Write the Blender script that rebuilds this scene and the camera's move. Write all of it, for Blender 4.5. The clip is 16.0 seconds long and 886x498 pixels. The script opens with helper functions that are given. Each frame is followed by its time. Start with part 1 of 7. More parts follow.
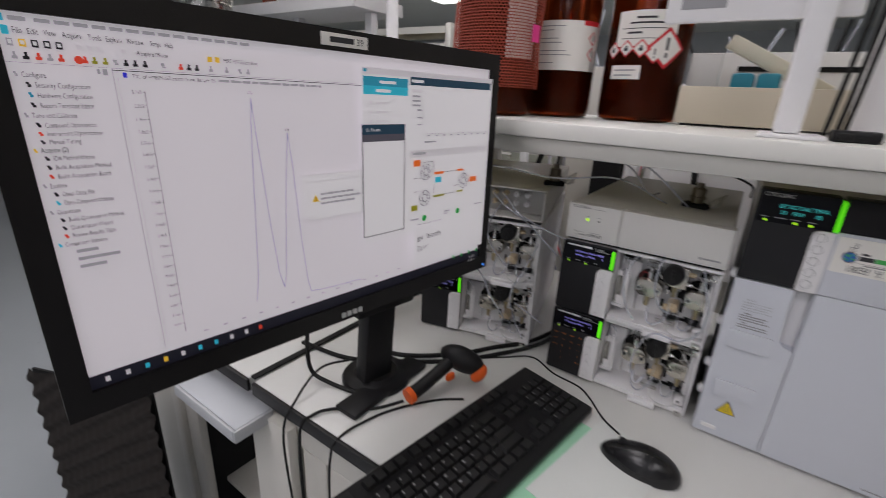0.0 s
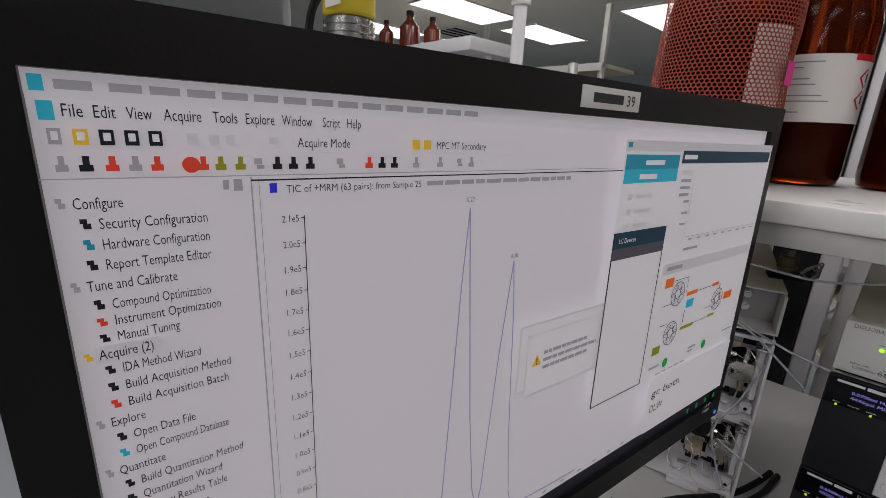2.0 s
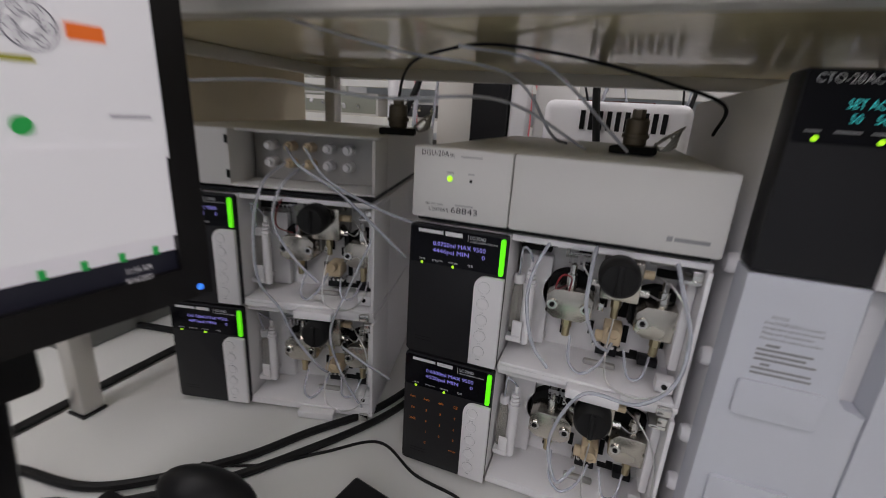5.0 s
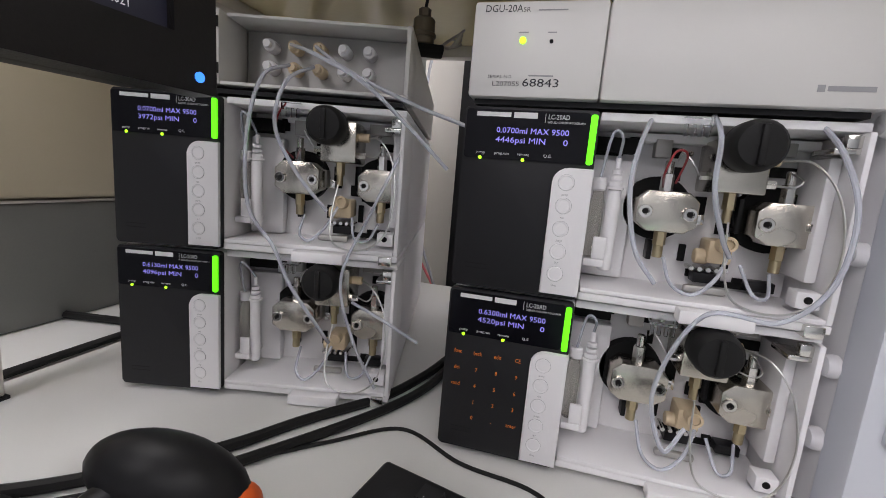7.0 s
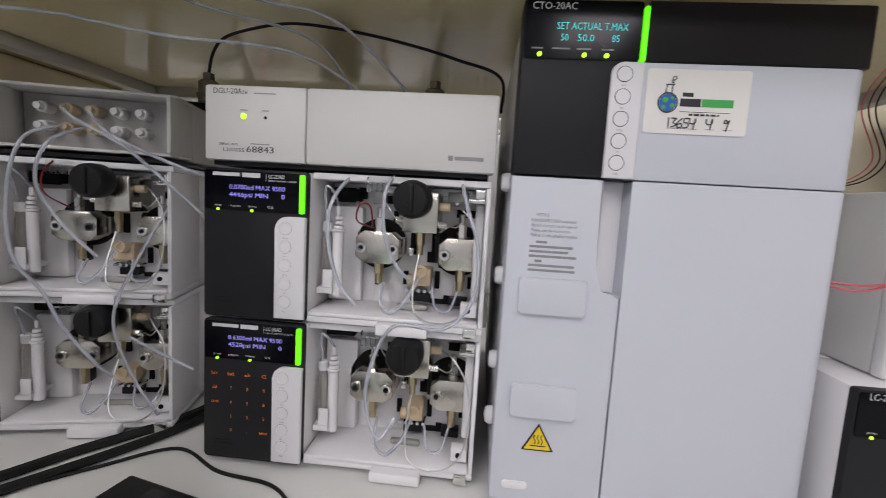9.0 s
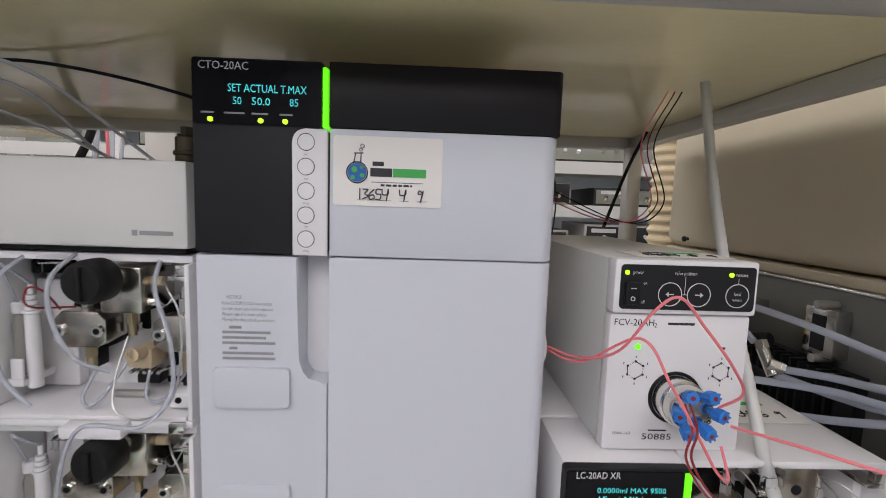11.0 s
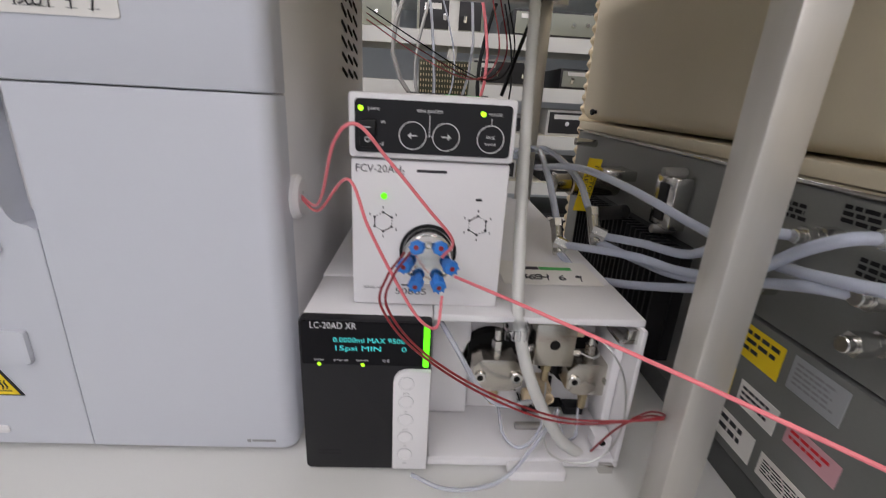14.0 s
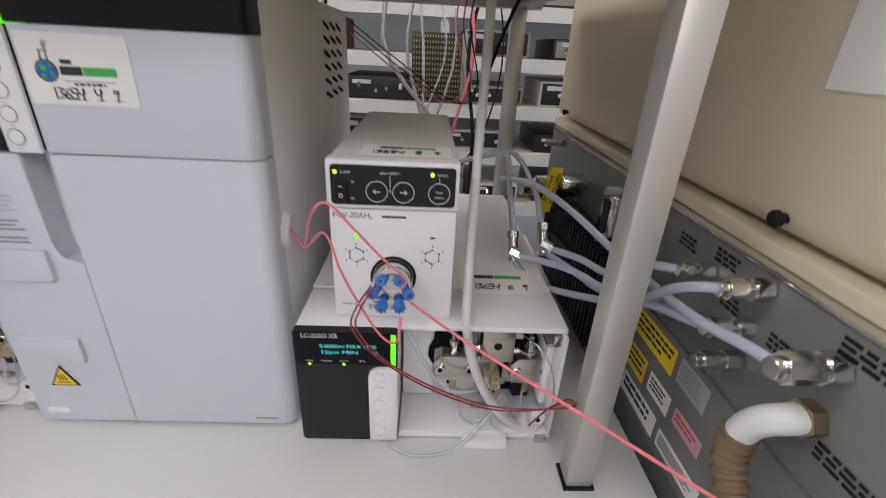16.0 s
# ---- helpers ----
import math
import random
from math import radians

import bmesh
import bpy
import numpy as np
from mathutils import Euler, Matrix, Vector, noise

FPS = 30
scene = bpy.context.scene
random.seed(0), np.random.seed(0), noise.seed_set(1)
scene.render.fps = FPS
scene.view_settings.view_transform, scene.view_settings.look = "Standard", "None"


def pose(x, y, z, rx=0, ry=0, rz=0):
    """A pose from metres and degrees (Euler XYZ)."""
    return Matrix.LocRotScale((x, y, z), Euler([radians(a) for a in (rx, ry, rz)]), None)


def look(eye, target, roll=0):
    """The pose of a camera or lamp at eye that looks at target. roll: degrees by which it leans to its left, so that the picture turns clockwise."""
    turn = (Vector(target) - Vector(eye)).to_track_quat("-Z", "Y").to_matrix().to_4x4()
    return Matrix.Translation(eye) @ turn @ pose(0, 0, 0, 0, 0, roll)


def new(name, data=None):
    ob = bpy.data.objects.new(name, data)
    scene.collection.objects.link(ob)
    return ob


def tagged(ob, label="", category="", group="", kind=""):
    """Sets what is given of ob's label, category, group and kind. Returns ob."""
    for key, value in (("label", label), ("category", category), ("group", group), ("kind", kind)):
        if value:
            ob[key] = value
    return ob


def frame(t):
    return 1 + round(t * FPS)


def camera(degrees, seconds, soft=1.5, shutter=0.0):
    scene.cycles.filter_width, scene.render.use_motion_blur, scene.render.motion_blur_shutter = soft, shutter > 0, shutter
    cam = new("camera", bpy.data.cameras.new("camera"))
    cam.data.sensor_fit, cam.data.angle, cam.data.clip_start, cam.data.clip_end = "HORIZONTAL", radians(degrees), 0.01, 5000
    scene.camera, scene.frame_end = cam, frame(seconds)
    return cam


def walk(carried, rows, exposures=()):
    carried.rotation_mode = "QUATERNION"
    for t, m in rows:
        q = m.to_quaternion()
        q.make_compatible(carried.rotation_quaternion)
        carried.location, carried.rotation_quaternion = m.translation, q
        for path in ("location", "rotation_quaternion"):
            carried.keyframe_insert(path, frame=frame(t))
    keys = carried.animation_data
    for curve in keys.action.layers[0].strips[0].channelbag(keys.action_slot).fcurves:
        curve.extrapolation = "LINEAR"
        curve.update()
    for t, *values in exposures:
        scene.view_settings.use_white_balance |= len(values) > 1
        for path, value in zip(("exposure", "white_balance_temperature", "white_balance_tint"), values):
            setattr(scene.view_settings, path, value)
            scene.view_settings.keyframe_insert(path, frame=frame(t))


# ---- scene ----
cam = camera(91.0, 16.0, soft=0.8, shutter=0.3)
PATH = [
    (0, (-0.01, -0.016, 1.429), (-1.072, 1.543, 0.763), 2.9),
    (0.5, (-0.12, 0.039, 1.432), (-1.415, 1.437, 0.825), 2.7),
    (1, (-0.223, 0.06, 1.448), (-1.547, 1.447, 0.879), 2.9),
    (1.5, (-0.249, 0.069, 1.453), (-1.604, 1.433, 0.903), 3.0),
    (2, (-0.251, 0.069, 1.456), (-1.64, 1.405, 0.921), 2.7),
    (2.5, (-0.249, 0.07, 1.455), (-1.664, 1.38, 0.923), 2.5),
    (3, (-0.216, 0.079, 1.445), (-1.653, 1.363, 0.911), 2.6),
    (3.5, (-0.134, 0.105, 1.442), (-1.58, 1.372, 0.889), 2.8),
    (4, (-0.046, 0.162, 1.439), (-1.327, 1.593, 0.88), 3.0),
    (4.2, (-0.017, 0.19, 1.431), (-1.2, 1.698, 0.86), 2.5),
    (4.5, (-0.017, 0.256, 1.393), (-0.995, 1.885, 0.768), 2.0),
    (4.8, (-0.056, 0.339, 1.331), (-0.832, 2.08, 0.726), 3.1),
    (5, (-0.094, 0.391, 1.285), (-0.746, 2.186, 0.691), 3.6),
    (5.2, (-0.124, 0.426, 1.241), (-0.694, 2.25, 0.652), 4.3),
    (7.3, (-0.187, 0.432, 1.129), (-0.655, 2.355, 0.841), 4.6),
    (7.5, (-0.18, 0.428, 1.137), (-0.619, 2.361, 0.87), 4.4),
    (8, (-0.119, 0.401, 1.156), (-0.477, 2.354, 0.918), 4.1),
    (8.5, (-0.062, 0.387, 1.161), (-0.303, 2.359, 0.927), 3.9),
    (9, (-0.012, 0.384, 1.163), (-0.173, 2.367, 0.953), 3.4),
    (9.5, (0.04, 0.378, 1.171), (-0.036, 2.368, 0.979), 2.8),
    (10, (0.114, 0.383, 1.195), (0.102, 2.373, 0.99), 2.4),
    (10.2, (0.146, 0.384, 1.202), (0.148, 2.375, 1.012), 2.0),
    (12.3, (0.2, 0.518, 1.257), (0.338, 2.501, 1.03), 3.4),
    (12.5, (0.21, 0.511, 1.256), (0.333, 2.494, 1.027), 3.4),
    (13, (0.251, 0.485, 1.244), (0.347, 2.464, 0.972), 3.2),
    (13.5, (0.308, 0.465, 1.216), (0.394, 2.409, 0.761), 3.2),
    (14, (0.372, 0.452, 1.194), (0.466, 2.338, 0.534), 3.2),
    (14.5, (0.412, 0.439, 1.174), (0.507, 2.288, 0.418), 3.0),
    (15, (0.431, 0.432, 1.168), (0.534, 2.272, 0.392), 3.1),
    (15.5, (0.431, 0.425, 1.191), (0.526, 2.258, 0.396), 3.0),
    (16, (0.403, 0.4, 1.281), (0.492, 2.211, 0.437), 3.1),
]

walk(cam, [(t, look(eye, target, roll)) for t, eye, target, roll in PATH], [(0.0, -1.32), (2.0, -1.62), (3.5, -1.6), (4.5, -1.46), (5.2, -1.22), (7.3, -0.60), (8.2, -0.58), (9.5, -0.72), (12.5, -0.74), (14.5, -0.82), (16.0, -0.76)])

# ---------------------------------------------------------------- light
world = bpy.data.worlds.new("world")
world.use_nodes = True
world.node_tree.nodes["Background"].inputs["Color"].default_value = (0.9, 0.95, 1.0, 1)
world.node_tree.nodes["Background"].inputs["Strength"].default_value = 0.05
scene.world = world


def ceiling_lamp(x, y, watts):
    data = bpy.data.lights.new("ceiling_lamp", "AREA")
    data.shape, data.size, data.size_y = "RECTANGLE", 0.58, 1.18
    data.energy, data.color = watts * 0.8, (1.0, 0.93, 1.03)
    ob = new("ceiling_lamp", data)
    ob.matrix_world = pose(x, y, 2.73)


# the two at y=-2.7 are added, unseen behind the camera, to brighten the fronts
for x, y, watts in ((-2.45, 0.6, 32), (-0.8, -1.05, 28), (-0.8, -2.7, 40), (0.85, -2.7, 26), (-0.8, 0.6, 15), (0.85, -1.05, 17), (0.85, 2.3, 24), (-0.8, 2.3, 26), (2.5, 0.6, 22), (-4.1, 3.95, 30), (-2.45, 5.5, 30)):
    ceiling_lamp(x, y, watts)


# ---------------------------------------------------------------- helpers
def mat(name, color, rough=0.5, metal=0.0, grain=0.06, scale=60.0, bump=0.0, big=0.05, emit=0.0, emit_color=None, trans=0.0, coat=0.0, alpha=1.0, ior=1.45, aniso=None, spec=0.5):
    m = bpy.data.materials.new(name)
    m.use_nodes = True
    nt = m.node_tree
    b = nt.nodes["Principled BSDF"]
    b.inputs["Base Color"].default_value = (*color, 1)
    b.inputs["Roughness"].default_value = rough
    b.inputs["Metallic"].default_value = metal
    b.inputs["Transmission Weight"].default_value = trans
    b.inputs["Coat Weight"].default_value = coat
    b.inputs["IOR"].default_value = ior
    b.inputs["Alpha"].default_value = alpha
    b.inputs["Specular IOR Level"].default_value = spec
    if emit:
        b.inputs["Emission Color"].default_value = (*(emit_color or color), 1)
        b.inputs["Emission Strength"].default_value = emit
    if grain or big:
        co = nt.nodes.new("ShaderNodeTexCoord")
        src = co.outputs["Object"]
        if aniso:
            mp = nt.nodes.new("ShaderNodeMapping")
            mp.inputs["Scale"].default_value = aniso
            nt.links.new(src, mp.inputs["Vector"])
            src = mp.outputs["Vector"]
        fine = nt.nodes.new("ShaderNodeTexNoise")
        fine.inputs["Scale"].default_value = scale * 6
        fine.inputs["Detail"].default_value = 4
        wide = nt.nodes.new("ShaderNodeTexNoise")
        wide.inputs["Scale"].default_value = max(scale / 8, 3.0)
        wide.inputs["Detail"].default_value = 5
        nt.links.new(src, fine.inputs["Vector"])
        nt.links.new(co.outputs["Object"], wide.inputs["Vector"])
        add = nt.nodes.new("ShaderNodeMath")
        add.operation = "MULTIPLY_ADD"
        nt.links.new(fine.outputs["Fac"], add.inputs[0])
        add.inputs[1].default_value = grain
        add.inputs[2].default_value = 1 - grain / 2 - big / 2
        add2 = nt.nodes.new("ShaderNodeMath")
        add2.operation = "MULTIPLY_ADD"
        nt.links.new(wide.outputs["Fac"], add2.inputs[0])
        add2.inputs[1].default_value = big
        nt.links.new(add.outputs[0], add2.inputs[2])
        mul = nt.nodes.new("ShaderNodeMix")
        mul.data_type, mul.blend_type = "RGBA", "MULTIPLY"
        mul.inputs["Factor"].default_value = 1
        mul.inputs["A"].default_value = (*color, 1)
        nt.links.new(add2.outputs[0], mul.inputs["B"])
        nt.links.new(mul.outputs["Result"], b.inputs["Base Color"])
        ro = nt.nodes.new("ShaderNodeMath")
        ro.operation = "MULTIPLY_ADD"
        nt.links.new(wide.outputs["Fac"], ro.inputs[0])
        ro.inputs[1].default_value = 0.16
        ro.inputs[2].default_value = max(rough - 0.08, 0.02)
        nt.links.new(ro.outputs[0], b.inputs["Roughness"])
        if bump:
            bp = nt.nodes.new("ShaderNodeBump")
            bp.inputs["Strength"].default_value = bump
            bp.inputs["Distance"].default_value = 0.001
            nt.links.new(fine.outputs["Fac"], bp.inputs["Height"])
            nt.links.new(bp.outputs["Normal"], b.inputs["Normal"])
    return m


def glow(name, color, strength):
    return mat(name, color, 0.4, grain=0, big=0, emit=strength)


def thing(name, label, category, group="", kind="", at=(0, 0, 0), turn=0.0):
    ob = new(name)
    ob.empty_display_size = 0.05
    ob.matrix_world = pose(*at, 0, 0, turn)
    return tagged(ob, label, category, group, kind)


def smooth(me, angle=35):
    me.polygons.foreach_set("use_smooth", [True] * len(me.polygons))
    me.set_sharp_from_angle(angle=radians(angle))


def part(name, bm, material, parent=None, label=""):
    me = bpy.data.meshes.new(name)
    if isinstance(bm, bpy.types.Mesh):
        bpy.data.meshes.remove(me)
        me = bm
        me.name = name
    else:
        bm.normal_update()
        bm.to_mesh(me)
        bm.free()
        smooth(me)
    me.materials.clear()
    me.materials.append(material)
    ob = new(name, me)
    if parent:
        ob.parent = parent
    if label:
        ob["label"] = label
    return ob


def solid(name, bm, material, label, category, group="", kind=""):
    return tagged(part(name, bm, material), label, category, group, kind)


def B():
    return bmesh.new()


def box(bm, x0, x1, y0, y1, z0, z1, bev=0.0, seg=2):
    vs = [bm.verts.new((x, y, z)) for x in (x0, x1) for y in (y0, y1) for z in (z0, z1)]
    fs = [bm.faces.new([vs[i] for i in f]) for f in ((0, 1, 3, 2), (4, 6, 7, 5), (0, 4, 5, 1), (2, 3, 7, 6), (0, 2, 6, 4), (1, 5, 7, 3))]
    if bev:
        es = list({e for f in fs for e in f.edges})
        bmesh.ops.bevel(bm, geom=es, offset=bev, segments=seg, affect="EDGES", profile=0.5)
    return bm


def prism(bm, outline, y0, y1, bev=0.0):
    """A plate in the xz plane with that outline, from y0 to y1."""
    a = [bm.verts.new((x, y0, z)) for x, z in outline]
    b = [bm.verts.new((x, y1, z)) for x, z in outline]
    n = len(a)
    front = bm.faces.new(a)
    back = bm.faces.new(b[::-1])
    for i in range(n):
        bm.faces.new((a[i], b[i], b[(i + 1) % n], a[(i + 1) % n]))
    if bev:
        bmesh.ops.bevel(bm, geom=list(front.edges), offset=bev, segments=2, affect="EDGES", profile=0.5)
    bmesh.ops.recalc_face_normals(bm, faces=bm.faces)
    return bm


def rounded(x0, x1, z0, z1, r, seg=5, corners=(1, 1, 1, 1)):
    """Outline of a rectangle, corners rounded in the order lower left, lower right, upper right, upper left."""
    pts = []
    for (cx, cz, a0), on in zip(((x0 + r, z0 + r, 180), (x1 - r, z0 + r, 270), (x1 - r, z1 - r, 0), (x0 + r, z1 - r, 90)), corners):
        if on:
            pts += [(cx + r * math.cos(radians(a0 + 90 * i / seg)), cz + r * math.sin(radians(a0 + 90 * i / seg))) for i in range(seg + 1)]
        else:
            s = {180: (x0, z0), 270: (x1, z0), 0: (x1, z1), 90: (x0, z1)}[a0]
            pts.append(s)
    return pts


def spin(bm, profile, seg=24, m=None):
    """Turns (radius, height) about z; m moves the result."""
    m = m or Matrix()
    rings = []
    for r, h in profile:
        if r < 1e-6:
            rings.append([bm.verts.new(m @ Vector((0, 0, h)))])
        else:
            rings.append([bm.verts.new(m @ Vector((r * math.cos(2 * math.pi * i / seg), r * math.sin(2 * math.pi * i / seg), h))) for i in range(seg)])
    for a, b in zip(rings, rings[1:]):
        for i in range(seg):
            j = (i + 1) % seg
            if len(a) == 1 and len(b) > 1:
                bm.faces.new((a[0], b[j], b[i]))
            elif len(b) == 1 and len(a) > 1:
                bm.faces.new((a[i], a[j], b[0]))
            elif len(a) > 1:
                bm.faces.new((a[i], a[j], b[j], b[i]))
    return bm


def along(p, q):
    """The pose at p whose z points at q."""
    d = Vector(q) - Vector(p)
    return Matrix.Translation(p) @ d.to_track_quat("Z", "Y").to_matrix().to_4x4()


def rod(bm, p, q, r, seg=16, bev=0.0, r2=None):
    h = (Vector(q) - Vector(p)).length
    r2 = r if r2 is None else r2
    b = min(bev, h / 3, r / 2)
    prof = [(0, 0), (r - b, 0), (r, b), (r2, h - b), (r2 - b, h), (0, h)] if b else [(0, 0), (r, 0), (r2, h), (0, h)]
    return spin(bm, prof, seg, along(p, q))


def hexrod(bm, p, q, r):
    return rod(bm, p, q, r, 6)


def smooth_path(pts, n=8):
    pts = [Vector(p) for p in pts]
    ext = [2 * pts[0] - pts[1], *pts, 2 * pts[-1] - pts[-2]]
    out = []
    for i in range(1, len(ext) - 2):
        a, b, c, d = ext[i - 1 : i + 3]
        for k in range(n):
            t = k / n
            out.append(0.5 * (2 * b + (c - a) * t + (2 * a - 5 * b + 4 * c - d) * t * t + (3 * b - a - 3 * c + d) * t**3))
    return out + [pts[-1]]


def hose(bm, pts, r, seg=8, n=8, ribs=None):
    path = smooth_path(pts, n)
    side = None
    rings = []
    for i, p in enumerate(path):
        d = (path[min(i + 1, len(path) - 1)] - path[max(i - 1, 0)]).normalized()
        if side is None:
            side = d.orthogonal().normalized()
        side = (side - d * side.dot(d)).normalized()
        up = d.cross(side)
        rr = r * ribs[i % len(ribs)] if ribs else r
        rings.append([bm.verts.new(p + rr * (math.cos(2 * math.pi * k / seg) * side + math.sin(2 * math.pi * k / seg) * up)) for k in range(seg)])
    for a, b in zip(rings, rings[1:]):
        for k in range(seg):
            bm.faces.new((a[k], a[(k + 1) % seg], b[(k + 1) % seg], b[k]))
    bm.faces.new(rings[0][::-1])
    bm.faces.new(rings[-1])
    return bm


def cable(name, pts, r, material, label, category="cable", ribs=None, n=10, seg=8, group=""):
    return solid(name, hose(B(), pts, r, seg, n, ribs), material, label, category, group)


def words(lines, material, parent, front=None, name="lettering"):
    """Lettering in the xz plane, read from -y: lines of (text, x, y, z, height, align, and a width where it is known). front: a pose for the whole."""
    if len(lines) > 1 and name != "key_print":
        return [words([line], material, parent, front, name) for line in lines]
    me = bpy.data.meshes.new(name)
    bm = bmesh.new()
    for text, x, y, z, h, align, *width in lines:
        cu = bpy.data.curves.new("t", "FONT")
        cu.body, cu.size, cu.align_x, cu.resolution_u = text, h * 1.38, align, 2
        ob = bpy.data.objects.new("t", cu)
        scene.collection.objects.link(ob)
        dg = bpy.context.evaluated_depsgraph_get()
        tm = bpy.data.meshes.new_from_object(ob.evaluated_get(dg))
        xs = [v.co.x for v in tm.vertices] or [0, 1]
        squeeze = width[0] / max(max(xs) - min(xs), 1e-6) if width else 0.8
        tm.transform(pose(x, y, z, 90, 0, 0) @ Matrix.Diagonal((squeeze, 1, 1, 1)))
        bm.from_mesh(tm)
        bpy.data.objects.remove(ob)
        bpy.data.curves.remove(cu)
        bpy.data.meshes.remove(tm)
    if front:
        bm.transform(front)
    bm.to_mesh(me)
    bm.free()
    return part(name, me, material, parent)


def quad(bm, x0, x1, y, z0, z1):
    bm.faces.new([bm.verts.new(p) for p in ((x0, y, z0), (x1, y, z0), (x1, y, z1), (x0, y, z1))])
    return bm


def bars(bm, x0, x1, y, z, h, rows, step, seed, gap=0.2, words_=5):
    """Rows of unreadable print: broken bars."""
    rnd = random.Random(seed)
    for i in range(rows):
        x = x0
        end = x1 - rnd.random() * 0.25 * (x1 - x0)
        while x < end - 1e-5:
            w = min((x1 - x0) / words_ * rnd.uniform(0.5, 1.3), end - x)
            quad(bm, x, x + w, y, z - i * step - h, z - i * step)
            x += w + gap * (x1 - x0) / words_
    return bm


STROKES = {"1": [(0.2, 1), (0.2, 0)], "3": [(0, 0.95), (0.5, 0.9), (0.2, 0.55), (0.5, 0.3), (0, 0.05)], "6": [(0.5, 0.95), (0.05, 0.5), (0.1, 0.05), (0.5, 0.15), (0.4, 0.45), (0.1, 0.35)], "5": [(0.6, 0.95), (0.15, 0.95), (0.1, 0.55), (0.5, 0.5), (0.45, 0.1), (0, 0.05)], "4": [(0.05, 1), (0.1, 0.5), (0.6, 0.55), (0.6, 1), (0.45, -0.1)], "9": [(0.5, 0.75), (0.2, 0.95), (0.1, 0.65), (0.5, 0.7), (0.55, 0.9), (0.3, -0.15)]}


def written(parent, glyphs, size, thick):
    """Handwritten figures lying flat on top of parent: (figure, x, y)."""
    for g, x, y in glyphs:
        bm = hose(B(), [(x + size * a, y + size * b, 0.0010) for a, b in STROKES[g]], thick, 5, 5)
        part("handwritten_figure", bm, INK, parent)


# ---------------------------------------------------------------- materials
WHITE = mat("white_plastic", (0.78, 0.77, 0.78), 0.42, grain=0.02, big=0.03, bump=0.04)
OVEN = mat("oven_white", (0.60, 0.62, 0.675), 0.42, grain=0.02, big=0.03, bump=0.04)
CASE = mat("chassis_white", (0.80, 0.79, 0.80), 0.45, grain=0.03, big=0.06, bump=0.05)
CREAM = mat("cover_cream", (0.64, 0.63, 0.61), 0.4, grain=0.02, big=0.04, bump=0.03)
CHAR = mat("charcoal_panel", (0.018, 0.018, 0.020), 0.42, grain=0.06, big=0.12, bump=0.06, spec=0.25)
BAND = mat("black_band", (0.012, 0.011, 0.012), 0.38, grain=0.05, big=0.1, spec=0.25)
GLOSS = mat("display_window", (0.004, 0.004, 0.006), 0.12, grain=0, big=0.02, spec=0.2)
RUBBER = mat("black_rubber", (0.012, 0.012, 0.012), 0.55, grain=0.1, big=0.1, bump=0.1, spec=0.25)
BLACK = mat("black_plastic", (0.013, 0.013, 0.014), 0.4, grain=0.08, big=0.1, bump=0.05, spec=0.25)
BEZEL = mat("bezel_black", (0.011, 0.010, 0.010), 0.36, grain=0.2, scale=120, big=0.1, bump=0.15, spec=0.25)
# near-black for holes and slots, their shade held in the colour; also black parts
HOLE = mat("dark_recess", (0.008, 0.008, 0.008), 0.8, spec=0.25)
STEEL = mat("machined_steel", (0.56, 0.53, 0.47), 0.24, 1.0, grain=0.1, big=0.12)
CHROME = mat("polished_steel", (0.68, 0.67, 0.64), 0.18, 1.0, grain=0.05, big=0.1)
BRASS = mat("nickel_brass", (0.52, 0.44, 0.28), 0.3, 1.0, grain=0.08, big=0.1)
BRONZE = mat("tarnished_bronze", (0.16, 0.135, 0.10), 0.45, 0.7, grain=0.15, big=0.2)
PEEK = mat("beige_peek", (0.62, 0.50, 0.33), 0.45)
GREYMETAL = mat("grey_plate", (0.42, 0.41, 0.39), 0.45, 0.6, grain=0.08, big=0.1)
BAYGREY = mat("bay_grey", (0.74, 0.73, 0.73), 0.5, grain=0.05, big=0.1)
TUBE = mat("milky_tubing", (0.80, 0.83, 0.90), 0.2, grain=0, big=0.02, trans=0.6, ior=1.3)
CLEAR = mat("clear_plastic", (0.93, 0.94, 0.96), 0.06, grain=0, big=0, trans=1.0, ior=1.05)
VIAL = mat("vial_glass", (0.75, 0.73, 0.68), 0.08, grain=0, big=0.05, trans=0.75)
WIRE = mat("steel_capillary", (0.62, 0.62, 0.61), 0.42, 1.0, grain=0, big=0)
DRAIN = mat("drain_tubing", (0.74, 0.74, 0.71), 0.35, grain=0.05, big=0.06, trans=0.2)
RED = mat("red_tubing", (0.80, 0.20, 0.23), 0.35, grain=0.03, big=0.05)
DARKRED = mat("dark_red_tubing", (0.24, 0.02, 0.025), 0.35, grain=0.03, big=0.05)
BLUE = mat("blue_fitting", (0.03, 0.2, 0.62), 0.4, grain=0.05, big=0.05)
LED = glow("green_led", (0.14, 1.0, 0.008), 1.5)
DOT = glow("yellow_green_led", (0.45, 1.0, 0.02), 2.4)
OLED = glow("violet_display", (0.34, 0.30, 0.95), 0.7)
TEAL = glow("teal_display", (0.06, 0.66, 0.66), 0.8)
ORANGE_KEY = mat("orange_print", (0.8, 0.2, 0.02), 0.5, grain=0, big=0, emit=0.25)
INK = mat("dark_ink", (0.03, 0.03, 0.035), 0.6, grain=0, big=0)
GREYINK = mat("grey_ink", (0.3, 0.3, 0.31), 0.6, grain=0, big=0)
WHITEINK = mat("white_ink", (0.7, 0.7, 0.7), 0.5, grain=0, big=0)
PAPER = mat("paper_label", (0.80, 0.78, 0.74), 0.6, grain=0.03, big=0.04)
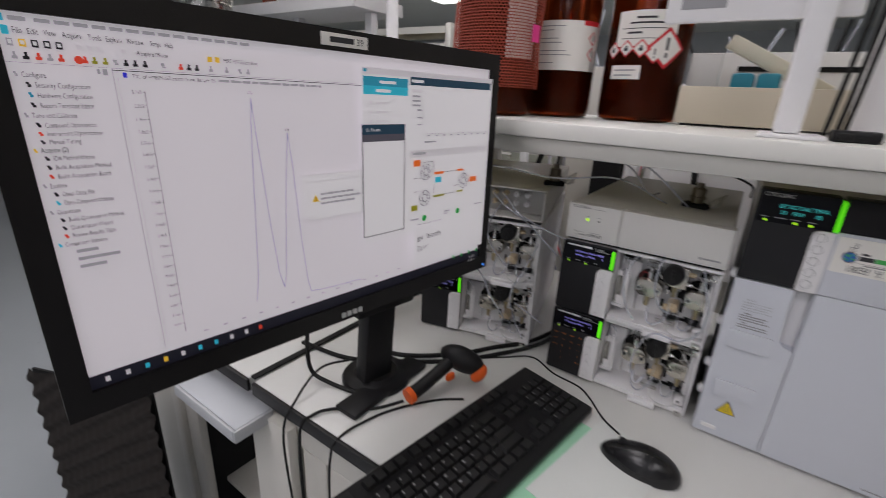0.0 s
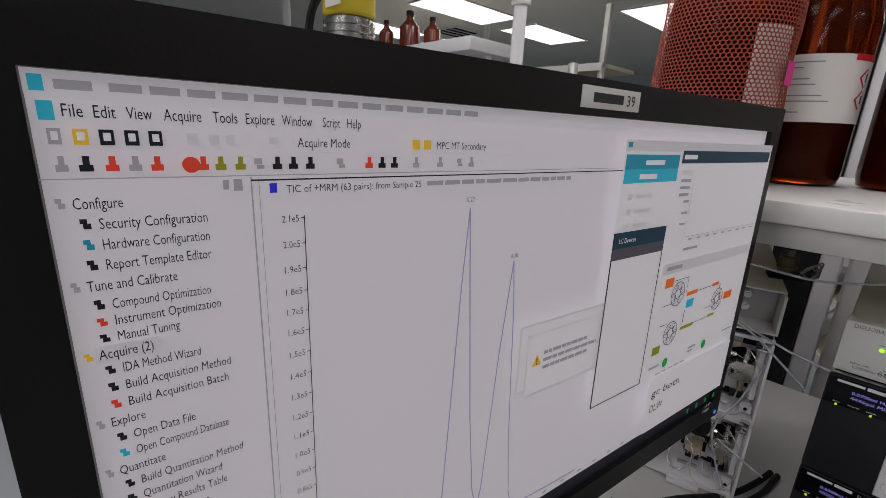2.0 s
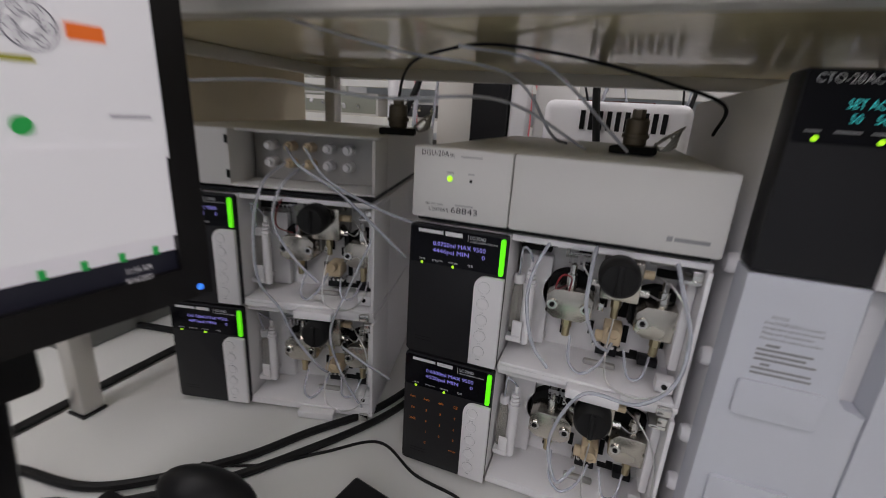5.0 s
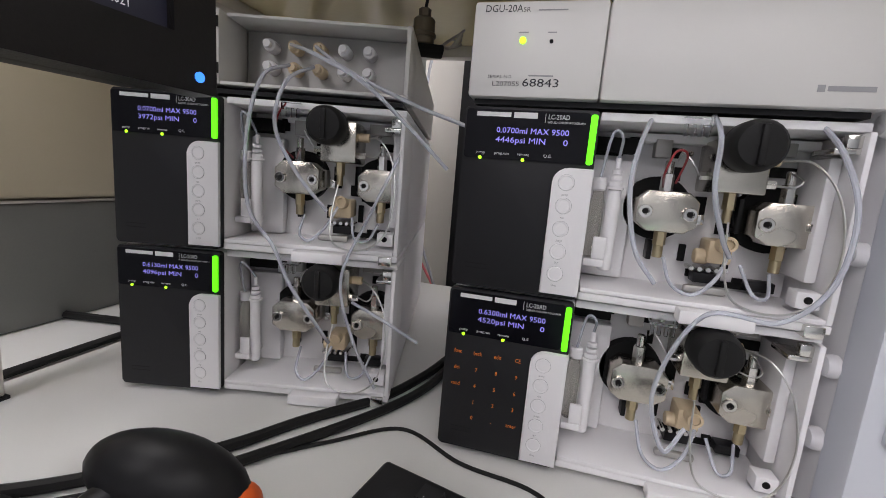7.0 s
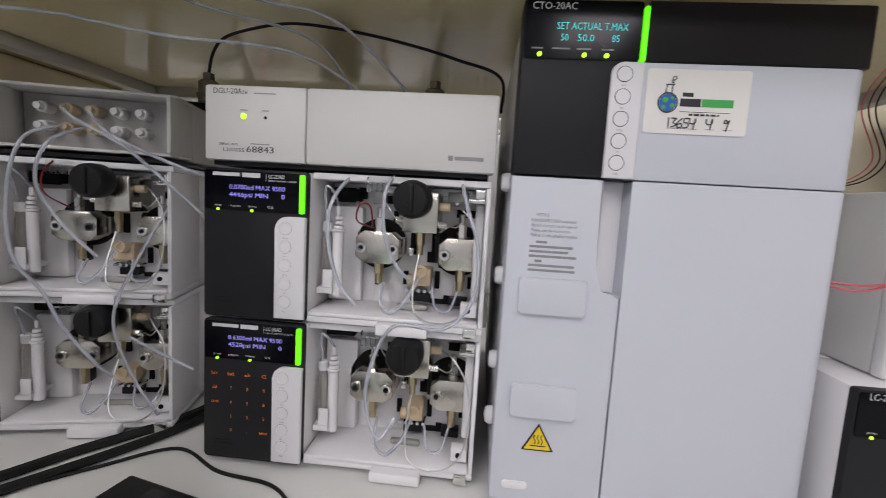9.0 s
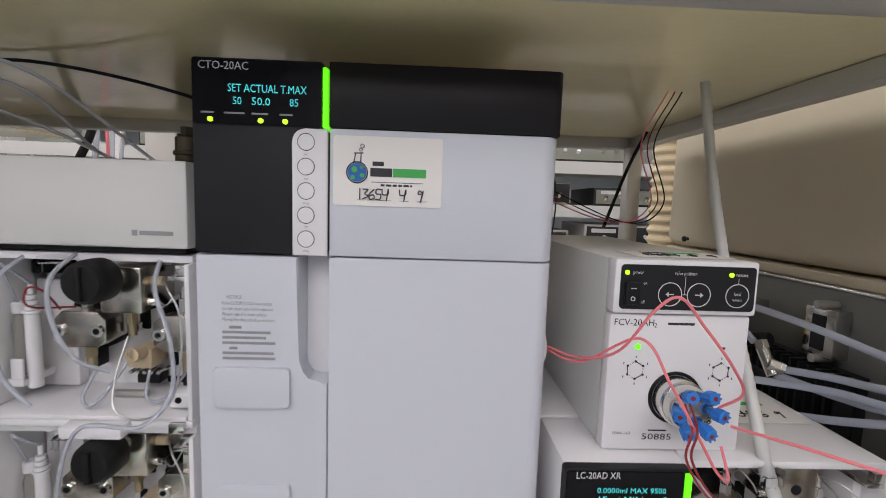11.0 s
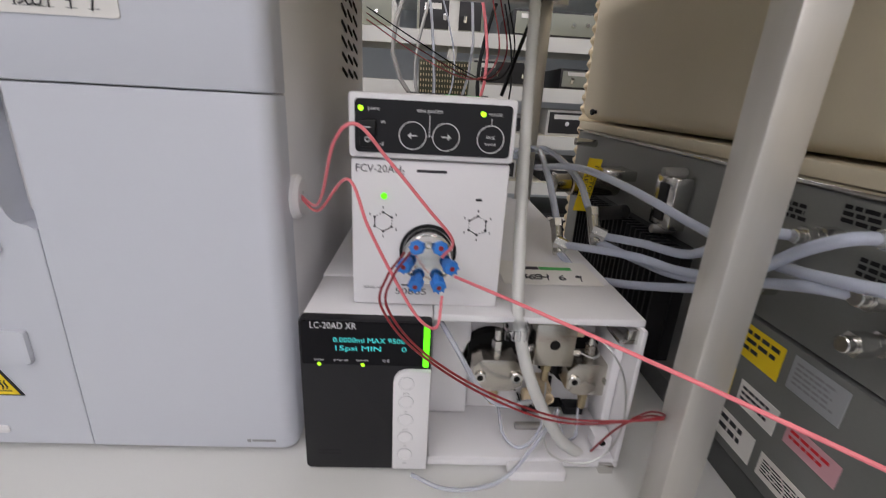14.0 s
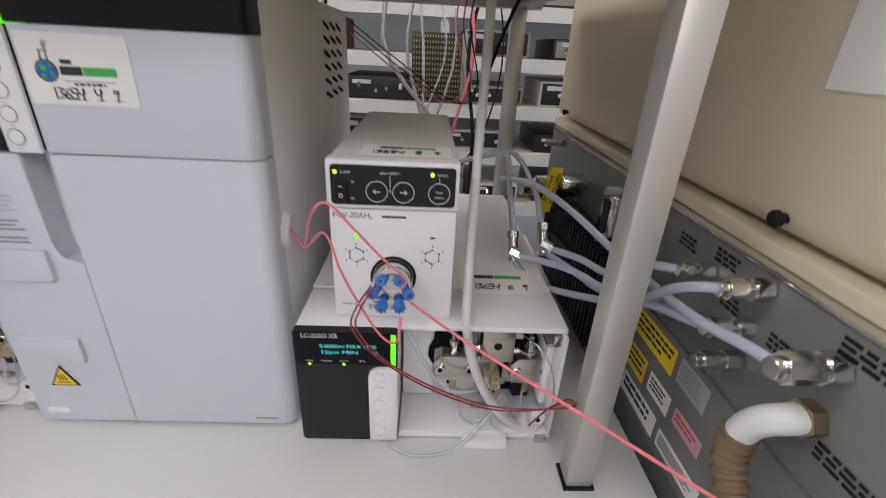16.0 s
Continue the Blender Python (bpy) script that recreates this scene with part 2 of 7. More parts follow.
YELLOW = mat("yellow_label", (0.85, 0.62, 0.02), 0.5, grain=0.03, big=0.05)
BENCH = mat("bench_laminate", (0.66, 0.66, 0.64), 0.38, grain=0.04, scale=90, big=0.05, bump=0.03)
BENCHEDGE = mat("bench_edge", (0.018, 0.017, 0.018), 0.5, grain=0.1, big=0.1)
CABINET = mat("cabinet_paint", (0.60, 0.58, 0.53), 0.4, grain=0.03, big=0.06)
SHELF = mat("shelf_laminate", (0.74, 0.73, 0.69), 0.3, grain=0.03, big=0.05)
UNDER = mat("shelf_underside", (0.86, 0.77, 0.47), 0.16, grain=0.05, scale=12, big=0.12, bump=0.25, coat=0.4)
RAIL = mat("rail_paint", (0.55, 0.54, 0.50), 0.35, 0.3, grain=0.04, big=0.06)
POSTMAT = mat("post_aluminium", (0.60, 0.58, 0.54), 0.34, 0.55, grain=0.06, big=0.05, aniso=(1, 1, 0.05))
BEIGE = mat("beige_cover", (0.66, 0.59, 0.44), 0.45, grain=0.04, big=0.05, bump=0.06)
SLATE = mat("slate_panel", (0.20, 0.205, 0.195), 0.42, 0.2, grain=0.08, big=0.12, bump=0.05)
FLOORMAT = mat("vinyl_floor", (0.42, 0.45, 0.47), 0.3, grain=0.08, scale=30, big=0.1)
WALLMAT = mat("wall_paint", (0.62, 0.64, 0.66), 0.6, grain=0.02, big=0.03, bump=0.05)
CEILMAT = mat("ceiling_tile", (0.78, 0.78, 0.74), 0.8, grain=0.08, scale=40, big=0.03, bump=0.2)
AMBER = mat("amber_glass", (0.23, 0.032, 0.006), 0.06, grain=0, big=0.05, trans=0.92, ior=1.2)
AMBERLIQ = mat("amber_solvent", (0.045, 0.012, 0.008), 0.08, grain=0, big=0.05, trans=0.2)
TROFFER = glow("troffer_diffuser", (1.0, 0.98, 0.94), 6.0)

FRONT = 0.768
TOP = 0.90


# ---------------------------------------------------------------- room, bench and shelf
def structure():
    solid("floor", box(B(), -9, 5, -4, 10, -0.1, 0), FLOORMAT, "pale blue-grey polished vinyl laboratory floor", "floor", kind="structure")
    solid("ceiling", box(B(), -9, 5, -4, 10, 2.75, 2.85), CEILMAT, "white suspended ceiling of mineral tiles", "ceiling", kind="structure")
    for n, b in (("wall_north", (-9, 5, 10, 10.15, 0, 2.75)), ("wall_south", (-9, 5, -4.15, -4, 0, 2.75)), ("wall_west", (-9.15, -9, -4, 10, 0, 2.75)), ("wall_east", (5, 5.15, -4, 10, 0, 2.75))):
        solid(n, box(B(), *b), WALLMAT, "pale blue-grey painted laboratory wall", "wall", kind="structure")


structure()

# the y=-2.7 row is an unseen addition that goes with the front fill lamps
LAMPS = [(x, y) for x in (-5.75, -4.1, -2.45, -0.8, 0.85, 2.5) for y in (-2.7, -1.05, 0.6, 2.3, 3.95, 5.5) if (x, y) in {(-5.75, 3.95), (-4.1, 3.95), (-5.75, 5.5), (-4.1, 5.5), (-2.45, 0.6), (-0.8, -1.05), (-0.8, -2.7), (0.85, -2.7), (-0.8, 0.6), (0.85, -1.05), (0.85, 2.3), (-0.8, 2.3), (2.5, 0.6), (-2.45, 2.3), (-2.45, 5.5), (0.85, 5.5)}]


def troffer(x, y):
    t = thing("ceiling_light", "recessed fluorescent ceiling light with a white diffuser", "ceiling light", "ceiling lights", at=(x, y, 2.742))
    part("diffuser", box(B(), -0.29, 0.29, -0.59, 0.59, -0.004, 0.0), TROFFER, t)
    bm = B()
    for b in ((-0.31, -0.29, -0.61, 0.61), (0.29, 0.31, -0.61, 0.61), (-0.29, 0.29, -0.61, -0.59), (-0.29, 0.29, 0.59, 0.61)):
        box(bm, *b, -0.008, 0.004)
    part("frame", bm, WHITE, t)


for x, y in LAMPS:
    troffer(x, y)


def bench(name, x0, x1, label):
    t = thing(name, label, "bench", "laboratory benches", at=(0, 0, 0))
    part("worktop", box(B(), x0, x1, 0.36, 1.31, TOP - 0.026, TOP, 0.002), BENCH, t)
    part("edge_band", box(B(), x0 - 0.001, x1 + 0.001, 0.353, 0.3598, TOP - 0.027, TOP - 0.001, 0.001), BENCHEDGE, t, "black plastic edge band")
    part("apron", box(B(), x0 + 0.02, x1 - 0.02, 0.38, 1.28, TOP - 0.11, TOP - 0.027), CABINET, t)
    for x in (x0 + 0.03, x1 - 0.08):
        for y in (0.40, 1.22):
            part("leg", box(B(), x, x + 0.05, y, y + 0.05, 0.0, TOP - 0.111, 0.003), CABINET, t)
    return t


bench("lab_bench", -0.683, 0.635, "white laminate laboratory bench with black edge band")
bench("lab_bench", -2.1, -0.70, "white laminate bench beside a dark joint")


def shelf():
    t = thing("overhead_shelf", "white overbench shelf on a painted metal frame", "shelf", at=(0, 0, 0))
    part("board", box(B(), -0.72, 0.60, 0.655, 1.275, 1.372, 1.397, 0.003), SHELF, t)
    part("underside_panel", box(B(), -0.715, 0.595, 0.69, 1.25, 1.366, 1.3715), UNDER, t, "glossy cream underside panel")
    part("front_rail", box(B(), -0.715, 0.595, 0.665, 0.689, 1.346, 1.3715, 0.002), RAIL, t)
    part("back_rail", box(B(), -0.715, 0.595, 1.2505, 1.275, 1.346, 1.3715, 0.002), RAIL, t)
    part("side_rail", box(B(), -0.715, -0.69, 0.6895, 1.25, 1.346, 1.3655, 0.002), RAIL, t)
    part("side_rail", box(B(), 0.549, 0.574, 0.6895, 1.25, 1.346, 1.3655, 0.002), RAIL, t)
    for x, y in ((0.547, 0.679), (0.539, 1.226), (-0.690, 1.226), (-0.672, 0.660)):
        bm = box(B(), x, x + 0.0255, y, y + 0.0245, TOP + 0.003, 1.346, 0.002)
        p = part("post", bm, POSTMAT, t)
        part("foot", box(B(), x - 0.002, x + 0.0275, y - 0.002, y + 0.0265, TOP, TOP + 0.003), BLACK, p)


shelf()


# ---------------------------------------------------------------- chromatograph modules
def pump(name_label, x, y, z, turn=0.0, shown=(), display=OLED, keypad=False, knob=True, model="", logo=True, group="pump modules"):
    """A 260 x 140 x 420 mm pump module with the front door taken off."""
    t = thing("pump_module", name_label, "pump module", group, at=(x, y, z), turn=turn)
    H = 0.138
    part("chassis", box(B(), 0, 0.26, 0.075, 0.42, 0, H, 0.002), CASE, t)
    part("panel_block", box(B(), 0.001, 0.097, 0.004, 0.0745, 0.001, H - 0.001, 0.002), CASE, t)
    part("bay_floor", box(B(), 0.0975, 0.26, 0.0, 0.0745, 0.0, 0.006, 0.001), CASE, t)
    part("bay_top", box(B(), 0.0975, 0.26, 0.006, 0.0745, H - 0.006, H, 0.001), CASE, t)
    part("bay_side", box(B(), 0.256, 0.26, 0.0, 0.0745, 0.0062, H - 0.0062, 0.001), CASE, t)
    part("front_panel", prism(B(), rounded(0.0, 0.0965, 0.0, H - 0.001, 0.003), -0.004, 0.0035, 0.001), CHAR, t, "dark charcoal front panel")
    disp = part("display", prism(B(), rounded(0.0015, 0.0900, 0.0995, H - 0.003, 0.002), -0.0052, -0.0041), GLOSS, t, "glossy black display window")
    part("status_strip", prism(B(), rounded(0.0905, 0.0950, 0.0995, H - 0.004, 0.0015), -0.0065, -0.004), LED, t, "glowing green status strip")
    tab = part("button_tab", prism(B(), rounded(0.0690, 0.0970, 0.003, 0.0965, 0.011, corners=(0, 0, 0, 1)), -0.008, -0.0041, 0.001), WHITE, t, "pale button tab")
    for k in range(5):
        bm = B()
        spin(bm, [(0.0057, 0), (0.0057, 0.0006), (0.0049, 0.0008), (0.0046, 0.0003), (0.0, 0.0004)], 20, along((0.0790, -0.008, 0.0860 - 0.0168 * k), (0.0790, -1, 0.0860 - 0.0168 * k)))
        part("button", bm, WHITE, tab)
    bm = B()
    for k in range(5):
        spin(bm, [(0.0059, 0), (0.0059, 0.00025), (0.0056, 0.00025), (0.0056, 0)], 20, along((0.0790, -0.0081, 0.0860 - 0.0168 * k), (0.0790, -1, 0.0860 - 0.0168 * k)))
    part("button_print", bm, GREYINK, tab)
    words([(word, 0.0790, -0.0082, 0.0860 - 0.0168 * k - 0.0094, 0.0018, "CENTER") for k, word in enumerate(("pump", "run", "purge", "V.P", "sleep"))], GREYINK, tab, name="button_name")
    if shown:
        words([(s, 0.0245, -0.0054, 0.1185 - 0.0068 * k, 0.0043, "LEFT", 0.052) for k, s in enumerate(shown)], display, disp)
    for xx in (0.0140, 0.0460):
        part("indicator", rod(B(), (xx, -0.0052, 0.0998), (xx, -0.0058, 0.0998), 0.0013, 10), DOT, disp, "glowing yellow-green indicator")
    words([(word, xx, -0.0054, 0.1028, 0.0021, "CENTER", w) for word, xx, w in (("pump", 0.0140, 0.0068), ("prog.run", 0.0300, 0.0105), ("remote", 0.0460, 0.0088), ("Q.E.", 0.0635, 0.0058))], WHITEINK, disp, name="indicator_print")
    bm = B()
    if logo:
        quad(bm, 0.009, 0.0345, -0.0054, 0.1300, 0.1332)
        quad(bm, 0.0365, 0.0535, -0.0054, 0.1295, 0.1336)
        quad(bm, 0.0590, 0.0593, -0.0054, 0.1270, 0.1335)
        words([("LIQUID CHROMATOGRAPH", 0.0610, -0.0054, 0.1268, 0.0015, "LEFT", 0.0260)], WHITEINK, disp)
        part("print", bm, WHITEINK, disp)
    else:
        bm.free()
    if model:
        words([(model, 0.061 if logo else 0.008, -0.0054, 0.1296, 0.0035 if logo else 0.0055, "LEFT")], WHITEINK, disp)
    bm = B()
    for k in (0, 1):
        quad(bm, 0.010, 0.028, -0.0043, 0.0145 + 0.0035 * k, 0.0152 + 0.0035 * k)
    part("emboss", bm, BLACK, t)
    if keypad:
        lines = []
        for r, row in enumerate((("func", "back", "edit", "CE"), ("del", "7", "8", "9"), ("cond", "4", "5", "6"), ("", "1", "2", "3"), ("", "0", ".", "enter"))):
            lines += [(k, 0.011 + 0.0162 * c, -0.0046, 0.0830 - 0.0140 * r, 0.0034, "CENTER") for c, k in enumerate(row) if k]
        words(lines, ORANGE_KEY, t, name="keypad_print")
    # bay wall; slots and bores are black blocks, their shade put into the colour
    part("bay_wall", box(B(), 0.0985, 0.2555, 0.064, 0.0745, 0.0065, H - 0.0065), BAYGREY, t)
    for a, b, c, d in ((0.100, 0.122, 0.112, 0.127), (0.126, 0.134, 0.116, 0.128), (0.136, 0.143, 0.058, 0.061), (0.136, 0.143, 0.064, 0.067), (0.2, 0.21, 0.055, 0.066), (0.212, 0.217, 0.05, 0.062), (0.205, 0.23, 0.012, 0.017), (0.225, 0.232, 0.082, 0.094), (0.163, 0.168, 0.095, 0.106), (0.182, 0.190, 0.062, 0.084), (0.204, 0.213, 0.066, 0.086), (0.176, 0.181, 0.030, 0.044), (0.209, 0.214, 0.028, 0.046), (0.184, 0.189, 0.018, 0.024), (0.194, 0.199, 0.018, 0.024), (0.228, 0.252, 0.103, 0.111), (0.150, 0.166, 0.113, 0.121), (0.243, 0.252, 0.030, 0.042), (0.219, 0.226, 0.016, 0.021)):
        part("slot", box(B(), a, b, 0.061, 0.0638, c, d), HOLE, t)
    for name, cx, cz in (("head", 0.1550, 0.0710), ("head", 0.2360, 0.0690)):
        rim = part("bore", rod(B(), (cx - 0.003, 0.0636, cz + 0.001), (cx - 0.003, 0.052, cz + 0.001), 0.0255, 28), HOLE, t, "black disc for the shade of a round bore")
        hd = part("pump_head", prism(B(), [(cx - 0.0215, cz + 0.008), (cx - 0.0215, cz - 0.010), (cx - 0.013, cz - 0.016), (cx + 0.013, cz - 0.016), (cx + 0.0215, cz - 0.010), (cx + 0.0215, cz + 0.008), (cx + 0.014, cz + 0.015), (cx - 0.014, cz + 0.015)], 0.026, 0.0515, 0.0012), STEEL, t, "machined steel pump head")
        for sx in (-0.0155, 0.0155):
            bm = B()
            spin(bm, [(0.0052, 0), (0.0052, 0.002), (0.0046, 0.0026), (0.0028, 0.0026), (0.0026, 0.0008), (0, 0.0008)], 18, along((cx + sx, 0.0259, cz - 0.001), (cx + sx, -1, cz - 0.001)))
            part("screw", bm, CHROME, hd)
            part("socket", rod(B(), (cx + sx, 0.0252, cz - 0.001), (cx + sx, 0.0244, cz - 0.001), 0.0024, 6), HOLE, hd)
        bm = B()
        hexrod(bm, (cx - 0.001, 0.038, cz + 0.015), (cx - 0.001, 0.038, cz + 0.028), 0.0048)
        rod(bm, (cx - 0.001, 0.038, cz + 0.028), (cx - 0.001, 0.038, cz + 0.038), 0.0032, 12, 0.0005)
        part("outlet_fitting", bm, CHROME, hd)
        bm = B()
        hexrod(bm, (cx, 0.038, cz - 0.016), (cx, 0.038, cz - 0.027), 0.0047)
        rod(bm, (cx, 0.038, cz - 0.027), (cx, 0.038, cz - 0.037), 0.0038, 12, 0.0005)
        part("inlet_fitting", bm, BRASS, hd)
    # purge valve
    blk = part("valve_block", box(B(), 0.180, 0.213, 0.016, 0.0635, 0.088, 0.126, 0.0015), STEEL, t, "machined steel purge valve block")
    if knob:
        kx, kz = 0.1925, 0.1185
        bm = B()
        spin(bm, [(0.0, 0), (0.0155, 0), (0.0168, 0.002), (0.0168, 0.014), (0.0162, 0.019), (0.0135, 0.023), (0, 0.0245)], 28, along((kx, 0.004, kz), (kx, -1, kz)))
        box(bm, kx - 0.0022, kx + 0.0022, -0.0225, -0.016, kz - 0.0125, kz + 0.0125, 0.001)
        part("purge_knob", bm, RUBBER, t, "round black purge knob")
        rod_ = B()
        rod(rod_, (kx, 0.0158, kz), (kx, 0.0041, kz), 0.008, 16)
        part("knob_stem", rod_, CHROME, blk)
    else:
        bm = B()
        rod(bm, (0.196, 0.016, 0.108), (0.196, 0.0155, 0.108), 0.0042, 14)
        part("empty_port", bm, HOLE, blk)
    bm = B()
    rod(bm, (0.213, 0.03, 0.113), (0.223, 0.03, 0.113), 0.0042, 12, 0.0006)
    part("finger_fitting", bm, PEEK, blk)
    part("side_fitting", hexrod(B(), (0.213, 0.026, 0.096), (0.221, 0.026, 0.096), 0.0032), CHROME, blk)
    part("side_fitting", hexrod(B(), (0.180, 0.026, 0.099), (0.172, 0.026, 0.099), 0.0032), CHROME, blk)
    bm = B()
    hexrod(bm, (0.196, 0.030, 0.088), (0.196, 0.030, 0.076), 0.0045)
    rod(bm, (0.196, 0.030, 0.076), (0.196, 0.030, 0.066), 0.0032, 12)
    part("drain_fitting", bm, BRASS, blk)
    bm = B()
    box(bm, 0.190, 0.207, 0.036, 0.0605, 0.034, 0.052, 0.002)
    rod(bm, (0.199, 0.038, 0.049), (0.199, 0.026, 0.049), 0.0055, 18, 0.001)
    rod(bm, (0.183, 0.045, 0.038), (0.193, 0.045, 0.038), 0.006, 14, 0.001)
    part("check_valve", bm, PEEK, t, "beige check valve body")
    bm = B()
    spin(bm, [(0.0058, 0), (0.0058, 0.0016), (0.0038, 0.0016), (0.0038, 0)], 20, along((0.199, 0.024, 0.051), (0.199, -1, 0.051)))
    part("loop_ring", bm, PEEK, t)
    # rinse bottle and its filter holder
    if knob:
        bot = part("rinse_bottle", spin(B(), [(0, 0), (0.0052, 0), (0.0056, 0.001), (0.0056, 0.044), (0.0042, 0.049), (0.0042, 0.052), (0, 0.052)], 20, pose(0.1045, 0.03, 0.030)), VIAL, t, "small glass rinse bottle")
        part("cap", rod(B(), (0.1045, 0.03, 0.0825), (0.1045, 0.03, 0.0925), 0.0052, 18, 0.001), WHITE, bot)
        bm = box(B(), 0.099, 0.1145, 0.018, 0.05, 0.0235, 0.0295, 0.001)
        box(bm, 0.1045, 0.1145, 0.018, 0.0205, 0.0295, 0.047, 0.001)
        part("bottle_holder", bm, WHITE, t)
        bm = B()
        rod(bm, (0.1160, 0.028, 0.02), (0.1160, 0.028, 0.084), 0.0053, 18, 0.001)
        rod(bm, (0.1160, 0.028, 0.084), (0.1160, 0.028, 0.086), 0.0066, 18)
        for k in range(3):
            rod(bm, (0.1160, 0.028, 0.0865 + 0.0045 * k), (0.1160, 0.028, 0.0895 + 0.0045 * k), 0.005 - 0.0006 * k, 16)
        rod(bm, (0.1160, 0.028, 0.1), (0.1160, 0.028, 0.108), 0.002, 10)
        part("filter_tube", bm, WHITE, t)
    # drip tray, clips, latch
    bm = box(B(), 0.0985, 0.2555, -0.001, 0.0635, 0.0062, 0.010, 0.001)
    box(bm, 0.165, 0.212, -0.012, 0.003, -0.004, 0.006, 0.0015)
    part("drip_tray", bm, WHITE, t)
    bm = box(B(), 0.239, 0.254, 0.006, 0.02, 0.014, 0.026, 0.001)
    cl = part("tube_clip", bm, WHITE, t)
    part("clip_hole", rod(B(), (0.246, 0.0061, 0.0205), (0.246, 0.0052, 0.0205), 0.0026, 12), HOLE, cl)
    part("hinge_plate", box(B(), 0.241, 0.2555, 0.004, 0.03, 0.118, 0.1215, 0.0005), CHROME, t)
    part("latch", box(B(), 0.247, 0.2555, 0.004, 0.010, 0.1217, 0.130, 0.0005), CHROME, t)
    part("foot_latch", box(B(), 0.243, 0.255, -0.004, 0.02, -0.003, 0.0055, 0.0008), CHROME, t)
    # bay fixtures; the HOLE block is an opening's shade set as a dark box
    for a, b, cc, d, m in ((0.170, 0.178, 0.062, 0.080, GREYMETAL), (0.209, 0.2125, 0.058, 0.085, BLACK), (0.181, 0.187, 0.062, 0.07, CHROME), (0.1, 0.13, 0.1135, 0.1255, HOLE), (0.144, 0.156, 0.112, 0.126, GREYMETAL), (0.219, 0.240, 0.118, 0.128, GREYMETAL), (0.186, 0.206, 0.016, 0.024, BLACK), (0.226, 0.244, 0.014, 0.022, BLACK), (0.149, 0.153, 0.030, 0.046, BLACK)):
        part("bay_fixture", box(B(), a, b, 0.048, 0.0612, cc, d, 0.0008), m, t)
    part("bay_step", box(B(), 0.099, 0.133, 0.052, 0.0636, 0.0105, 0.108, 0.002), CASE, t)
    part("bay_rib", box(B(), 0.136, 0.2555, 0.050, 0.0636, 0.1235, 0.1305, 0.001), CASE, t)
    part("bay_rib", box(B(), 0.2475, 0.2555, 0.020, 0.0636, 0.030, 0.117, 0.002), CASE, t)
    for px, pz in ((0.146, 0.118), (0.172, 0.117), (0.228, 0.117), (0.250, 0.100)):
        part("bay_screw", rod(B(), (px, 0.0612, pz), (px, 0.0575, pz), 0.0022, 10, 0.0004), CHROME, t)
    part("lever", box(B(), 0.176, 0.206, 0.030, 0.036, 0.0105, 0.0165, 0.002), GREYMETAL, t)
    for k in range(5):
        part("spring_pin", rod(B(), (0.183 + 0.006 * k, 0.060, 0.0275), (0.183 + 0.006 * k, 0.044, 0.0275), 0.0018, 8), CHROME, t)
    bm = box(B(), 0.150, 0.168, -0.004, 0.008, H - 0.008, H - 0.002, 0.001)
    for k in range(4):
        box(bm, 0.1505 + 0.0046 * k, 0.1528 + 0.0046 * k, -0.005, -0.001, H - 0.015, H - 0.007, 0.0005)
    part("tube_comb", bm, CLEAR, t, "clear tubing comb")
    # capillaries and tubing
    part("capillary", hose(B(), [(0.1595, 0.038, 0.1095), (0.160, 0.030, 0.115), (0.166, 0.024, 0.108), (0.172, 0.026, 0.099)], 0.00076, 6), WIRE, t)
    part("capillary", hose(B(), [(0.221, 0.026, 0.096), (0.230, 0.020, 0.095), (0.235, 0.020, 0.100), (0.234, 0.036, 0.1055)], 0.00076, 6), WIRE, t)
    part("capillary", hose(B(), [(0.223, 0.03, 0.113), (0.236, 0.012, 0.111), (0.25, 0.004, 0.090), (0.254, -0.004, 0.055), (0.246, -0.006, 0.024), (0.225, -0.006, 0.010), (0.2, 0.0, 0.014), (0.194, 0.010, 0.036), (0.196, 0.024, 0.067)], 0.00085, 6), WIRE, t)
    part("tubing", hose(B(), [(0.160, 0.038, 0.034), (0.163, 0.016, 0.018), (0.176, 0.006, 0.014), (0.190, 0.008, 0.028), (0.198, 0.018, 0.046)], 0.00144, 8), TUBE, t)
    if knob:
        part("tubing", hose(B(), [(0.1160, 0.028, 0.108), (0.115, 0.012, 0.122), (0.108, 0.012, 0.124), (0.1045, 0.028, 0.0925)], 0.00112, 8), TUBE, t)
    part("tubing", hose(B(), [(0.234, 0.038, 0.030), (0.228, 0.020, 0.016), (0.216, 0.014, 0.018), (0.21, 0.028, 0.036)], 0.00128, 8), TUBE, t)
    return t


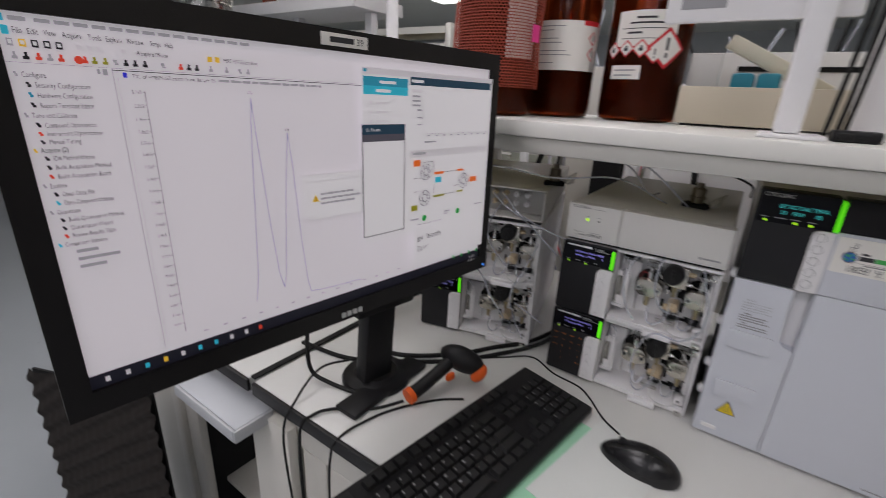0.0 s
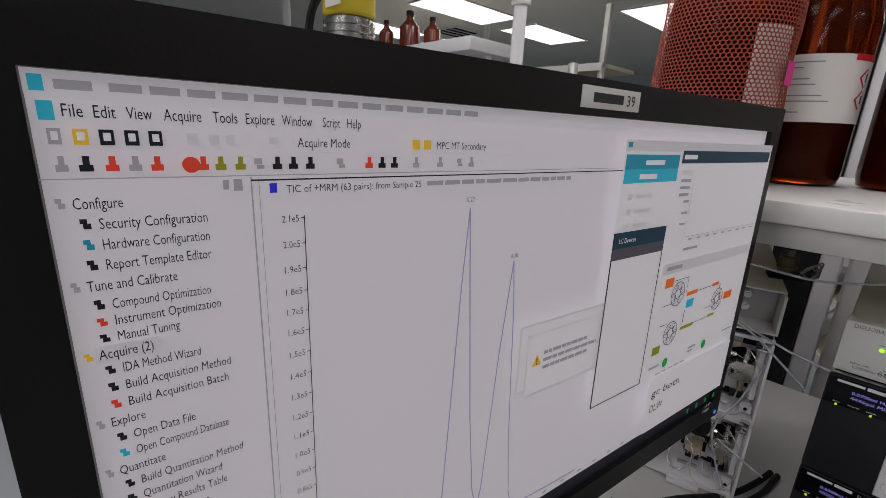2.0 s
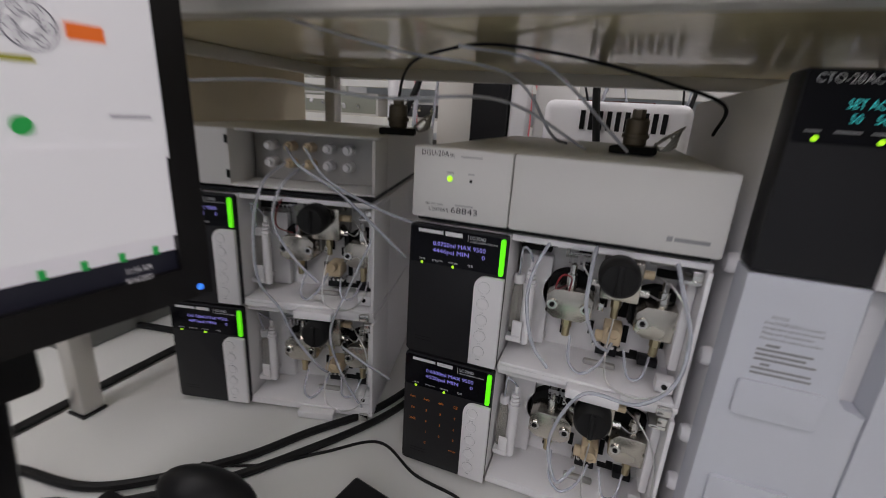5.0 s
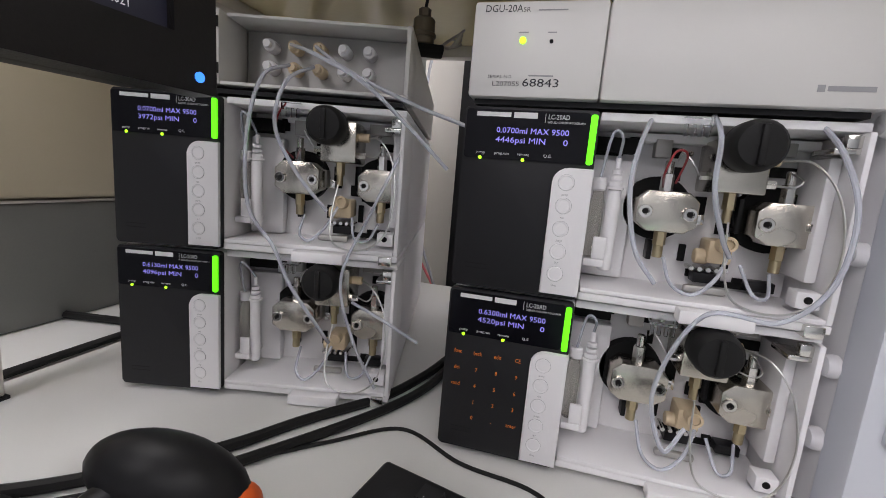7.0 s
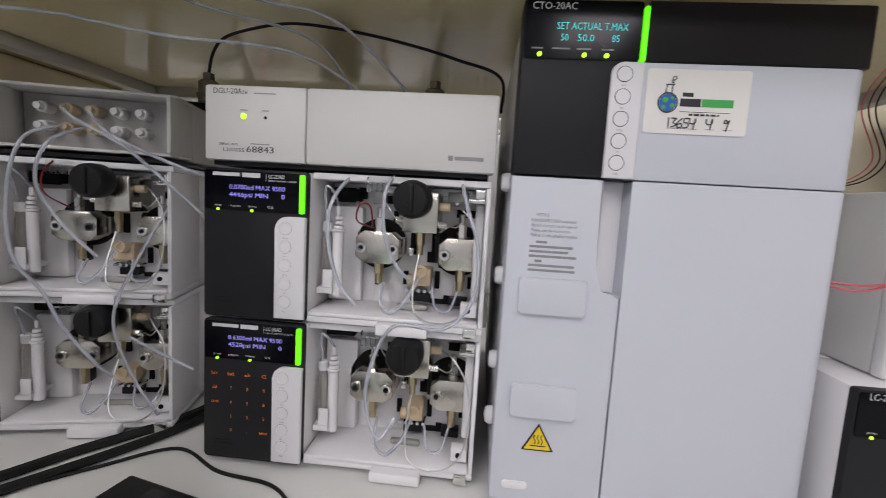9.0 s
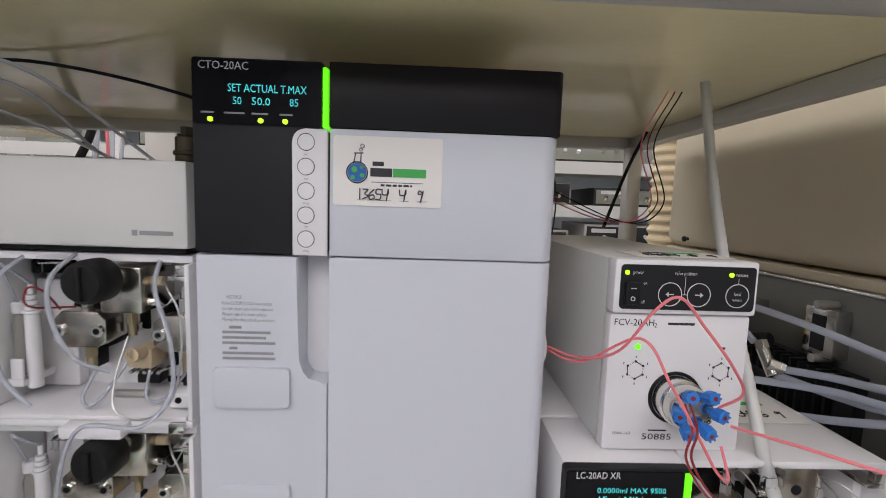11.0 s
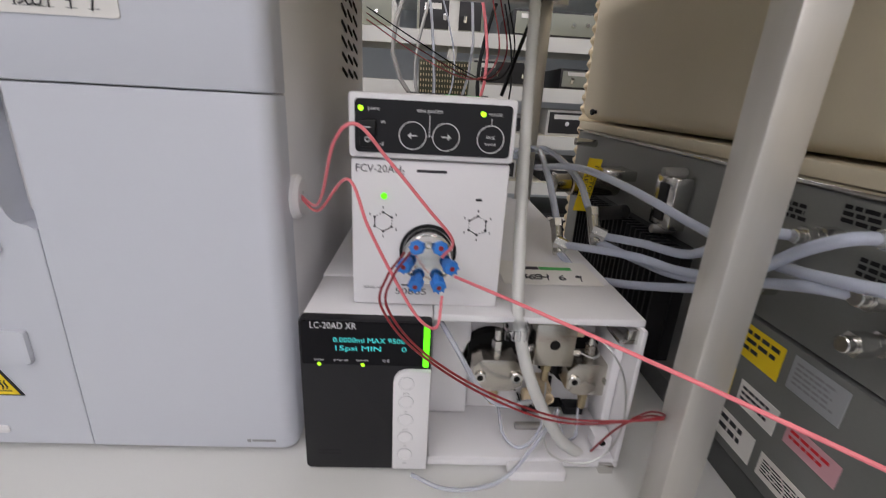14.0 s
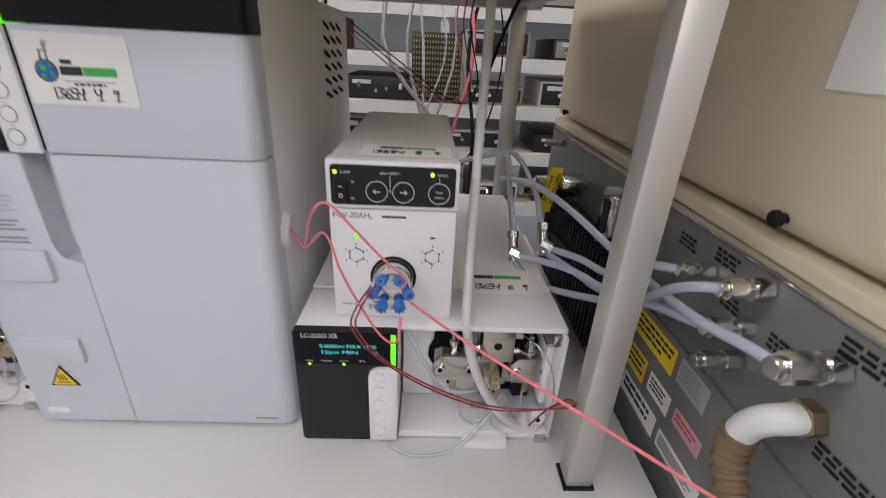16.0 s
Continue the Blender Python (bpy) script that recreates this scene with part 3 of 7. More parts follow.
def degasser(x, y, z):
    t = thing("degasser_module", "closed cream degasser module with a lit green lamp on the pumps", "degasser", at=(x, y, z))
    part("case", box(B(), 0.002, 0.258, 0.02, 0.42, 0.002, 0.065, 0.003), CREAM, t)
    part("cover", box(B(), 0.094, 0.262, -0.004, 0.0195, 0.0, 0.066, 0.0025), CREAM, t)
    fp = part("status_panel", box(B(), 0.0, 0.0935, -0.004, 0.0195, 0.0, 0.066, 0.0025), CREAM, t)
    part("plinth", box(B(), 0.004, 0.256, 0.004, 0.4, -0.004, -0.0002), BLACK, t)
    words([("DGU-20A", 0.008, -0.0043, 0.0582, 0.0050, "LEFT", 0.0265), ("5R", 0.0352, -0.0043, 0.0582, 0.0032, "LEFT", 0.005), ("SERIAL NO.", 0.014, -0.0043, 0.0132, 0.0022, "LEFT", 0.018), ("L207055", 0.0175, -0.0043, 0.0078, 0.0034, "LEFT", 0.0195), ("68843", 0.0392, -0.0043, 0.0078, 0.0058, "LEFT", 0.0255)], INK, fp)
    bm = quad(B(), 0.046, 0.066, -0.0043, 0.0588, 0.0597)
    quad(bm, 0.0335, 0.0405, -0.0043, 0.0440, 0.0449)
    quad(bm, 0.0540, 0.0600, -0.0043, 0.0440, 0.0449)
    quad(bm, 0.0435, 0.0610, -0.0043, 0.0148, 0.0158)
    part("print", bm, GREYINK, fp)
    part("lamp", rod(B(), (0.0370, -0.004, 0.039), (0.0370, -0.0052, 0.039), 0.0024, 14), DOT, fp, "lit yellow-green lamp")
    part("error_lamp", rod(B(), (0.0570, -0.004, 0.0385), (0.0570, -0.0046, 0.0385), 0.0014, 12), HOLE, fp)
    bm = quad(B(), 0.2210, 0.2252, -0.0043, 0.0095, 0.0138)
    quad(bm, 0.2265, 0.2515, -0.0043, 0.0100, 0.0132)
    part("maker_mark", bm, GREYINK, t)
    return t


def open_degasser(x, y, z, turn):
    t = thing("degasser_module", "degasser module without its cover, ten screw ports showing", "degasser", at=(x, y, z), turn=turn)
    part("case", box(B(), 0.0, 0.26, 0.056, 0.42, 0.002, 0.066, 0.002), CREAM, t)
    part("status_block", box(B(), 0.0, 0.094, 0.0, 0.0555, 0.003, 0.066, 0.002), CREAM, t)
    part("sill", box(B(), 0.0942, 0.26, 0.0, 0.0555, 0.003, 0.006, 0.001), CREAM, t)
    part("top_plate", box(B(), 0.0942, 0.26, 0.012, 0.0555, 0.063, 0.066, 0.001), CREAM, t)
    part("side_plate", box(B(), 0.256, 0.26, 0.0, 0.0555, 0.0062, 0.0628, 0.001), CREAM, t)
    part("plinth", box(B(), 0.004, 0.256, 0.004, 0.4, -0.004, -0.0002), BLACK, t)
    part("port_wall", box(B(), 0.097, 0.2555, 0.05, 0.0557, 0.0065, 0.0625), GREYMETAL, t)
    for zz in (0.012, 0.05):
        part("catch_slot", box(B(), 0.090, 0.0935, -0.0012, 0.0, zz, zz + 0.009), HOLE, t)
    for r in (0, 1):
        for c in range(5):
            cx, cz = 0.123 + 0.0235 * c, 0.0475 - 0.0195 * r
            used = c in (1, 2)
            bm = rod(B(), (cx, 0.0499, cz), (cx, 0.034, cz), 0.0058, 16, 0.001)
            rod(bm, (cx, 0.034, cz), (cx, 0.028, cz), 0.0035, 12)
            part("port_nut", bm, PEEK if used else WHITE, t, "beige nut" if used else "white blanking nut")
    return t


AX, AY, ATURN = -0.579, 0.742, 14.0


def on_a(z):
    return (AX, AY, z, ATURN)


pump("lower pump module with an orange lit keypad, door removed", -0.264, FRONT, TOP + 0.006, shown=("0.6300ml MAX 9500", "4520psi MIN      0"), keypad=True, model="LC-20AD")
pump("upper pump module with black purge knob, door removed", -0.264, FRONT, TOP + 0.146, shown=("0.0700ml MAX 9500", "4446psi MIN      0"), model="LC-20AD")
degasser(-0.264, FRONT, TOP + 0.290)
pump("lower pump module beside the monitor, door removed", *on_a(TOP + 0.006), shown=("0.6130ml MAX 9500", "4096psi MIN      0"), model="LC-20AD")
pump("upper pump module beside the monitor, door removed", *on_a(TOP + 0.146), shown=("0.0700ml MAX 9500", "3972psi MIN      0"), model="LC-20AD")
open_degasser(*on_a(TOP + 0.290))
pump("pump module under the valve unit, door and purge knob removed", 0.2850, 0.736, TOP + 0.003, shown=("0.0000ml MAX 9500", "15psi MIN      0"), display=TEAL, knob=False, model="LC-20AD XR", logo=False)


def slab(x0, x1, y0, y1, z0, z1, radius):
    """A door slab whose front edge at x1 is rounded."""
    n = 8
    outline = [(x0, y1), (x0, y0)] + [(x1 - radius + radius * math.sin(radians(90 * i / n)), y0 + radius - radius * math.cos(radians(90 * i / n))) for i in range(n + 1)] + [(x1, y1)]
    bm = B()
    low = [bm.verts.new((x, y, z0)) for x, y in outline]
    high = [bm.verts.new((x, y, z1)) for x, y in outline]
    bottom, top = bm.faces.new(low[::-1]), bm.faces.new(high)
    for i in range(len(outline)):
        k = (i + 1) % len(outline)
        bm.faces.new((low[i], low[k], high[k], high[i]))
    bmesh.ops.recalc_face_normals(bm, faces=bm.faces)
    bmesh.ops.bevel(bm, geom=list(top.edges) + list(bottom.edges), offset=0.0012, segments=2, affect="EDGES", profile=0.5)
    return bm


def column_oven():
    x0, x1, y0 = 0.0115, 0.272, 0.748
    t = thing("column_oven", "tall white column oven with a black top band and lit display", "column oven", at=(0, 0, 0))
    part("body", box(B(), x0 + 0.001, x1 - 0.001, y0 + 0.03, y0 + 0.42, TOP + 0.006, 1.322, 0.003), CASE, t)
    part("door", slab(0.1075, x1, y0, y0 + 0.0295, TOP + 0.006, 1.1892, 0.012), OVEN, t, "plain white oven door")
    ub = part("upper_panel", slab(0.1075, x1, y0, y0 + 0.0295, 1.1902, 1.2812, 0.012), OVEN, t)
    part("top_band", slab(0.1070, x1 + 0.0005, y0 - 0.001, y0 + 0.0295, 1.2815, 1.3265, 0.006), BAND, t, "black top band")
    lp = part("display_panel", box(B(), x0, 0.1025, y0 - 0.001, y0 + 0.0295, 1.1905, 1.3265, 0.0025), CHAR, t, "charcoal display panel")
    disp = part("display", prism(B(), rounded(x0 + 0.002, 0.1020, 1.281, 1.3245, 0.002), y0 - 0.0022, y0 - 0.0012), GLOSS, lp)
    part("status_strip", box(B(), 0.1029, 0.1065, y0 - 0.004, y0 + 0.02, 1.2805, 1.3215, 0.001), LED, t, "glowing green status strip")
    words([("SET ACTUAL T.MAX", 0.0375, y0 - 0.0025, 1.3030, 0.0056, "LEFT", 0.054), ("50", 0.0408, y0 - 0.0025, 1.2945, 0.0054, "LEFT", 0.0058), ("50.0", 0.0537, y0 - 0.0025, 1.2945, 0.0054, "LEFT", 0.0125), ("85", 0.0798, y0 - 0.0025, 1.2945, 0.0054, "LEFT", 0.0058)], TEAL, disp)
    words([("CTO-20AC", 0.0175, y0 - 0.0025, 1.3178, 0.0056, "LEFT", 0.034)], WHITEINK, disp)
    for xx in (0.0255, 0.060, 0.077):
        part("indicator", rod(B(), (xx, y0 - 0.0022, 1.284), (xx, y0 - 0.0032, 1.284), 0.0018, 12), DOT, disp, "glowing yellow-green indicator")
    bm = B()
    for xx, w in ((0.019, 0.009), (0.035, 0.014), (0.054, 0.011), (0.073, 0.009)):
        quad(bm, xx, xx + w, y0 - 0.0025, 1.288, 1.2892)
    part("print", bm, GREYINK, disp)
    tab = part("button_tab", prism(B(), rounded(0.0820, 0.1065, 1.1905, 1.2798, 0.009, corners=(0, 0, 0, 1)), y0 - 0.004, y0 - 0.0012, 0.0008), WHITE, t, "pale button tab")
    for k, s in enumerate(("oven", "run", "temp", "V.P", "sleep")):
        cz = 1.2705 - 0.0170 * k
        bm = spin(B(), [(0.0056, 0), (0.0056, 0.0005), (0.005, 0.0006), (0, 0.0006)], 22, along((0.0918, y0 - 0.004, cz), (0.0918, -1, cz)))
        part("button", bm, WHITE, tab)
        bm = spin(B(), [(0.0061, 0), (0.0061, 0.0003), (0.0056, 0.0003), (0.0056, 0)], 24, along((0.0918, y0 - 0.0041, cz), (0.0918, -1, cz)))
        part("ring_print", bm, INK, tab)
    words([(s, 0.0918, y0 - 0.0043, 1.2705 - 0.0170 * k - 0.0092, 0.0018, "CENTER") for k, s in enumerate(("oven", "run", "temp", "V.P", "sleep"))], GREYINK, tab)
    ld = part("service_door", prism(B(), [(x0, TOP + 0.006), (0.1065, TOP + 0.006), (0.1065, 1.094), (0.1010, 1.0935), (0.0915, 1.0955), (0.0865, 1.1020), (0.0855, 1.1120), (0.0855, 1.189), (x0, 1.189)], y0, y0 + 0.0295, 0.002), OVEN, t, "white service door with a grip recess")
    part("grip_recess", box(B(), 0.0858, 0.1072, y0 + 0.022, y0 + 0.0295, 1.094, 1.189), CASE, t)
    for z0, z1 in ((1.0755, 1.1060), (0.9850, 1.0140)):
        part("grip_pad", prism(B(), rounded(0.0240, 0.0795, z0, z1, 0.003), y0 - 0.004, y0 - 0.0002, 0.0015), OVEN, ld)
    words([(s, 0.0300, y0 - 0.0004, 1.1525 - 0.0041 * k, 0.0027, "LEFT", wd) for k, (s, wd) in enumerate((("If the DOOR LOCK is activated", 0.0360), ("the left door can not be opened.", 0.0375), ("Please see the instruction", 0.0320), ("Manual for the unlock procedure.", 0.0385)))], GREYINK, ld, name="notice_lettering")
    bm = quad(B(), 0.0350, 0.0440, y0 - 0.0004, 1.1347, 1.1368)
    bars(bm, 0.0300, 0.0700, y0 - 0.0004, 1.1330, 0.0020, 3, 0.0040, 12, 0.05, 16)
    quad(bm, 0.0350, 0.0410, y0 - 0.0004, 1.1190, 1.1210)
    bars(bm, 0.0300, 0.0700, y0 - 0.0004, 1.1173, 0.0020, 2, 0.0040, 13, 0.05, 16)
    part("notice_print", bm, GREYINK, ld)
    words([("NOTICE", 0.0335, y0 - 0.0004, 1.1570, 0.0026, "LEFT", 0.0105)], GREYINK, ld)
    tri = [(0.0365, 0.9550), (0.0640, 0.9550), (0.05025, 0.9795)]
    sg = part("warning_sign", prism(B(), tri, y0 - 0.0012, y0 - 0.0002), INK, ld, "black-edged yellow hot surface triangle")
    part("sign_face", prism(B(), [(0.0388, 0.9563), (0.0617, 0.9563), (0.05025, 0.9770)], y0 - 0.0016, y0 - 0.0013), YELLOW, ld, "yellow warning face")
    bm = B()
    for k in range(3):
        hose(bm, [(0.04725 + 0.003 * k, y0 - 0.0018, 0.9615), (0.04805 + 0.003 * k, y0 - 0.0018, 0.964), (0.04645 + 0.003 * k, y0 - 0.0018, 0.967), (0.04725 + 0.003 * k, y0 - 0.0018, 0.9695)], 0.0005, 4, 4)
    quad(bm, 0.0438, 0.0568, y0 - 0.0018, 0.9592, 0.9602)
    part("sign_print", bm, INK, ld)
    part("vent_slot", prism(B(), rounded(0.0220, 0.0440, 0.918, 0.925, 0.003), y0 - 0.0012, y0 - 0.0002, 0.0004), CASE, ld)
    lab = part("asset_label", prism(B(), rounded(0.1100, 0.1875, 1.2275, 1.2765, 0.002), y0 - 0.0009, y0 - 0.0002), PAPER, ub, "white asset label with a globe flask mark")
    y = y0 - 0.0012
    gx, gz = 0.1270, 1.2510
    part("globe", rod(B(), (gx, y, gz), (gx, y - 0.0002, gz), 0.0066, 26), mat("globe_blue", (0.03, 0.13, 0.42), 0.5), lab)
    bm = spin(B(), [(0.0078, 0), (0.0078, 0.0003), (0.007, 0.0003), (0.007, 0)], 28, along((gx, y, gz), (gx, -1, gz)))
    for a, b in (((-0.0024, 0.0072), (-0.0012, 0.0135)), ((0.0024, 0.0072), (0.0026, 0.0132)), ((-0.0024, 0.0135), (0.0042, 0.0137))):
        rod(bm, (gx + a[0], y, gz + a[1]), (gx + b[0], y, gz + b[1]), 0.0004, 6)
    for a, b, r in ((0.0025, 0.016, 0.0012), (0.0035, 0.0185, 0.0016)):
        spin(bm, [(r, 0), (r, 0.0003), (r - 0.0004, 0.0003), (r - 0.0004, 0)], 16, along((gx + a, y, gz + b), (gx + a, -1, gz + b)))
    quad(bm, 0.1363, 0.1518, y, 1.2485, 1.2545)
    quad(bm, 0.1378, 0.1458, y, 1.2560, 1.2590)
    quad(bm, 0.1368, 0.1738, y, 1.2443, 1.2447)
    bars(bm, 0.1438, 0.1678, y, 1.2432, 0.0015, 1, 0.002, 4)
    quad(bm, 0.1273, 0.1513, y, 1.2315, 1.2318)
    quad(bm, 0.1573, 0.1643, y, 1.2315, 1.2318)
    quad(bm, 0.1703, 0.1773, y, 1.2315, 1.2318)
    part("mark_print", bm, INK, lab)
    g = mat("mark_green", (0.06, 0.42, 0.09), 0.5)
    part("mark_green_bar", quad(B(), 0.1525, 0.1760, y, 1.2485, 1.2545), g, lab)
    bm = B()
    for a, b, r in ((-0.002, 0.002, 0.0022), (0.0035, -0.002, 0.0016), (-0.003, -0.0035, 0.0016), (0.003, 0.0035, 0.0012)):
        rod(bm, (gx + a, y - 0.0003, gz + b), (gx + a, y - 0.0004, gz + b), r, 10)
    part("globe_land", bm, g, lab)
    ink = B()
    for s, ox in (("1", 0.131), ("3", 0.1345), ("6", 0.139), ("5", 0.1435), ("4", 0.148), ("4", 0.1605), ("9", 0.1735)):
        hose(ink, [(ox - 0.0035 + 0.0078 * a, y - 0.0003, 1.2320 + 0.0078 * b) for a, b in STROKES[s]], 0.00045, 5, 5)
    part("handwriting", ink, INK, lab)
    bm = quad(B(), 0.232, 0.235, y0 - 0.0004, TOP + 0.0125, TOP + 0.0155)
    quad(bm, 0.236, 0.2555, y0 - 0.0004, TOP + 0.013, TOP + 0.0152)
    part("maker_mark", bm, GREYINK, t)
    for k in range(6):
        for y1 in (1.015, 1.055, 1.095):
            lv = box(B(), -0.0008, 0.0005, -0.015, 0.015, -0.0018, 0.0018)
            lv.transform(pose(x1 - 0.0002, y1, 1.215 + 0.0165 * k, -14, 0, 0))
            part("side_louvre", lv, HOLE, t)
    gr = part("side_grommet", spin(B(), [(0, 0), (0.017, 0), (0.017, 0.004), (0.014, 0.007), (0.005, 0.007), (0.004, 0.003), (0, 0.003)], 24, along((x1 - 0.001, 0.787, 1.115), (1, 0.787, 1.115))), WHITE, t, "white round tubing grommet")
    for yy, zz in ((0.785, 1.02), (0.785, 1.10), (0.785, 1.185), (0.785, 0.965)):
        bm = spin(B(), [(0, 0), (0.0085, 0), (0.0085, 0.004), (0.007, 0.0075), (0, 0.009)], 18, along((x0 + 0.001, yy, zz), (-1, yy, zz)))
        part("side_button", bm, CASE, t, "white domed side plug")
    return t


column_oven()


def valve_unit():
    x0, x1, y0, z0, z1 = 0.3205, 0.431, 0.755, 1.0412, 1.194
    t = thing("valve_unit", "white flow switching valve unit on top of the pump module", "valve unit", at=(0, 0, 0))
    part("case", box(B(), x0, x1, y0 + 0.012, y0 + 0.28, z0, z1, 0.003), mat("valve_grey", (0.62, 0.62, 0.61), 0.42, bump=0.04), t)
    part("lower_front", box(B(), x0, x1, y0, y0 + 0.0118, z0, 1.1515, 0.0022), WHITE, t)
    up = part("upper_front", box(B(), x0 - 0.0005, x1 + 0.0005, y0 - 0.004, y0 + 0.0118, 1.1525, z1 + 0.0005, 0.0025), WHITE, t)
    cp = part("control_panel", prism(B(), rounded(x0 + 0.004, x1 - 0.003, 1.1565, 1.1905, 0.003), y0 - 0.0052, y0 - 0.0038), CHAR, up, "charcoal control panel")
    y = y0 - 0.0053
    sw = part("rocker_switch", box(B(), 0.3275, 0.3385, y - 0.003, y, 1.160, 1.1775, 0.001), BLACK, cp, "black rocker switch")
    bm = quad(B(), 0.331, 0.335, y - 0.0033, 1.1725, 1.1732)
    spin(bm, [(0.0018, 0), (0.0018, 0.0003), (0.0012, 0.0003), (0.0012, 0)], 14, along((0.333, y - 0.003, 1.165), (0.333, -1, 1.165)))
    part("switch_print", bm, WHITEINK, sw)
    for cx in (0.3625, 0.3847, 0.4145):
        bm = spin(B(), [(0.0092, 0), (0.0092, 0.0004), (0.0086, 0.0004), (0.0086, 0)], 28, along((cx, y + 0.0002, 1.1685), (cx, -1, 1.1685)))
        part("key_ring", bm, WHITEINK, cp)
    bm = B()
    for cx, s in ((0.3625, -1), (0.3847, 1)):
        quad(bm, cx - 0.003, cx + 0.003, y - 0.0002, 1.1681, 1.1689)
        bm.faces.new([bm.verts.new(p) for p in ((cx + s * 0.0035, y - 0.0002, 1.1685), (cx + s * 0.001, y - 0.0002, 1.1705), (cx + s * 0.001, y - 0.0002, 1.1665))])
    quad(bm, 0.3733, 0.3738, y - 0.0002, 1.1685, 1.182)
    quad(bm, 0.3715, 0.3757, y - 0.0002, 1.1683, 1.1687)
    quad(bm, 0.4143, 0.4147, y - 0.0002, 1.178, 1.182)
    part("panel_print", bm, WHITEINK, cp)
    words([("power", 0.333, y - 0.0002, 1.1835, 0.0028, "LEFT"), ("on", 0.3415, y - 0.0002, 1.1755, 0.0026, "LEFT"), ("off", 0.3405, y - 0.0002, 1.161, 0.0026, "LEFT"), ("valve position", 0.3735, y - 0.0002, 1.1835, 0.0028, "CENTER"), ("remote", 0.412, y - 0.0002, 1.1835, 0.0028, "LEFT"), ("local", 0.4145, y - 0.0002, 1.1688, 0.0028, "CENTER"), ("remote", 0.4145, y - 0.0002, 1.1645, 0.0024, "CENTER")], WHITEINK, cp)
    for cx in (0.3285, 0.4085):
        part("lamp", rod(B(), (cx, y, 1.1845), (cx, y - 0.0008, 1.1845), 0.0017, 12), DOT, cp, "lit green lamp")
    y = y0 - 0.0003
    words([("FCV-20AH", 0.3235, y, 1.1425, 0.0054, "LEFT", 0.031), ("2", 0.3552, y, 1.1415, 0.0034, "LEFT", 0.0022)], INK, t)
    bm = quad(B(), 0.366, 0.387, y, 1.1435, 1.1455)
    quad(bm, 0.4085, 0.413, y, 1.125, 1.1268)
    quad(bm, 0.357, 0.372, y, 1.0575, 1.0587)
    part("front_print", bm, INK, t)
    for cx in (0.343, 0.411):
        bm = B()
        for k in range(6):
            a, b = radians(60 * k + 30), radians(60 * k + 90)
            p, q = (Vector((cx + 0.007 * math.cos(c), y, 1.107 + 0.007 * math.sin(c))) for c in (a, b))
            rod(bm, p, p + Vector((0, -0.0002, 0)), 0.0010, 8)
            if (k % 2) == (cx > 0.38):
                rod(bm, p, q, 0.00035, 6)
            else:
                rod(bm, p.lerp(q, 0.25), p.lerp(q, 0.42), 0.00022, 6)
                rod(bm, p.lerp(q, 0.58), p.lerp(q, 0.75), 0.00022, 6)
            r = Vector((cx + 0.0108 * math.cos(a), y, 1.107 + 0.0108 * math.sin(a)))
            quad(bm, r.x - 0.0004, r.x + 0.0004, y - 0.0001, r.z - 0.0009, r.z + 0.0009)
        part("port_drawing", bm, INK, t)
    words([("SERIAL NO", 0.3285, y, 1.0545, 0.0022, "LEFT", 0.0145), ("50885", 0.352, y, 1.0505, 0.0052, "LEFT", 0.0235)], INK, t)
    part("position_lamp", rod(B(), (0.3435, y, 1.126), (0.3435, y - 0.001, 1.126), 0.0022, 12), LED, t)
    cx, cz = 0.376, 1.0855
    part("valve_bore", spin(B(), [(0.021, 0), (0.021, 0.0012), (0.0185, 0.0012), (0.0185, 0.0002)], 36, along((cx, y0, cz), (cx, -1, cz))), BLACK, t)
    st = part("valve_stator", spin(B(), [(0, 0), (0.018, 0), (0.018, 0.012), (0.0165, 0.0125), (0.0165, 0.022), (0.0155, 0.024), (0.009, 0.026), (0, 0.026)], 36, along((cx, y0, cz), (cx, -1, cz))), CHROME, t, "polished steel six-port valve stator")
    for k in range(3):
        a = radians(120 * k + 90)
        part("socket_screw", spin(B(), [(0.0025, 0), (0.0025, 0.0012), (0.0014, 0.0012), (0.0014, 0), (0, 0)], 12, along((cx + 0.0132 * math.cos(a), y0 - 0.0245, cz + 0.0132 * math.sin(a)), (cx + 0.0132 * math.cos(a), -1, cz + 0.0132 * math.sin(a)))), STEEL, st)
    for k in range(6):
        a = radians(60 * k)
        p = Vector((cx + 0.0122 * math.cos(a), y0 - 0.0235, cz + 0.0012 + 0.0122 * math.sin(a)))
        q = p + Vector((0.0040 * math.cos(a), -0.0125, 0.0040 * math.sin(a)))
        bm = hexrod(B(), p, p + (q - p) * 0.4, 0.0032)
        rod(bm, p + (q - p) * 0.4, q, 0.0047, 14, 0.0008)
        ft = part("port_fitting", bm, BLUE, st, "blue finger-tight fitting")
        for g in range(8):
            b = radians(45 * g)
            side = Vector((math.cos(b), 0, math.sin(b))) * 0.0046
            part("grip_rib", rod(B(), p + (q - p) * 0.5 + side, p + (q - p) * 0.95 + side, 0.0007, 6), BLUE, t)
        part("bore", rod(B(), q, q + (q - p) * 0.02, 0.0017, 10), DARKRED, t)
    return t


valve_unit()


# ---------------------------------------------------------------- monitor
SU = Vector((0.1444, 0.9895, -0.0007)).normalized()
SN = Vector((0.9894, -0.1443, 0.0153)).normalized()
SV = SN.cross(SU).normalized()
SC = Vector((-0.3868, 0.3268, 1.3259)) - 0.0035 * SV
# local x to the right, y into the screen, z up
SCREEN = Matrix(((SU.x, -SN.x, SV.x, SC.x), (SU.y, -SN.y, SV.y, SC.y), (SU.z, -SN.z, SV.z, SC.z), (0, 0, 0, 1)))


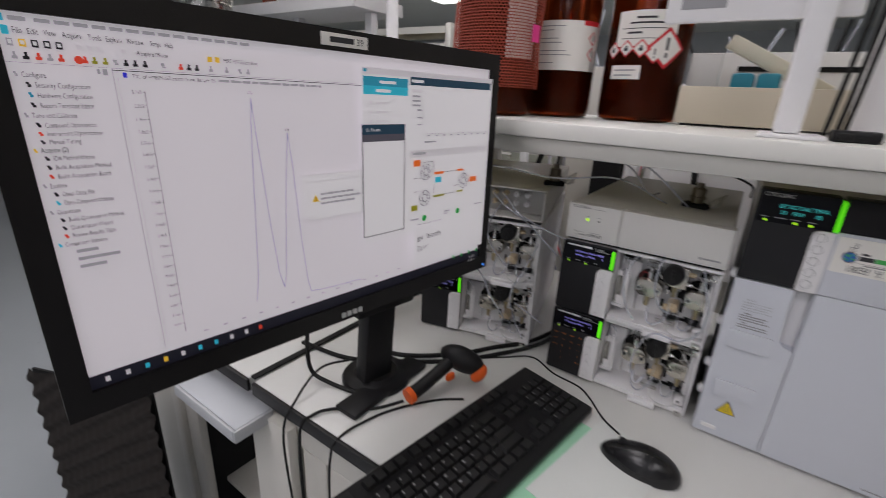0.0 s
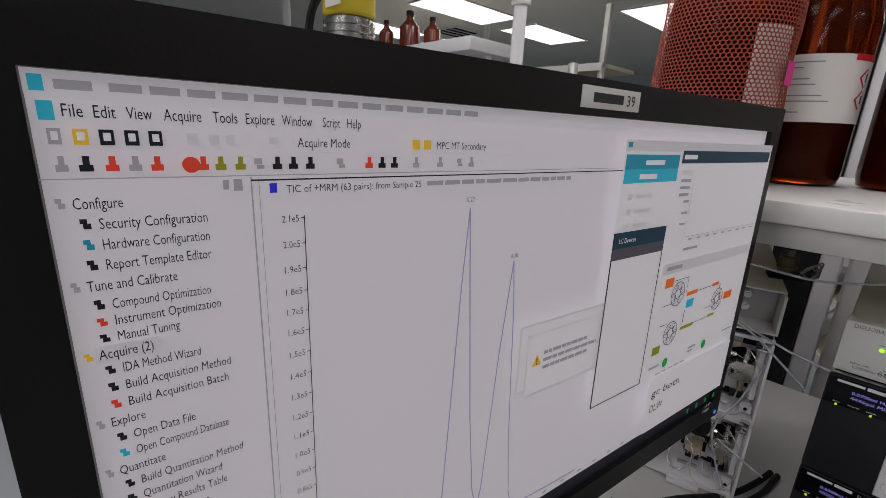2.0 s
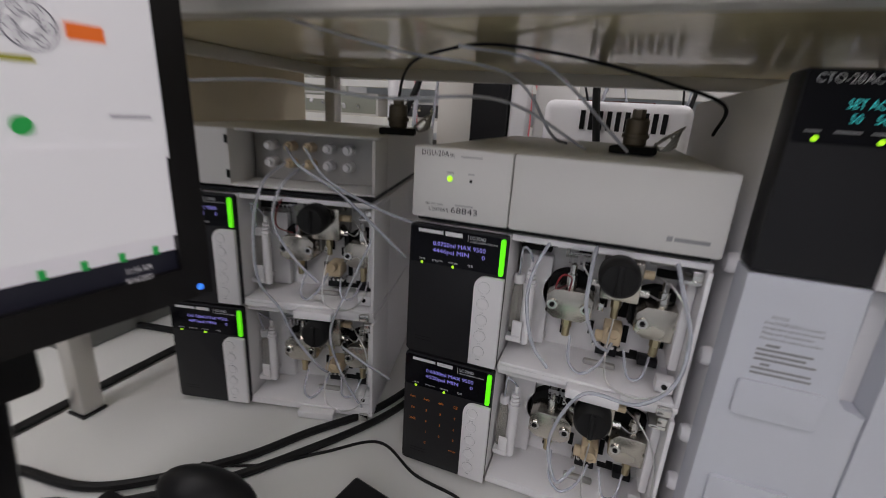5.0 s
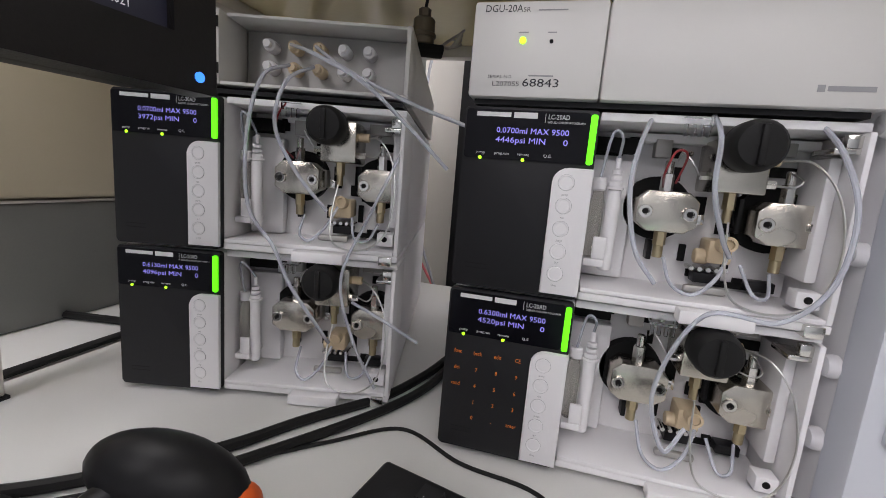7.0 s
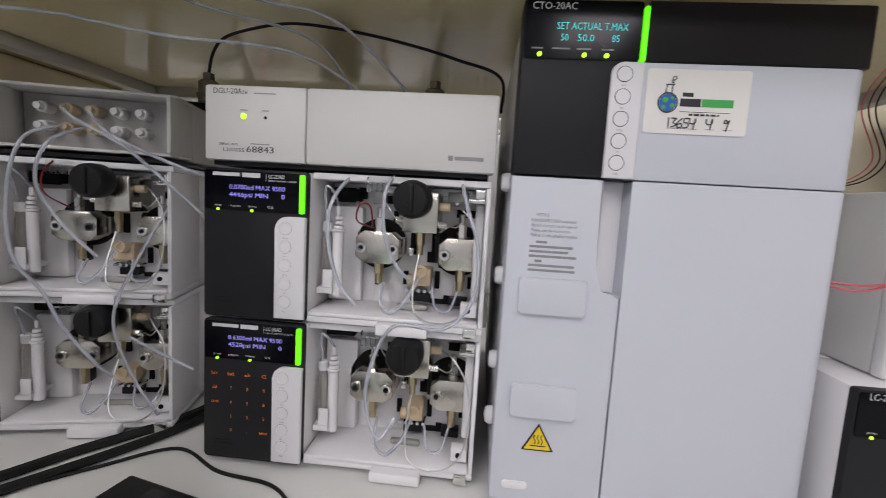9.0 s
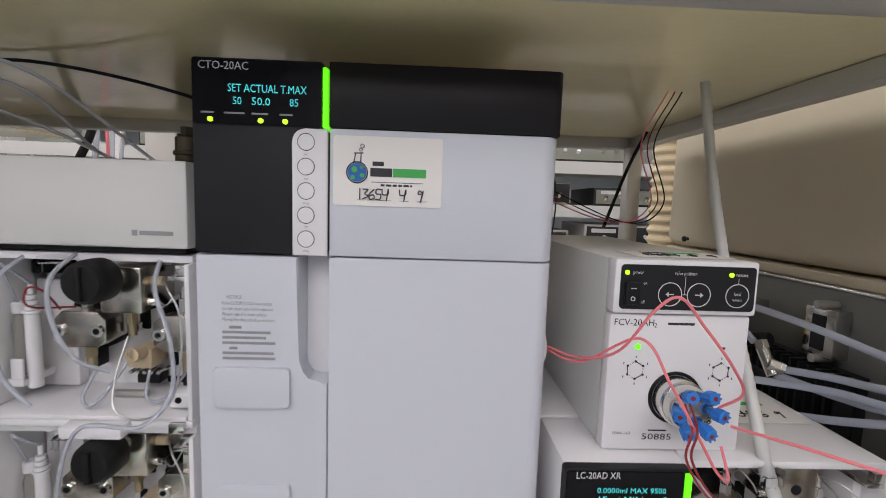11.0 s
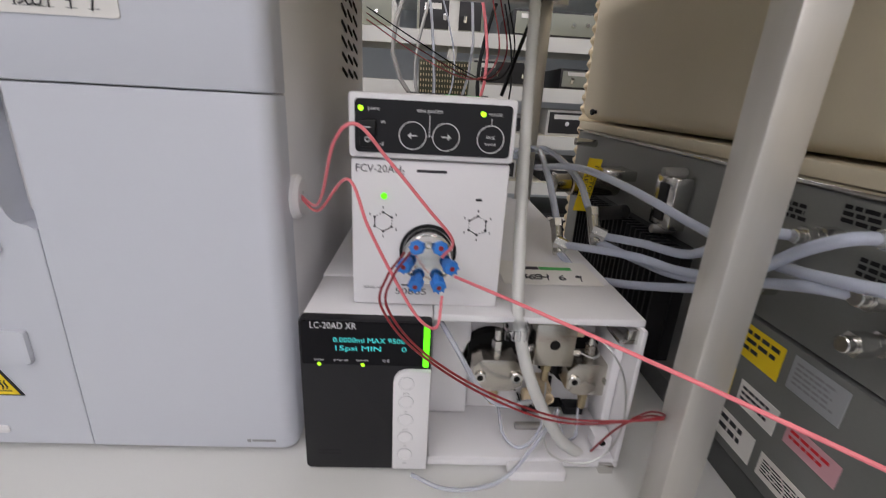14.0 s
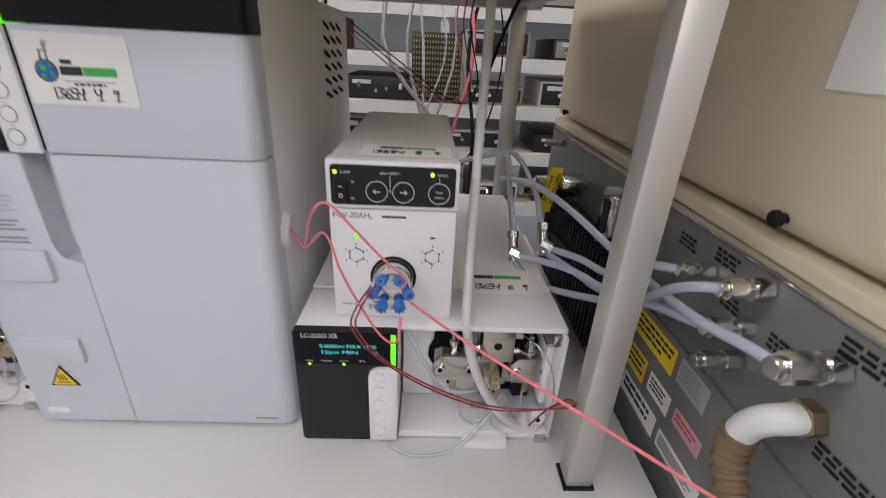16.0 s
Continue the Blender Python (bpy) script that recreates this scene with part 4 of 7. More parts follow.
def monitor():
    t = new("monitor")
    t.matrix_world = SCREEN
    tagged(t, "wide black desktop monitor on a stand showing chromatography software", "monitor")
    w, h = 0.2585, 0.1445
    part("panel", box(B(), -w, w, 0.001, 0.004, -h, h), mat("screen_glass", (0.02, 0.02, 0.02), 0.3, grain=0, big=0), t)
    bm = B()
    for b in ((-w - 0.019, -w, -h - 0.022, h + 0.021), (w, w + 0.019, -h - 0.022, h + 0.021), (-w, w, h, h + 0.021), (-w, w, -h - 0.022, -h)):
        box(bm, b[0], b[1], -0.004, 0.012, b[2], b[3])
    bz = part("bezel", bm, BEZEL, t, "matt black bezel")
    part("back_shell", box(B(), -w - 0.017, w + 0.017, 0.0125, 0.05, -h - 0.020, h + 0.019, 0.012, 3), BEZEL, t)
    tag = part("name_tag", box(B(), -0.0230, 0.0345, -0.0049, -0.0041, h + 0.0042, h + 0.0165, 0.0003), PAPER, t, "white adhesive name tag")
    words([("39", 0.0195, -0.0052, h + 0.0070, 0.0068, "LEFT", 0.0085)], INK, tag)
    quad_ = quad(B(), -0.0130, 0.0165, -0.0052, h + 0.0076, h + 0.0130)
    part("tag_bar", quad_, INK, tag)
    bm = B()
    for k in range(4):
        quad(bm, -0.012 + 0.0082 * k, -0.0054 + 0.0082 * k, -0.0043, -h - 0.0178, -h - 0.0110)
    part("maker_mark", bm, mat("silver_print", (0.55, 0.55, 0.55), 0.35, 0.6), bz)
    part("power_lamp", rod(B(), (w + 0.0105, -0.004, -h - 0.0155), (w + 0.0105, -0.0046, -h - 0.0155), 0.0022, 14), glow("blue_lamp", (0.05, 0.25, 1.0), 2.0), bz, "lit blue power lamp")
    screen(t, w, h)
    return t


SCREEN_GLOW = 1.45


def flat(name, color, e=1.0):
    return mat(name, tuple(0.5 * c for c in color), 0.5, grain=0, big=0, emit=SCREEN_GLOW * e, emit_color=color)


def screen(t, w, h):
    E = 0.62
    W, H = 2 * w, 2 * h
    pic = part("screen_picture", quad(B(), -w, w, 0.0006, -h, h), flat("screen_page", (0.86, 0.80, 0.86), E), t, "lit software window")

    def X(u):
        return -w + W * float(np.interp(u, (0, 0.0152, 0.155, 0.32, 0.386, 0.55, 0.716, 1), (0, 0.0123, 0.1455, 0.306, 0.3703, 0.5435, 0.715, 1)))

    def Z(v):
        return h - H * float(np.interp(v, (0, 0.051, 0.083, 0.1025, 0.1265, 0.135, 0.172, 0.264, 0.345, 0.487, 0.654, 0.748, 0.823, 0.945, 0.966, 1), (0, 0.0444, 0.0712, 0.0931, 0.1116, 0.1224, 0.16, 0.255, 0.3266, 0.47, 0.6325, 0.7186, 0.794, 0.915, 0.955, 1)))

    layer = [0.0004]

    def patch(rects, m, name="screen_panel"):
        layer[0] -= 0.00006
        for u0, u1, v0, v1 in rects:
            part(name, quad(B(), X(u0), X(u1), layer[0], Z(v1), Z(v0)), m, pic)

    def frame_(u0, u1, v0, v1, th, m):
        a, b = th, th * W / H
        return patch([(u0, u1, v0, v0 + b), (u0, u1, v1 - b, v1), (u0, u0 + a, v0, v1), (u1 - a, u1, v0, v1)], m, "screen_line")

    ink = flat("screen_ink", (0.010, 0.010, 0.014), 0.5)
    grey = flat("screen_grey", (0.42, 0.40, 0.44), 0.6)
    pale = flat("screen_pale", (0.72, 0.68, 0.72), 0.62)
    dark = flat("screen_dark", (0.012, 0.05, 0.09), 0.6)
    teal = flat("screen_teal", (0.02, 0.28, 0.42), 0.7)
    teal2 = flat("screen_teal_pale", (0.03, 0.46, 0.62), 0.7)
    red = flat("screen_red", (0.75, 0.06, 0.03), 0.7)
    blue = flat("screen_blue", (0.03, 0.03, 0.65), 0.7)
    green = flat("screen_green", (0.02, 0.35, 0.07), 0.7)
    yel = flat("screen_yellow", (0.85, 0.5, 0.04), 0.7)
    olive = flat("screen_olive", (0.30, 0.28, 0.02), 0.7)
    trace = flat("screen_trace", (0.36, 0.33, 0.54), 0.62)
    white = flat("screen_white", (0.90, 0.86, 0.90), E)

    def text(items, m):
        layer[0] -= 0.00006
        words([(t_, X(u), layer[0], Z(v), hh * H, al, *wd) for t_, u, v, hh, al, *wd in items], m, pic)

    patch([(0, 1, 0.966, 1)], flat("screen_taskbar", (0.012, 0.012, 0.025), 0.4))
    for k, m in enumerate((pale, pale, teal2, yel, pale, teal2, teal2, pale, pale, red)):
        patch([(0.024 + 0.03 * k, 0.031 + 0.03 * k, 0.977, 0.990)], m, "screen_icon")
    # title bar, menu and tool bars
    patch([(0, 0.56, 0.0, 0.028)], flat("screen_title", (0.80, 0.76, 0.82), E))
    patch([(0.003, 0.011, 0.006, 0.024), (0.005, 0.014, 0.034, 0.056)], teal2)
    patch([(0.016, 0.034, 0.010, 0.021)] + [(0.042 + 0.021 * k, 0.059 + 0.021 * k, 0.010, 0.020) for k in range(14)], grey)
    text([(t_, u, 0.051, 0.0135, "LEFT", wd * W) for t_, u, wd in (("File", 0.017, 0.0095), ("Edit", 0.032, 0.0105), ("View", 0.049, 0.013), ("Acquire", 0.069, 0.021), ("Tools", 0.098, 0.015), ("Explore", 0.119, 0.019), ("Window", 0.145, 0.022), ("Script", 0.176, 0.014), ("Help", 0.196, 0.0115))], ink)
    for k, m in enumerate((grey, yel, ink, ink, ink)):
        patch([(0.008 + 0.0128 * k, 0.0155 + 0.0128 * k, 0.065, 0.084)], m, "screen_icon")
        patch([(0.0100 + 0.0128 * k, 0.0138 + 0.0128 * k, 0.069, 0.079)], white, "screen_icon")
    patch([(0.081, 0.088, 0.066, 0.083), (0.094, 0.101, 0.067, 0.083), (0.105, 0.111, 0.067, 0.082), (0.134, 0.142, 0.068, 0.080)], pale, "screen_icon")
    frame_(0.152, 0.243, 0.064, 0.090, 0.0008, pale)
    frame_(0.277, 0.392, 0.066, 0.090, 0.0008, pale)
    text([("Acquire Mode", 0.1555, 0.083, 0.0125, "LEFT", 0.0415 * W), ("MPC MT Secondary", 0.283, 0.083, 0.012, "LEFT", 0.058 * W)], ink)
    patch([(0.257, 0.265, 0.067, 0.084), (0.269, 0.277, 0.067, 0.084)], yel, "screen_icon")
    for u, m in ((0.013, grey), (0.025, ink), (0.038, red), (0.05, grey), (0.062, red), (0.089, red), (0.1, olive), (0.113, olive), (0.126, grey), (0.139, ink), (0.151, ink), (0.164, ink), (0.189, grey), (0.214, red), (0.226, ink), (0.238, ink), (0.26, grey), (0.286, grey), (0.309, grey), (0.323, grey)):
        k = round(u * 1000)
        patch([(u - 0.0035, u + 0.0035, 0.102, 0.111), (u - 0.0015, u + 0.002, 0.094, 0.102)] if k % 3 else [(u - 0.0035, u + 0.002, 0.096, 0.103), (u - 0.002, u + 0.0035, 0.1035, 0.110)], m, "screen_icon")
    layer[0] -= 0.00006
    part("screen_icon", rod(B(), (X(0.0815), layer[0], Z(0.1025)), (X(0.0815), layer[0] - 0.00004, Z(0.1025)), 0.0027, 18), red, pic)
    patch([(0, 0.555, 0.1195, 0.1212)], grey, "screen_line")
    patch([(0.100, 0.104, 0.126, 0.136), (0.107, 0.113, 0.125, 0.138)], grey, "screen_icon")
    # navigation list
    for k, (t_, lev) in enumerate((("Configure", 0), ("Security Configuration", 1), ("Hardware Configuration", 1), ("Report Template Editor", 1), ("Tune and Calibrate", 0), ("Compound Optimization", 1), ("Instrument Optimization", 1), ("Manual Tuning", 1), ("Acquire (2)", 0), ("IDA Method Wizard", 1), ("Build Acquisition Method", 1), ("Build Acquisition Batch", 1), ("Explore", 0), ("Open Data File", 1), ("Open Compound Database", 1), ("Quantitate", 0), ("Build Quantitation Method", 1), ("Quantitation Wizard", 1), ("Review Results Table", 1), ("Comparison Software", 0))):
        v = 0.151 + 0.0222 * k
        u = 0.0152 + 0.0113 * lev
        if t_ == "Acquire (2)":
            patch([(u - 0.002, u + 0.036, v - 0.018, v + 0.005)], pale)
        text([(t_, u, v, 0.0128, "LEFT", len(t_) * 0.00265 * W)], ink)
        patch([(u - 0.0092, u - 0.0055, v - 0.012, v - 0.007), (u - 0.0078, u - 0.0038, v - 0.007, v - 0.001)], (grey, ink, teal, ink, grey, ink, red, ink, yel, ink, ink, red, grey, ink, teal2, grey, ink, ink, red, teal2)[k], "screen_icon")
    patch([(0.0265, 0.0265 + wd, 0.151 + 0.0222 * k - 0.010, 0.151 + 0.0222 * k) for k, wd in ((20, 0.028), (21, 0.055), (22, 0.035))], grey)
    patch([(0.1175, 0.1187, 0.122, 0.95), (0.1230, 0.1236, 0.127, 0.95)], grey, "screen_line")
    patch([(0.118, 0.556, 0.1255, 0.1275)], ink, "screen_line")
    # chromatogram
    patch([(0.1305, 0.136, 0.130, 0.141)], blue, "screen_icon")
    layer[0] -= 0.00006
    part("screen_print", bars(B(), X(0.268), X(0.47), layer[0], Z(0.133), 0.0075 * H, 1, 0.02, 21, 0.12, 12), grey, pic)
    text([("TIC of +MRM (63 pairs): from Sample 25", 0.1425, 0.1415, 0.0105, "LEFT", 0.116 * W)], ink)
    patch([(0.1550, 0.1558, 0.172, 0.925)], ink, "screen_line")
    text([("%.1fe5" % (2.1 - 0.1 * k), 0.1515, 0.180 + 0.0341 * k, 0.010, "RIGHT", 0.0125 * W) for k in range(22)], ink)
    patch([(0.1525, 0.155, 0.1745 + 0.0341 * k, 0.1758 + 0.0341 * k) for k in range(22)], ink, "screen_line")
    layer[0] -= 0.00006
    bm = B()

    def curve_(pts):
        for (a, b), (c, d) in zip(pts, pts[1:]):
            rod(bm, (X(a), layer[0], Z(b)), (X(c), layer[0], Z(d)), 0.00042, 4)

    def peak(c, top, wl, wr, base):
        return [(c - wl, base), (c - wl * 0.55, base - (base - top) * 0.32), (c - wl * 0.15, base - (base - top) * 0.86), (c, top), (c + wr * 0.15, base - (base - top) * 0.84), (c + wr * 0.5, base - (base - top) * 0.3), (c + wr * 0.8, base - (base - top) * 0.06), (c + wr, base)]

    curve_([(0.292, 0.89), (0.300, 0.80), (0.314, 0.32), (0.320, 0.18), (0.324, 0.30), (0.336, 0.62), (0.346, 0.81), (0.354, 0.868), (0.360, 0.82), (0.374, 0.49), (0.386, 0.292), (0.391, 0.39), (0.400, 0.70), (0.408, 0.87), (0.414, 0.917), (0.45, 0.925), (0.50, 0.93), (0.54, 0.932)])
    part("chromatogram_trace", bm, trace, pic)
    text([("0.27", 0.320, 0.170, 0.0085, "CENTER", 0.010 * W), ("0.38", 0.386, 0.284, 0.0085, "CENTER", 0.010 * W)], ink)
    patch([(0.185 + 0.036 * k, 0.194 + 0.036 * k, 0.938, 0.944) for k in range(14)], grey)
    # message box
    patch([(0.405, 0.56, 0.447, 0.608)], pale)
    patch([(0.407, 0.56, 0.451, 0.603)], white)
    patch([(0.418, 0.56, 0.472, 0.626)], pale)
    patch([(0.420, 0.56, 0.476, 0.621)], white)
    layer[0] -= 0.00006
    bm = B()
    bm.faces.new([bm.verts.new((X(u), layer[0], Z(v))) for u, v in ((0.4275, 0.552), (0.4435, 0.552), (0.4355, 0.523))])
    part("screen_icon", bm, yel, pic)
    patch([(0.4346, 0.4364, 0.533, 0.542), (0.4346, 0.4364, 0.545, 0.549)], ink, "screen_icon")
    layer[0] -= 0.00006
    part("screen_print", bars(B(), X(0.446), X(0.552), layer[0], Z(0.520), 0.009 * H, 3, 0.018 * H, 22, 0.1, 9), grey, pic)
    # control software window
    patch([(0.553, 1.0, 0.050, 0.78)], white)
    patch([(0.553, 1.0, 0.050, 0.080)], flat("screen_strip", (0.70, 0.66, 0.70), E))
    patch([(0.557, 0.566, 0.056, 0.070)], teal)
    patch([(0.556, 0.682, 0.087, 0.124)], teal)
    patch([(0.556, 0.682, 0.124, 0.154)], teal2)
    patch([(0.570, 0.581, 0.178 + 0.034 * k, 0.192 + 0.034 * k) for k in range(3)] + [(0.588, 0.625, 0.180 + 0.034 * k, 0.190 + 0.034 * k) for k in range(3)], pale)
    patch([(0.60, 0.645, 0.099, 0.111), (0.59, 0.63, 0.134, 0.145)], white)
    patch([(0.688, 0.992, 0.076, 0.108)], dark)
    patch([(0.693, 0.730, 0.087, 0.097)], white)
    patch([(0.693, 0.728, 0.128, 0.139)], pale)
    patch([(0.694, 0.722, 0.150 + 0.018 * k, 0.158 + 0.018 * k) for k in range(3)] + [(0.710, 0.727, 0.205 + 0.030 * k, 0.212 + 0.030 * k) for k in range(3)], grey)
    patch([(0.731, 0.990, 0.3125, 0.3145), (0.7305, 0.7318, 0.165, 0.313)], grey, "screen_line")
    patch([(0.745 + 0.028 * k, 0.758 + 0.028 * k, 0.320, 0.326) for k in range(9)], grey)
    patch([(0.735, 0.78, 0.349, 0.357)], grey)
    patch([(0.686, 0.992, 0.385, 0.418)], pale)
    patch([(0.698, 0.742, 0.396, 0.407)], grey)
    # flow path drawing
    for cu, cv in ((0.745, 0.487), (0.894, 0.555), (0.742, 0.613)):
        layer[0] -= 0.00006
        bm = spin(B(), [(0.0110, 0), (0.0110, 0.0001), (0.0102, 0.0001), (0.0102, 0)], 24, along((X(cu), layer[0], Z(cv)), (X(cu), -1, Z(cv))))
        for k in range(6):
            a = radians(60 * k)
            spin(bm, [(0.0026, 0), (0.0026, 0.0001), (0.0021, 0.0001), (0.0021, 0)], 10, along((X(cu) + 0.007 * math.cos(a), layer[0], Z(cv) + 0.007 * math.sin(a)), (X(cu) + 0.007 * math.cos(a), -1, Z(cv) + 0.007 * math.sin(a))))
            rod(bm, (X(cu) + 0.004 * math.cos(a), layer[0], Z(cv) + 0.004 * math.sin(a)), (X(cu) + 0.007 * math.cos(a + 1.05), layer[0], Z(cv) + 0.007 * math.sin(a + 1.05)), 0.0004, 4)
        part("valve_drawing", bm, flat("screen_line_grey", (0.14, 0.13, 0.16), 0.6), pic)
    org = flat("screen_orange", (0.85, 0.16, 0.02), 0.7)
    patch([(0.700, 0.724, 0.430, 0.458), (0.920, 0.952, 0.540, 0.567), (0.775, 0.812, 0.492, 0.505), (0.865, 0.890, 0.491, 0.502)], org)
    patch([(0.778, 0.803, 0.518, 0.546)], teal2)
    patch([(0.694, 0.716, 0.640, 0.668), (0.772, 0.816, 0.606, 0.617), (0.868, 0.893, 0.602, 0.612)], olive)
    patch([(0.724, 0.770, 0.441, 0.443), (0.812, 0.865, 0.4965, 0.4985), (0.893, 0.895, 0.497, 0.52), (0.816, 0.868, 0.608, 0.610), (0.700, 0.728, 0.512, 0.514), (0.850, 0.874, 0.572, 0.574), (0.770, 0.7715, 0.441, 0.49), (0.7755, 0.7775, 0.55, 0.60), (0.702, 0.728, 0.575, 0.577)], ink, "screen_line")
    for cu in (0.741, 0.874):
        layer[0] -= 0.00006
        part("status_dot", rod(B(), (X(cu), layer[0], Z(0.715)), (X(cu), layer[0] - 0.00005, Z(0.715)), 0.0045, 18), green, pic)
    patch([(0.692, 0.722, 0.708, 0.717), (0.815, 0.842, 0.698, 0.706), (0.815, 0.835, 0.712, 0.719), (0.945, 0.985, 0.693, 0.700)], grey)
    patch([(0.715 + 0.020 * k, 0.730 + 0.020 * k, 0.742, 0.748) for k in range(5)], grey)
    patch([(0.705, 0.995, 0.756, 0.945)], white)
    frame_(0.705, 0.995, 0.756, 0.945, 0.0008, pale)
    text([("gc both", 0.716, 0.823, 0.028, "LEFT", 0.090 * W), ("DLW", 0.716, 0.879, 0.028, "LEFT", 0.040 * W)], ink)
    # device list
    patch([(0.548, 0.671, 0.264, 0.748)], ink)
    patch([(0.5505, 0.6685, 0.340, 0.744)], white)
    patch([(0.549, 0.670, 0.265, 0.308)], dark)
    patch([(0.549, 0.670, 0.308, 0.339)], flat("screen_slate", (0.11, 0.10, 0.13), 0.5))
    text([("LC Devices", 0.560, 0.294, 0.0125, "LEFT", 0.038 * W)], white)
    patch([(0.86 + 0.035 * k, 0.867 + 0.035 * k, 0.952, 0.962) for k in range(4)], green, "screen_icon")
    text([("11:54 AM", 0.948, 0.9815, 0.0125, "CENTER", 0.026 * W), ("9/16/2021", 0.948, 0.997, 0.0125, "CENTER", 0.028 * W)], pale)


monitor()


def monitor_stand():
    t = thing("monitor_stand", "black monitor stand with a round swivel base on the bench", "monitor stand", at=(0, 0, 0))
    bm = spin(B(), [(0, 0), (0.066, 0), (0.066, 0.006), (0.063, 0.010), (0.045, 0.014), (0.04, 0.018), (0, 0.018)], 40, pose(-0.515, 0.515, TOP))
    part("swivel_base", bm, BLACK, t)
    bm = B()
    box(bm, -0.505, -0.455, 0.40, 0.60, TOP + 0.001, TOP + 0.012, 0.004)
    part("base_plate", bm, BLACK, t)
    bm = B()
    box(bm, -0.032, 0.032, -0.016, 0.016, 0.0, 0.27, 0.006)
    bm.transform(pose(-0.508, 0.500, TOP + 0.015, 0, 4, 80))
    part("column", bm, BLACK, t)
    bm = B()
    box(bm, -0.06, 0.06, -0.015, 0.02, 0.16, 0.30, 0.006)
    bm.transform(pose(-0.475, 0.49, TOP + 0.015, 0, 0, 80))
    part("bracket", bm, BLACK, t)


monitor_stand()


# ---------------------------------------------------------------- keyboard, mouse, scanner
def keyboard():
    t = thing("keyboard", "black full-size keyboard lying askew over the bench edge", "keyboard", at=(-0.214, 0.228, TOP), turn=80.6)
    L, D = 0.455, 0.148
    bm = box(B(), 0, L, 0, D, 0.002, 0.016, 0.004, 3)
    for v in bm.verts:
        v.co.z += 0.010 * v.co.y / D
    part("base", bm, BLACK, t)
    for x in (0.03, L - 0.05):
        part("foot", box(B(), x, x + 0.02, D - 0.02, D - 0.01, 0.0, 0.012), BLACK, t)
    me = bpy.data.meshes.new("key")
    bm = B()
    vs = [(-0.5, -0.5, 0), (0.5, -0.5, 0), (0.5, 0.5, 0), (-0.5, 0.5, 0), (-0.4, -0.4, 1), (0.4, -0.4, 1), (0.4, 0.42, 1), (-0.4, 0.42, 1)]
    v = [bm.verts.new(p) for p in vs]
    for f in ((4, 5, 6, 7), (0, 1, 5, 4), (1, 2, 6, 5), (2, 3, 7, 6), (3, 0, 4, 7)):
        bm.faces.new([v[i] for i in f])
    bm.to_mesh(me)
    bm.free()
    me.materials.append(mat("keycap_black", (0.016, 0.016, 0.017), 0.42, grain=0.1, big=0.1))
    letters = []
    rows = ("1234567890-=", "QWERTYUIOP[]", "ASDFGHJKL;'", "ZXCVBNM,./")

    def key(x, y, w, ch=""):
        k = new("key", me)
        k.parent = t
        z = 0.0155 + 0.010 * y / D
        k.matrix_basis = Matrix.LocRotScale((x + w / 2, y, z), Euler((radians(3.7), 0, 0)), (w - 0.0015, 0.0172, 0.0075))
        if ch:
            letters.append((ch, x + 0.0045, y + 0.0006, z + 0.0082))

    u = 0.0188
    for r, (y, off) in enumerate(((0.103, 0.0), (0.084, 0.5), (0.065, 0.75), (0.046, 1.25))):
        x = 0.014
        key(x, y, u * (1, 1.5, 1.75, 2.25)[r])
        x += u * (1, 1.5, 1.75, 2.25)[r]
        for ch in rows[r]:
            key(x, y, u, ch)
            x += u
        key(x, y, 0.014 + 15 * u - x)
    x = 0.014
    for w in (1.25, 1.25, 1.25, 6.25, 1.25, 1.25, 1.25, 1.25):
        key(x, 0.027, u * w)
        x += u * w
    for k in range(12):
        key(0.014 + u * (2 + k + 0.5 * (k // 4)) * 0.98, 0.130, u * 0.95)
    key(0.014, 0.130, u)
    for c in range(3):
        for y in (0.130, 0.103, 0.084):
            key(0.305 + u * c, y, u)
        key(0.305 + u * c, 0.027, u)
    key(0.305 + u, 0.046, u)
    for c in range(4):
        for r, y in enumerate((0.103, 0.084, 0.065, 0.046, 0.027)):
            key(0.368 + u * c, y, u, ("", "/", "*", "-")[c] if r == 0 else (("789", "456", "123", "0.")[r - 1] + "    ")[c].strip())
    mesh = [(ch, x, y, 0.0, 0.0048, "CENTER") for ch, x, y, z in letters]
    lt = words([(ch, x, 0, y, hgt, al) for ch, x, y, _, hgt, al in mesh], WHITEINK, t, pose(0, 0, 0, -90, 0, 0), "key_print")
    for v in lt.data.vertices:
        v.co.z = 0.0155 + 0.0079 + 0.010 * v.co.y / D


keyboard()


def mouse():
    t = thing("computer_mouse", "black wired computer mouse on the bench", "mouse", at=(-0.044, 0.602, TOP), turn=88)
    bm = B()
    bmesh.ops.create_uvsphere(bm, u_segments=28, v_segments=16, radius=1.0)
    for v in bm.verts:
        s = 1 - 0.12 * (v.co.y + 0.3) ** 2
        v.co = Vector((v.co.x * 0.031 * s, v.co.y * 0.06, max(v.co.z, -0.15) * (0.034 - 0.008 * v.co.y) + 0.005))
    part("shell", bm, mat("mouse_black", (0.012, 0.012, 0.013), 0.25, grain=0.03, big=0.05), t)
    part("wheel", rod(B(), (-0.004, 0.03, 0.032), (0.004, 0.03, 0.032), 0.006, 16, 0.001), RUBBER, t)


mouse()


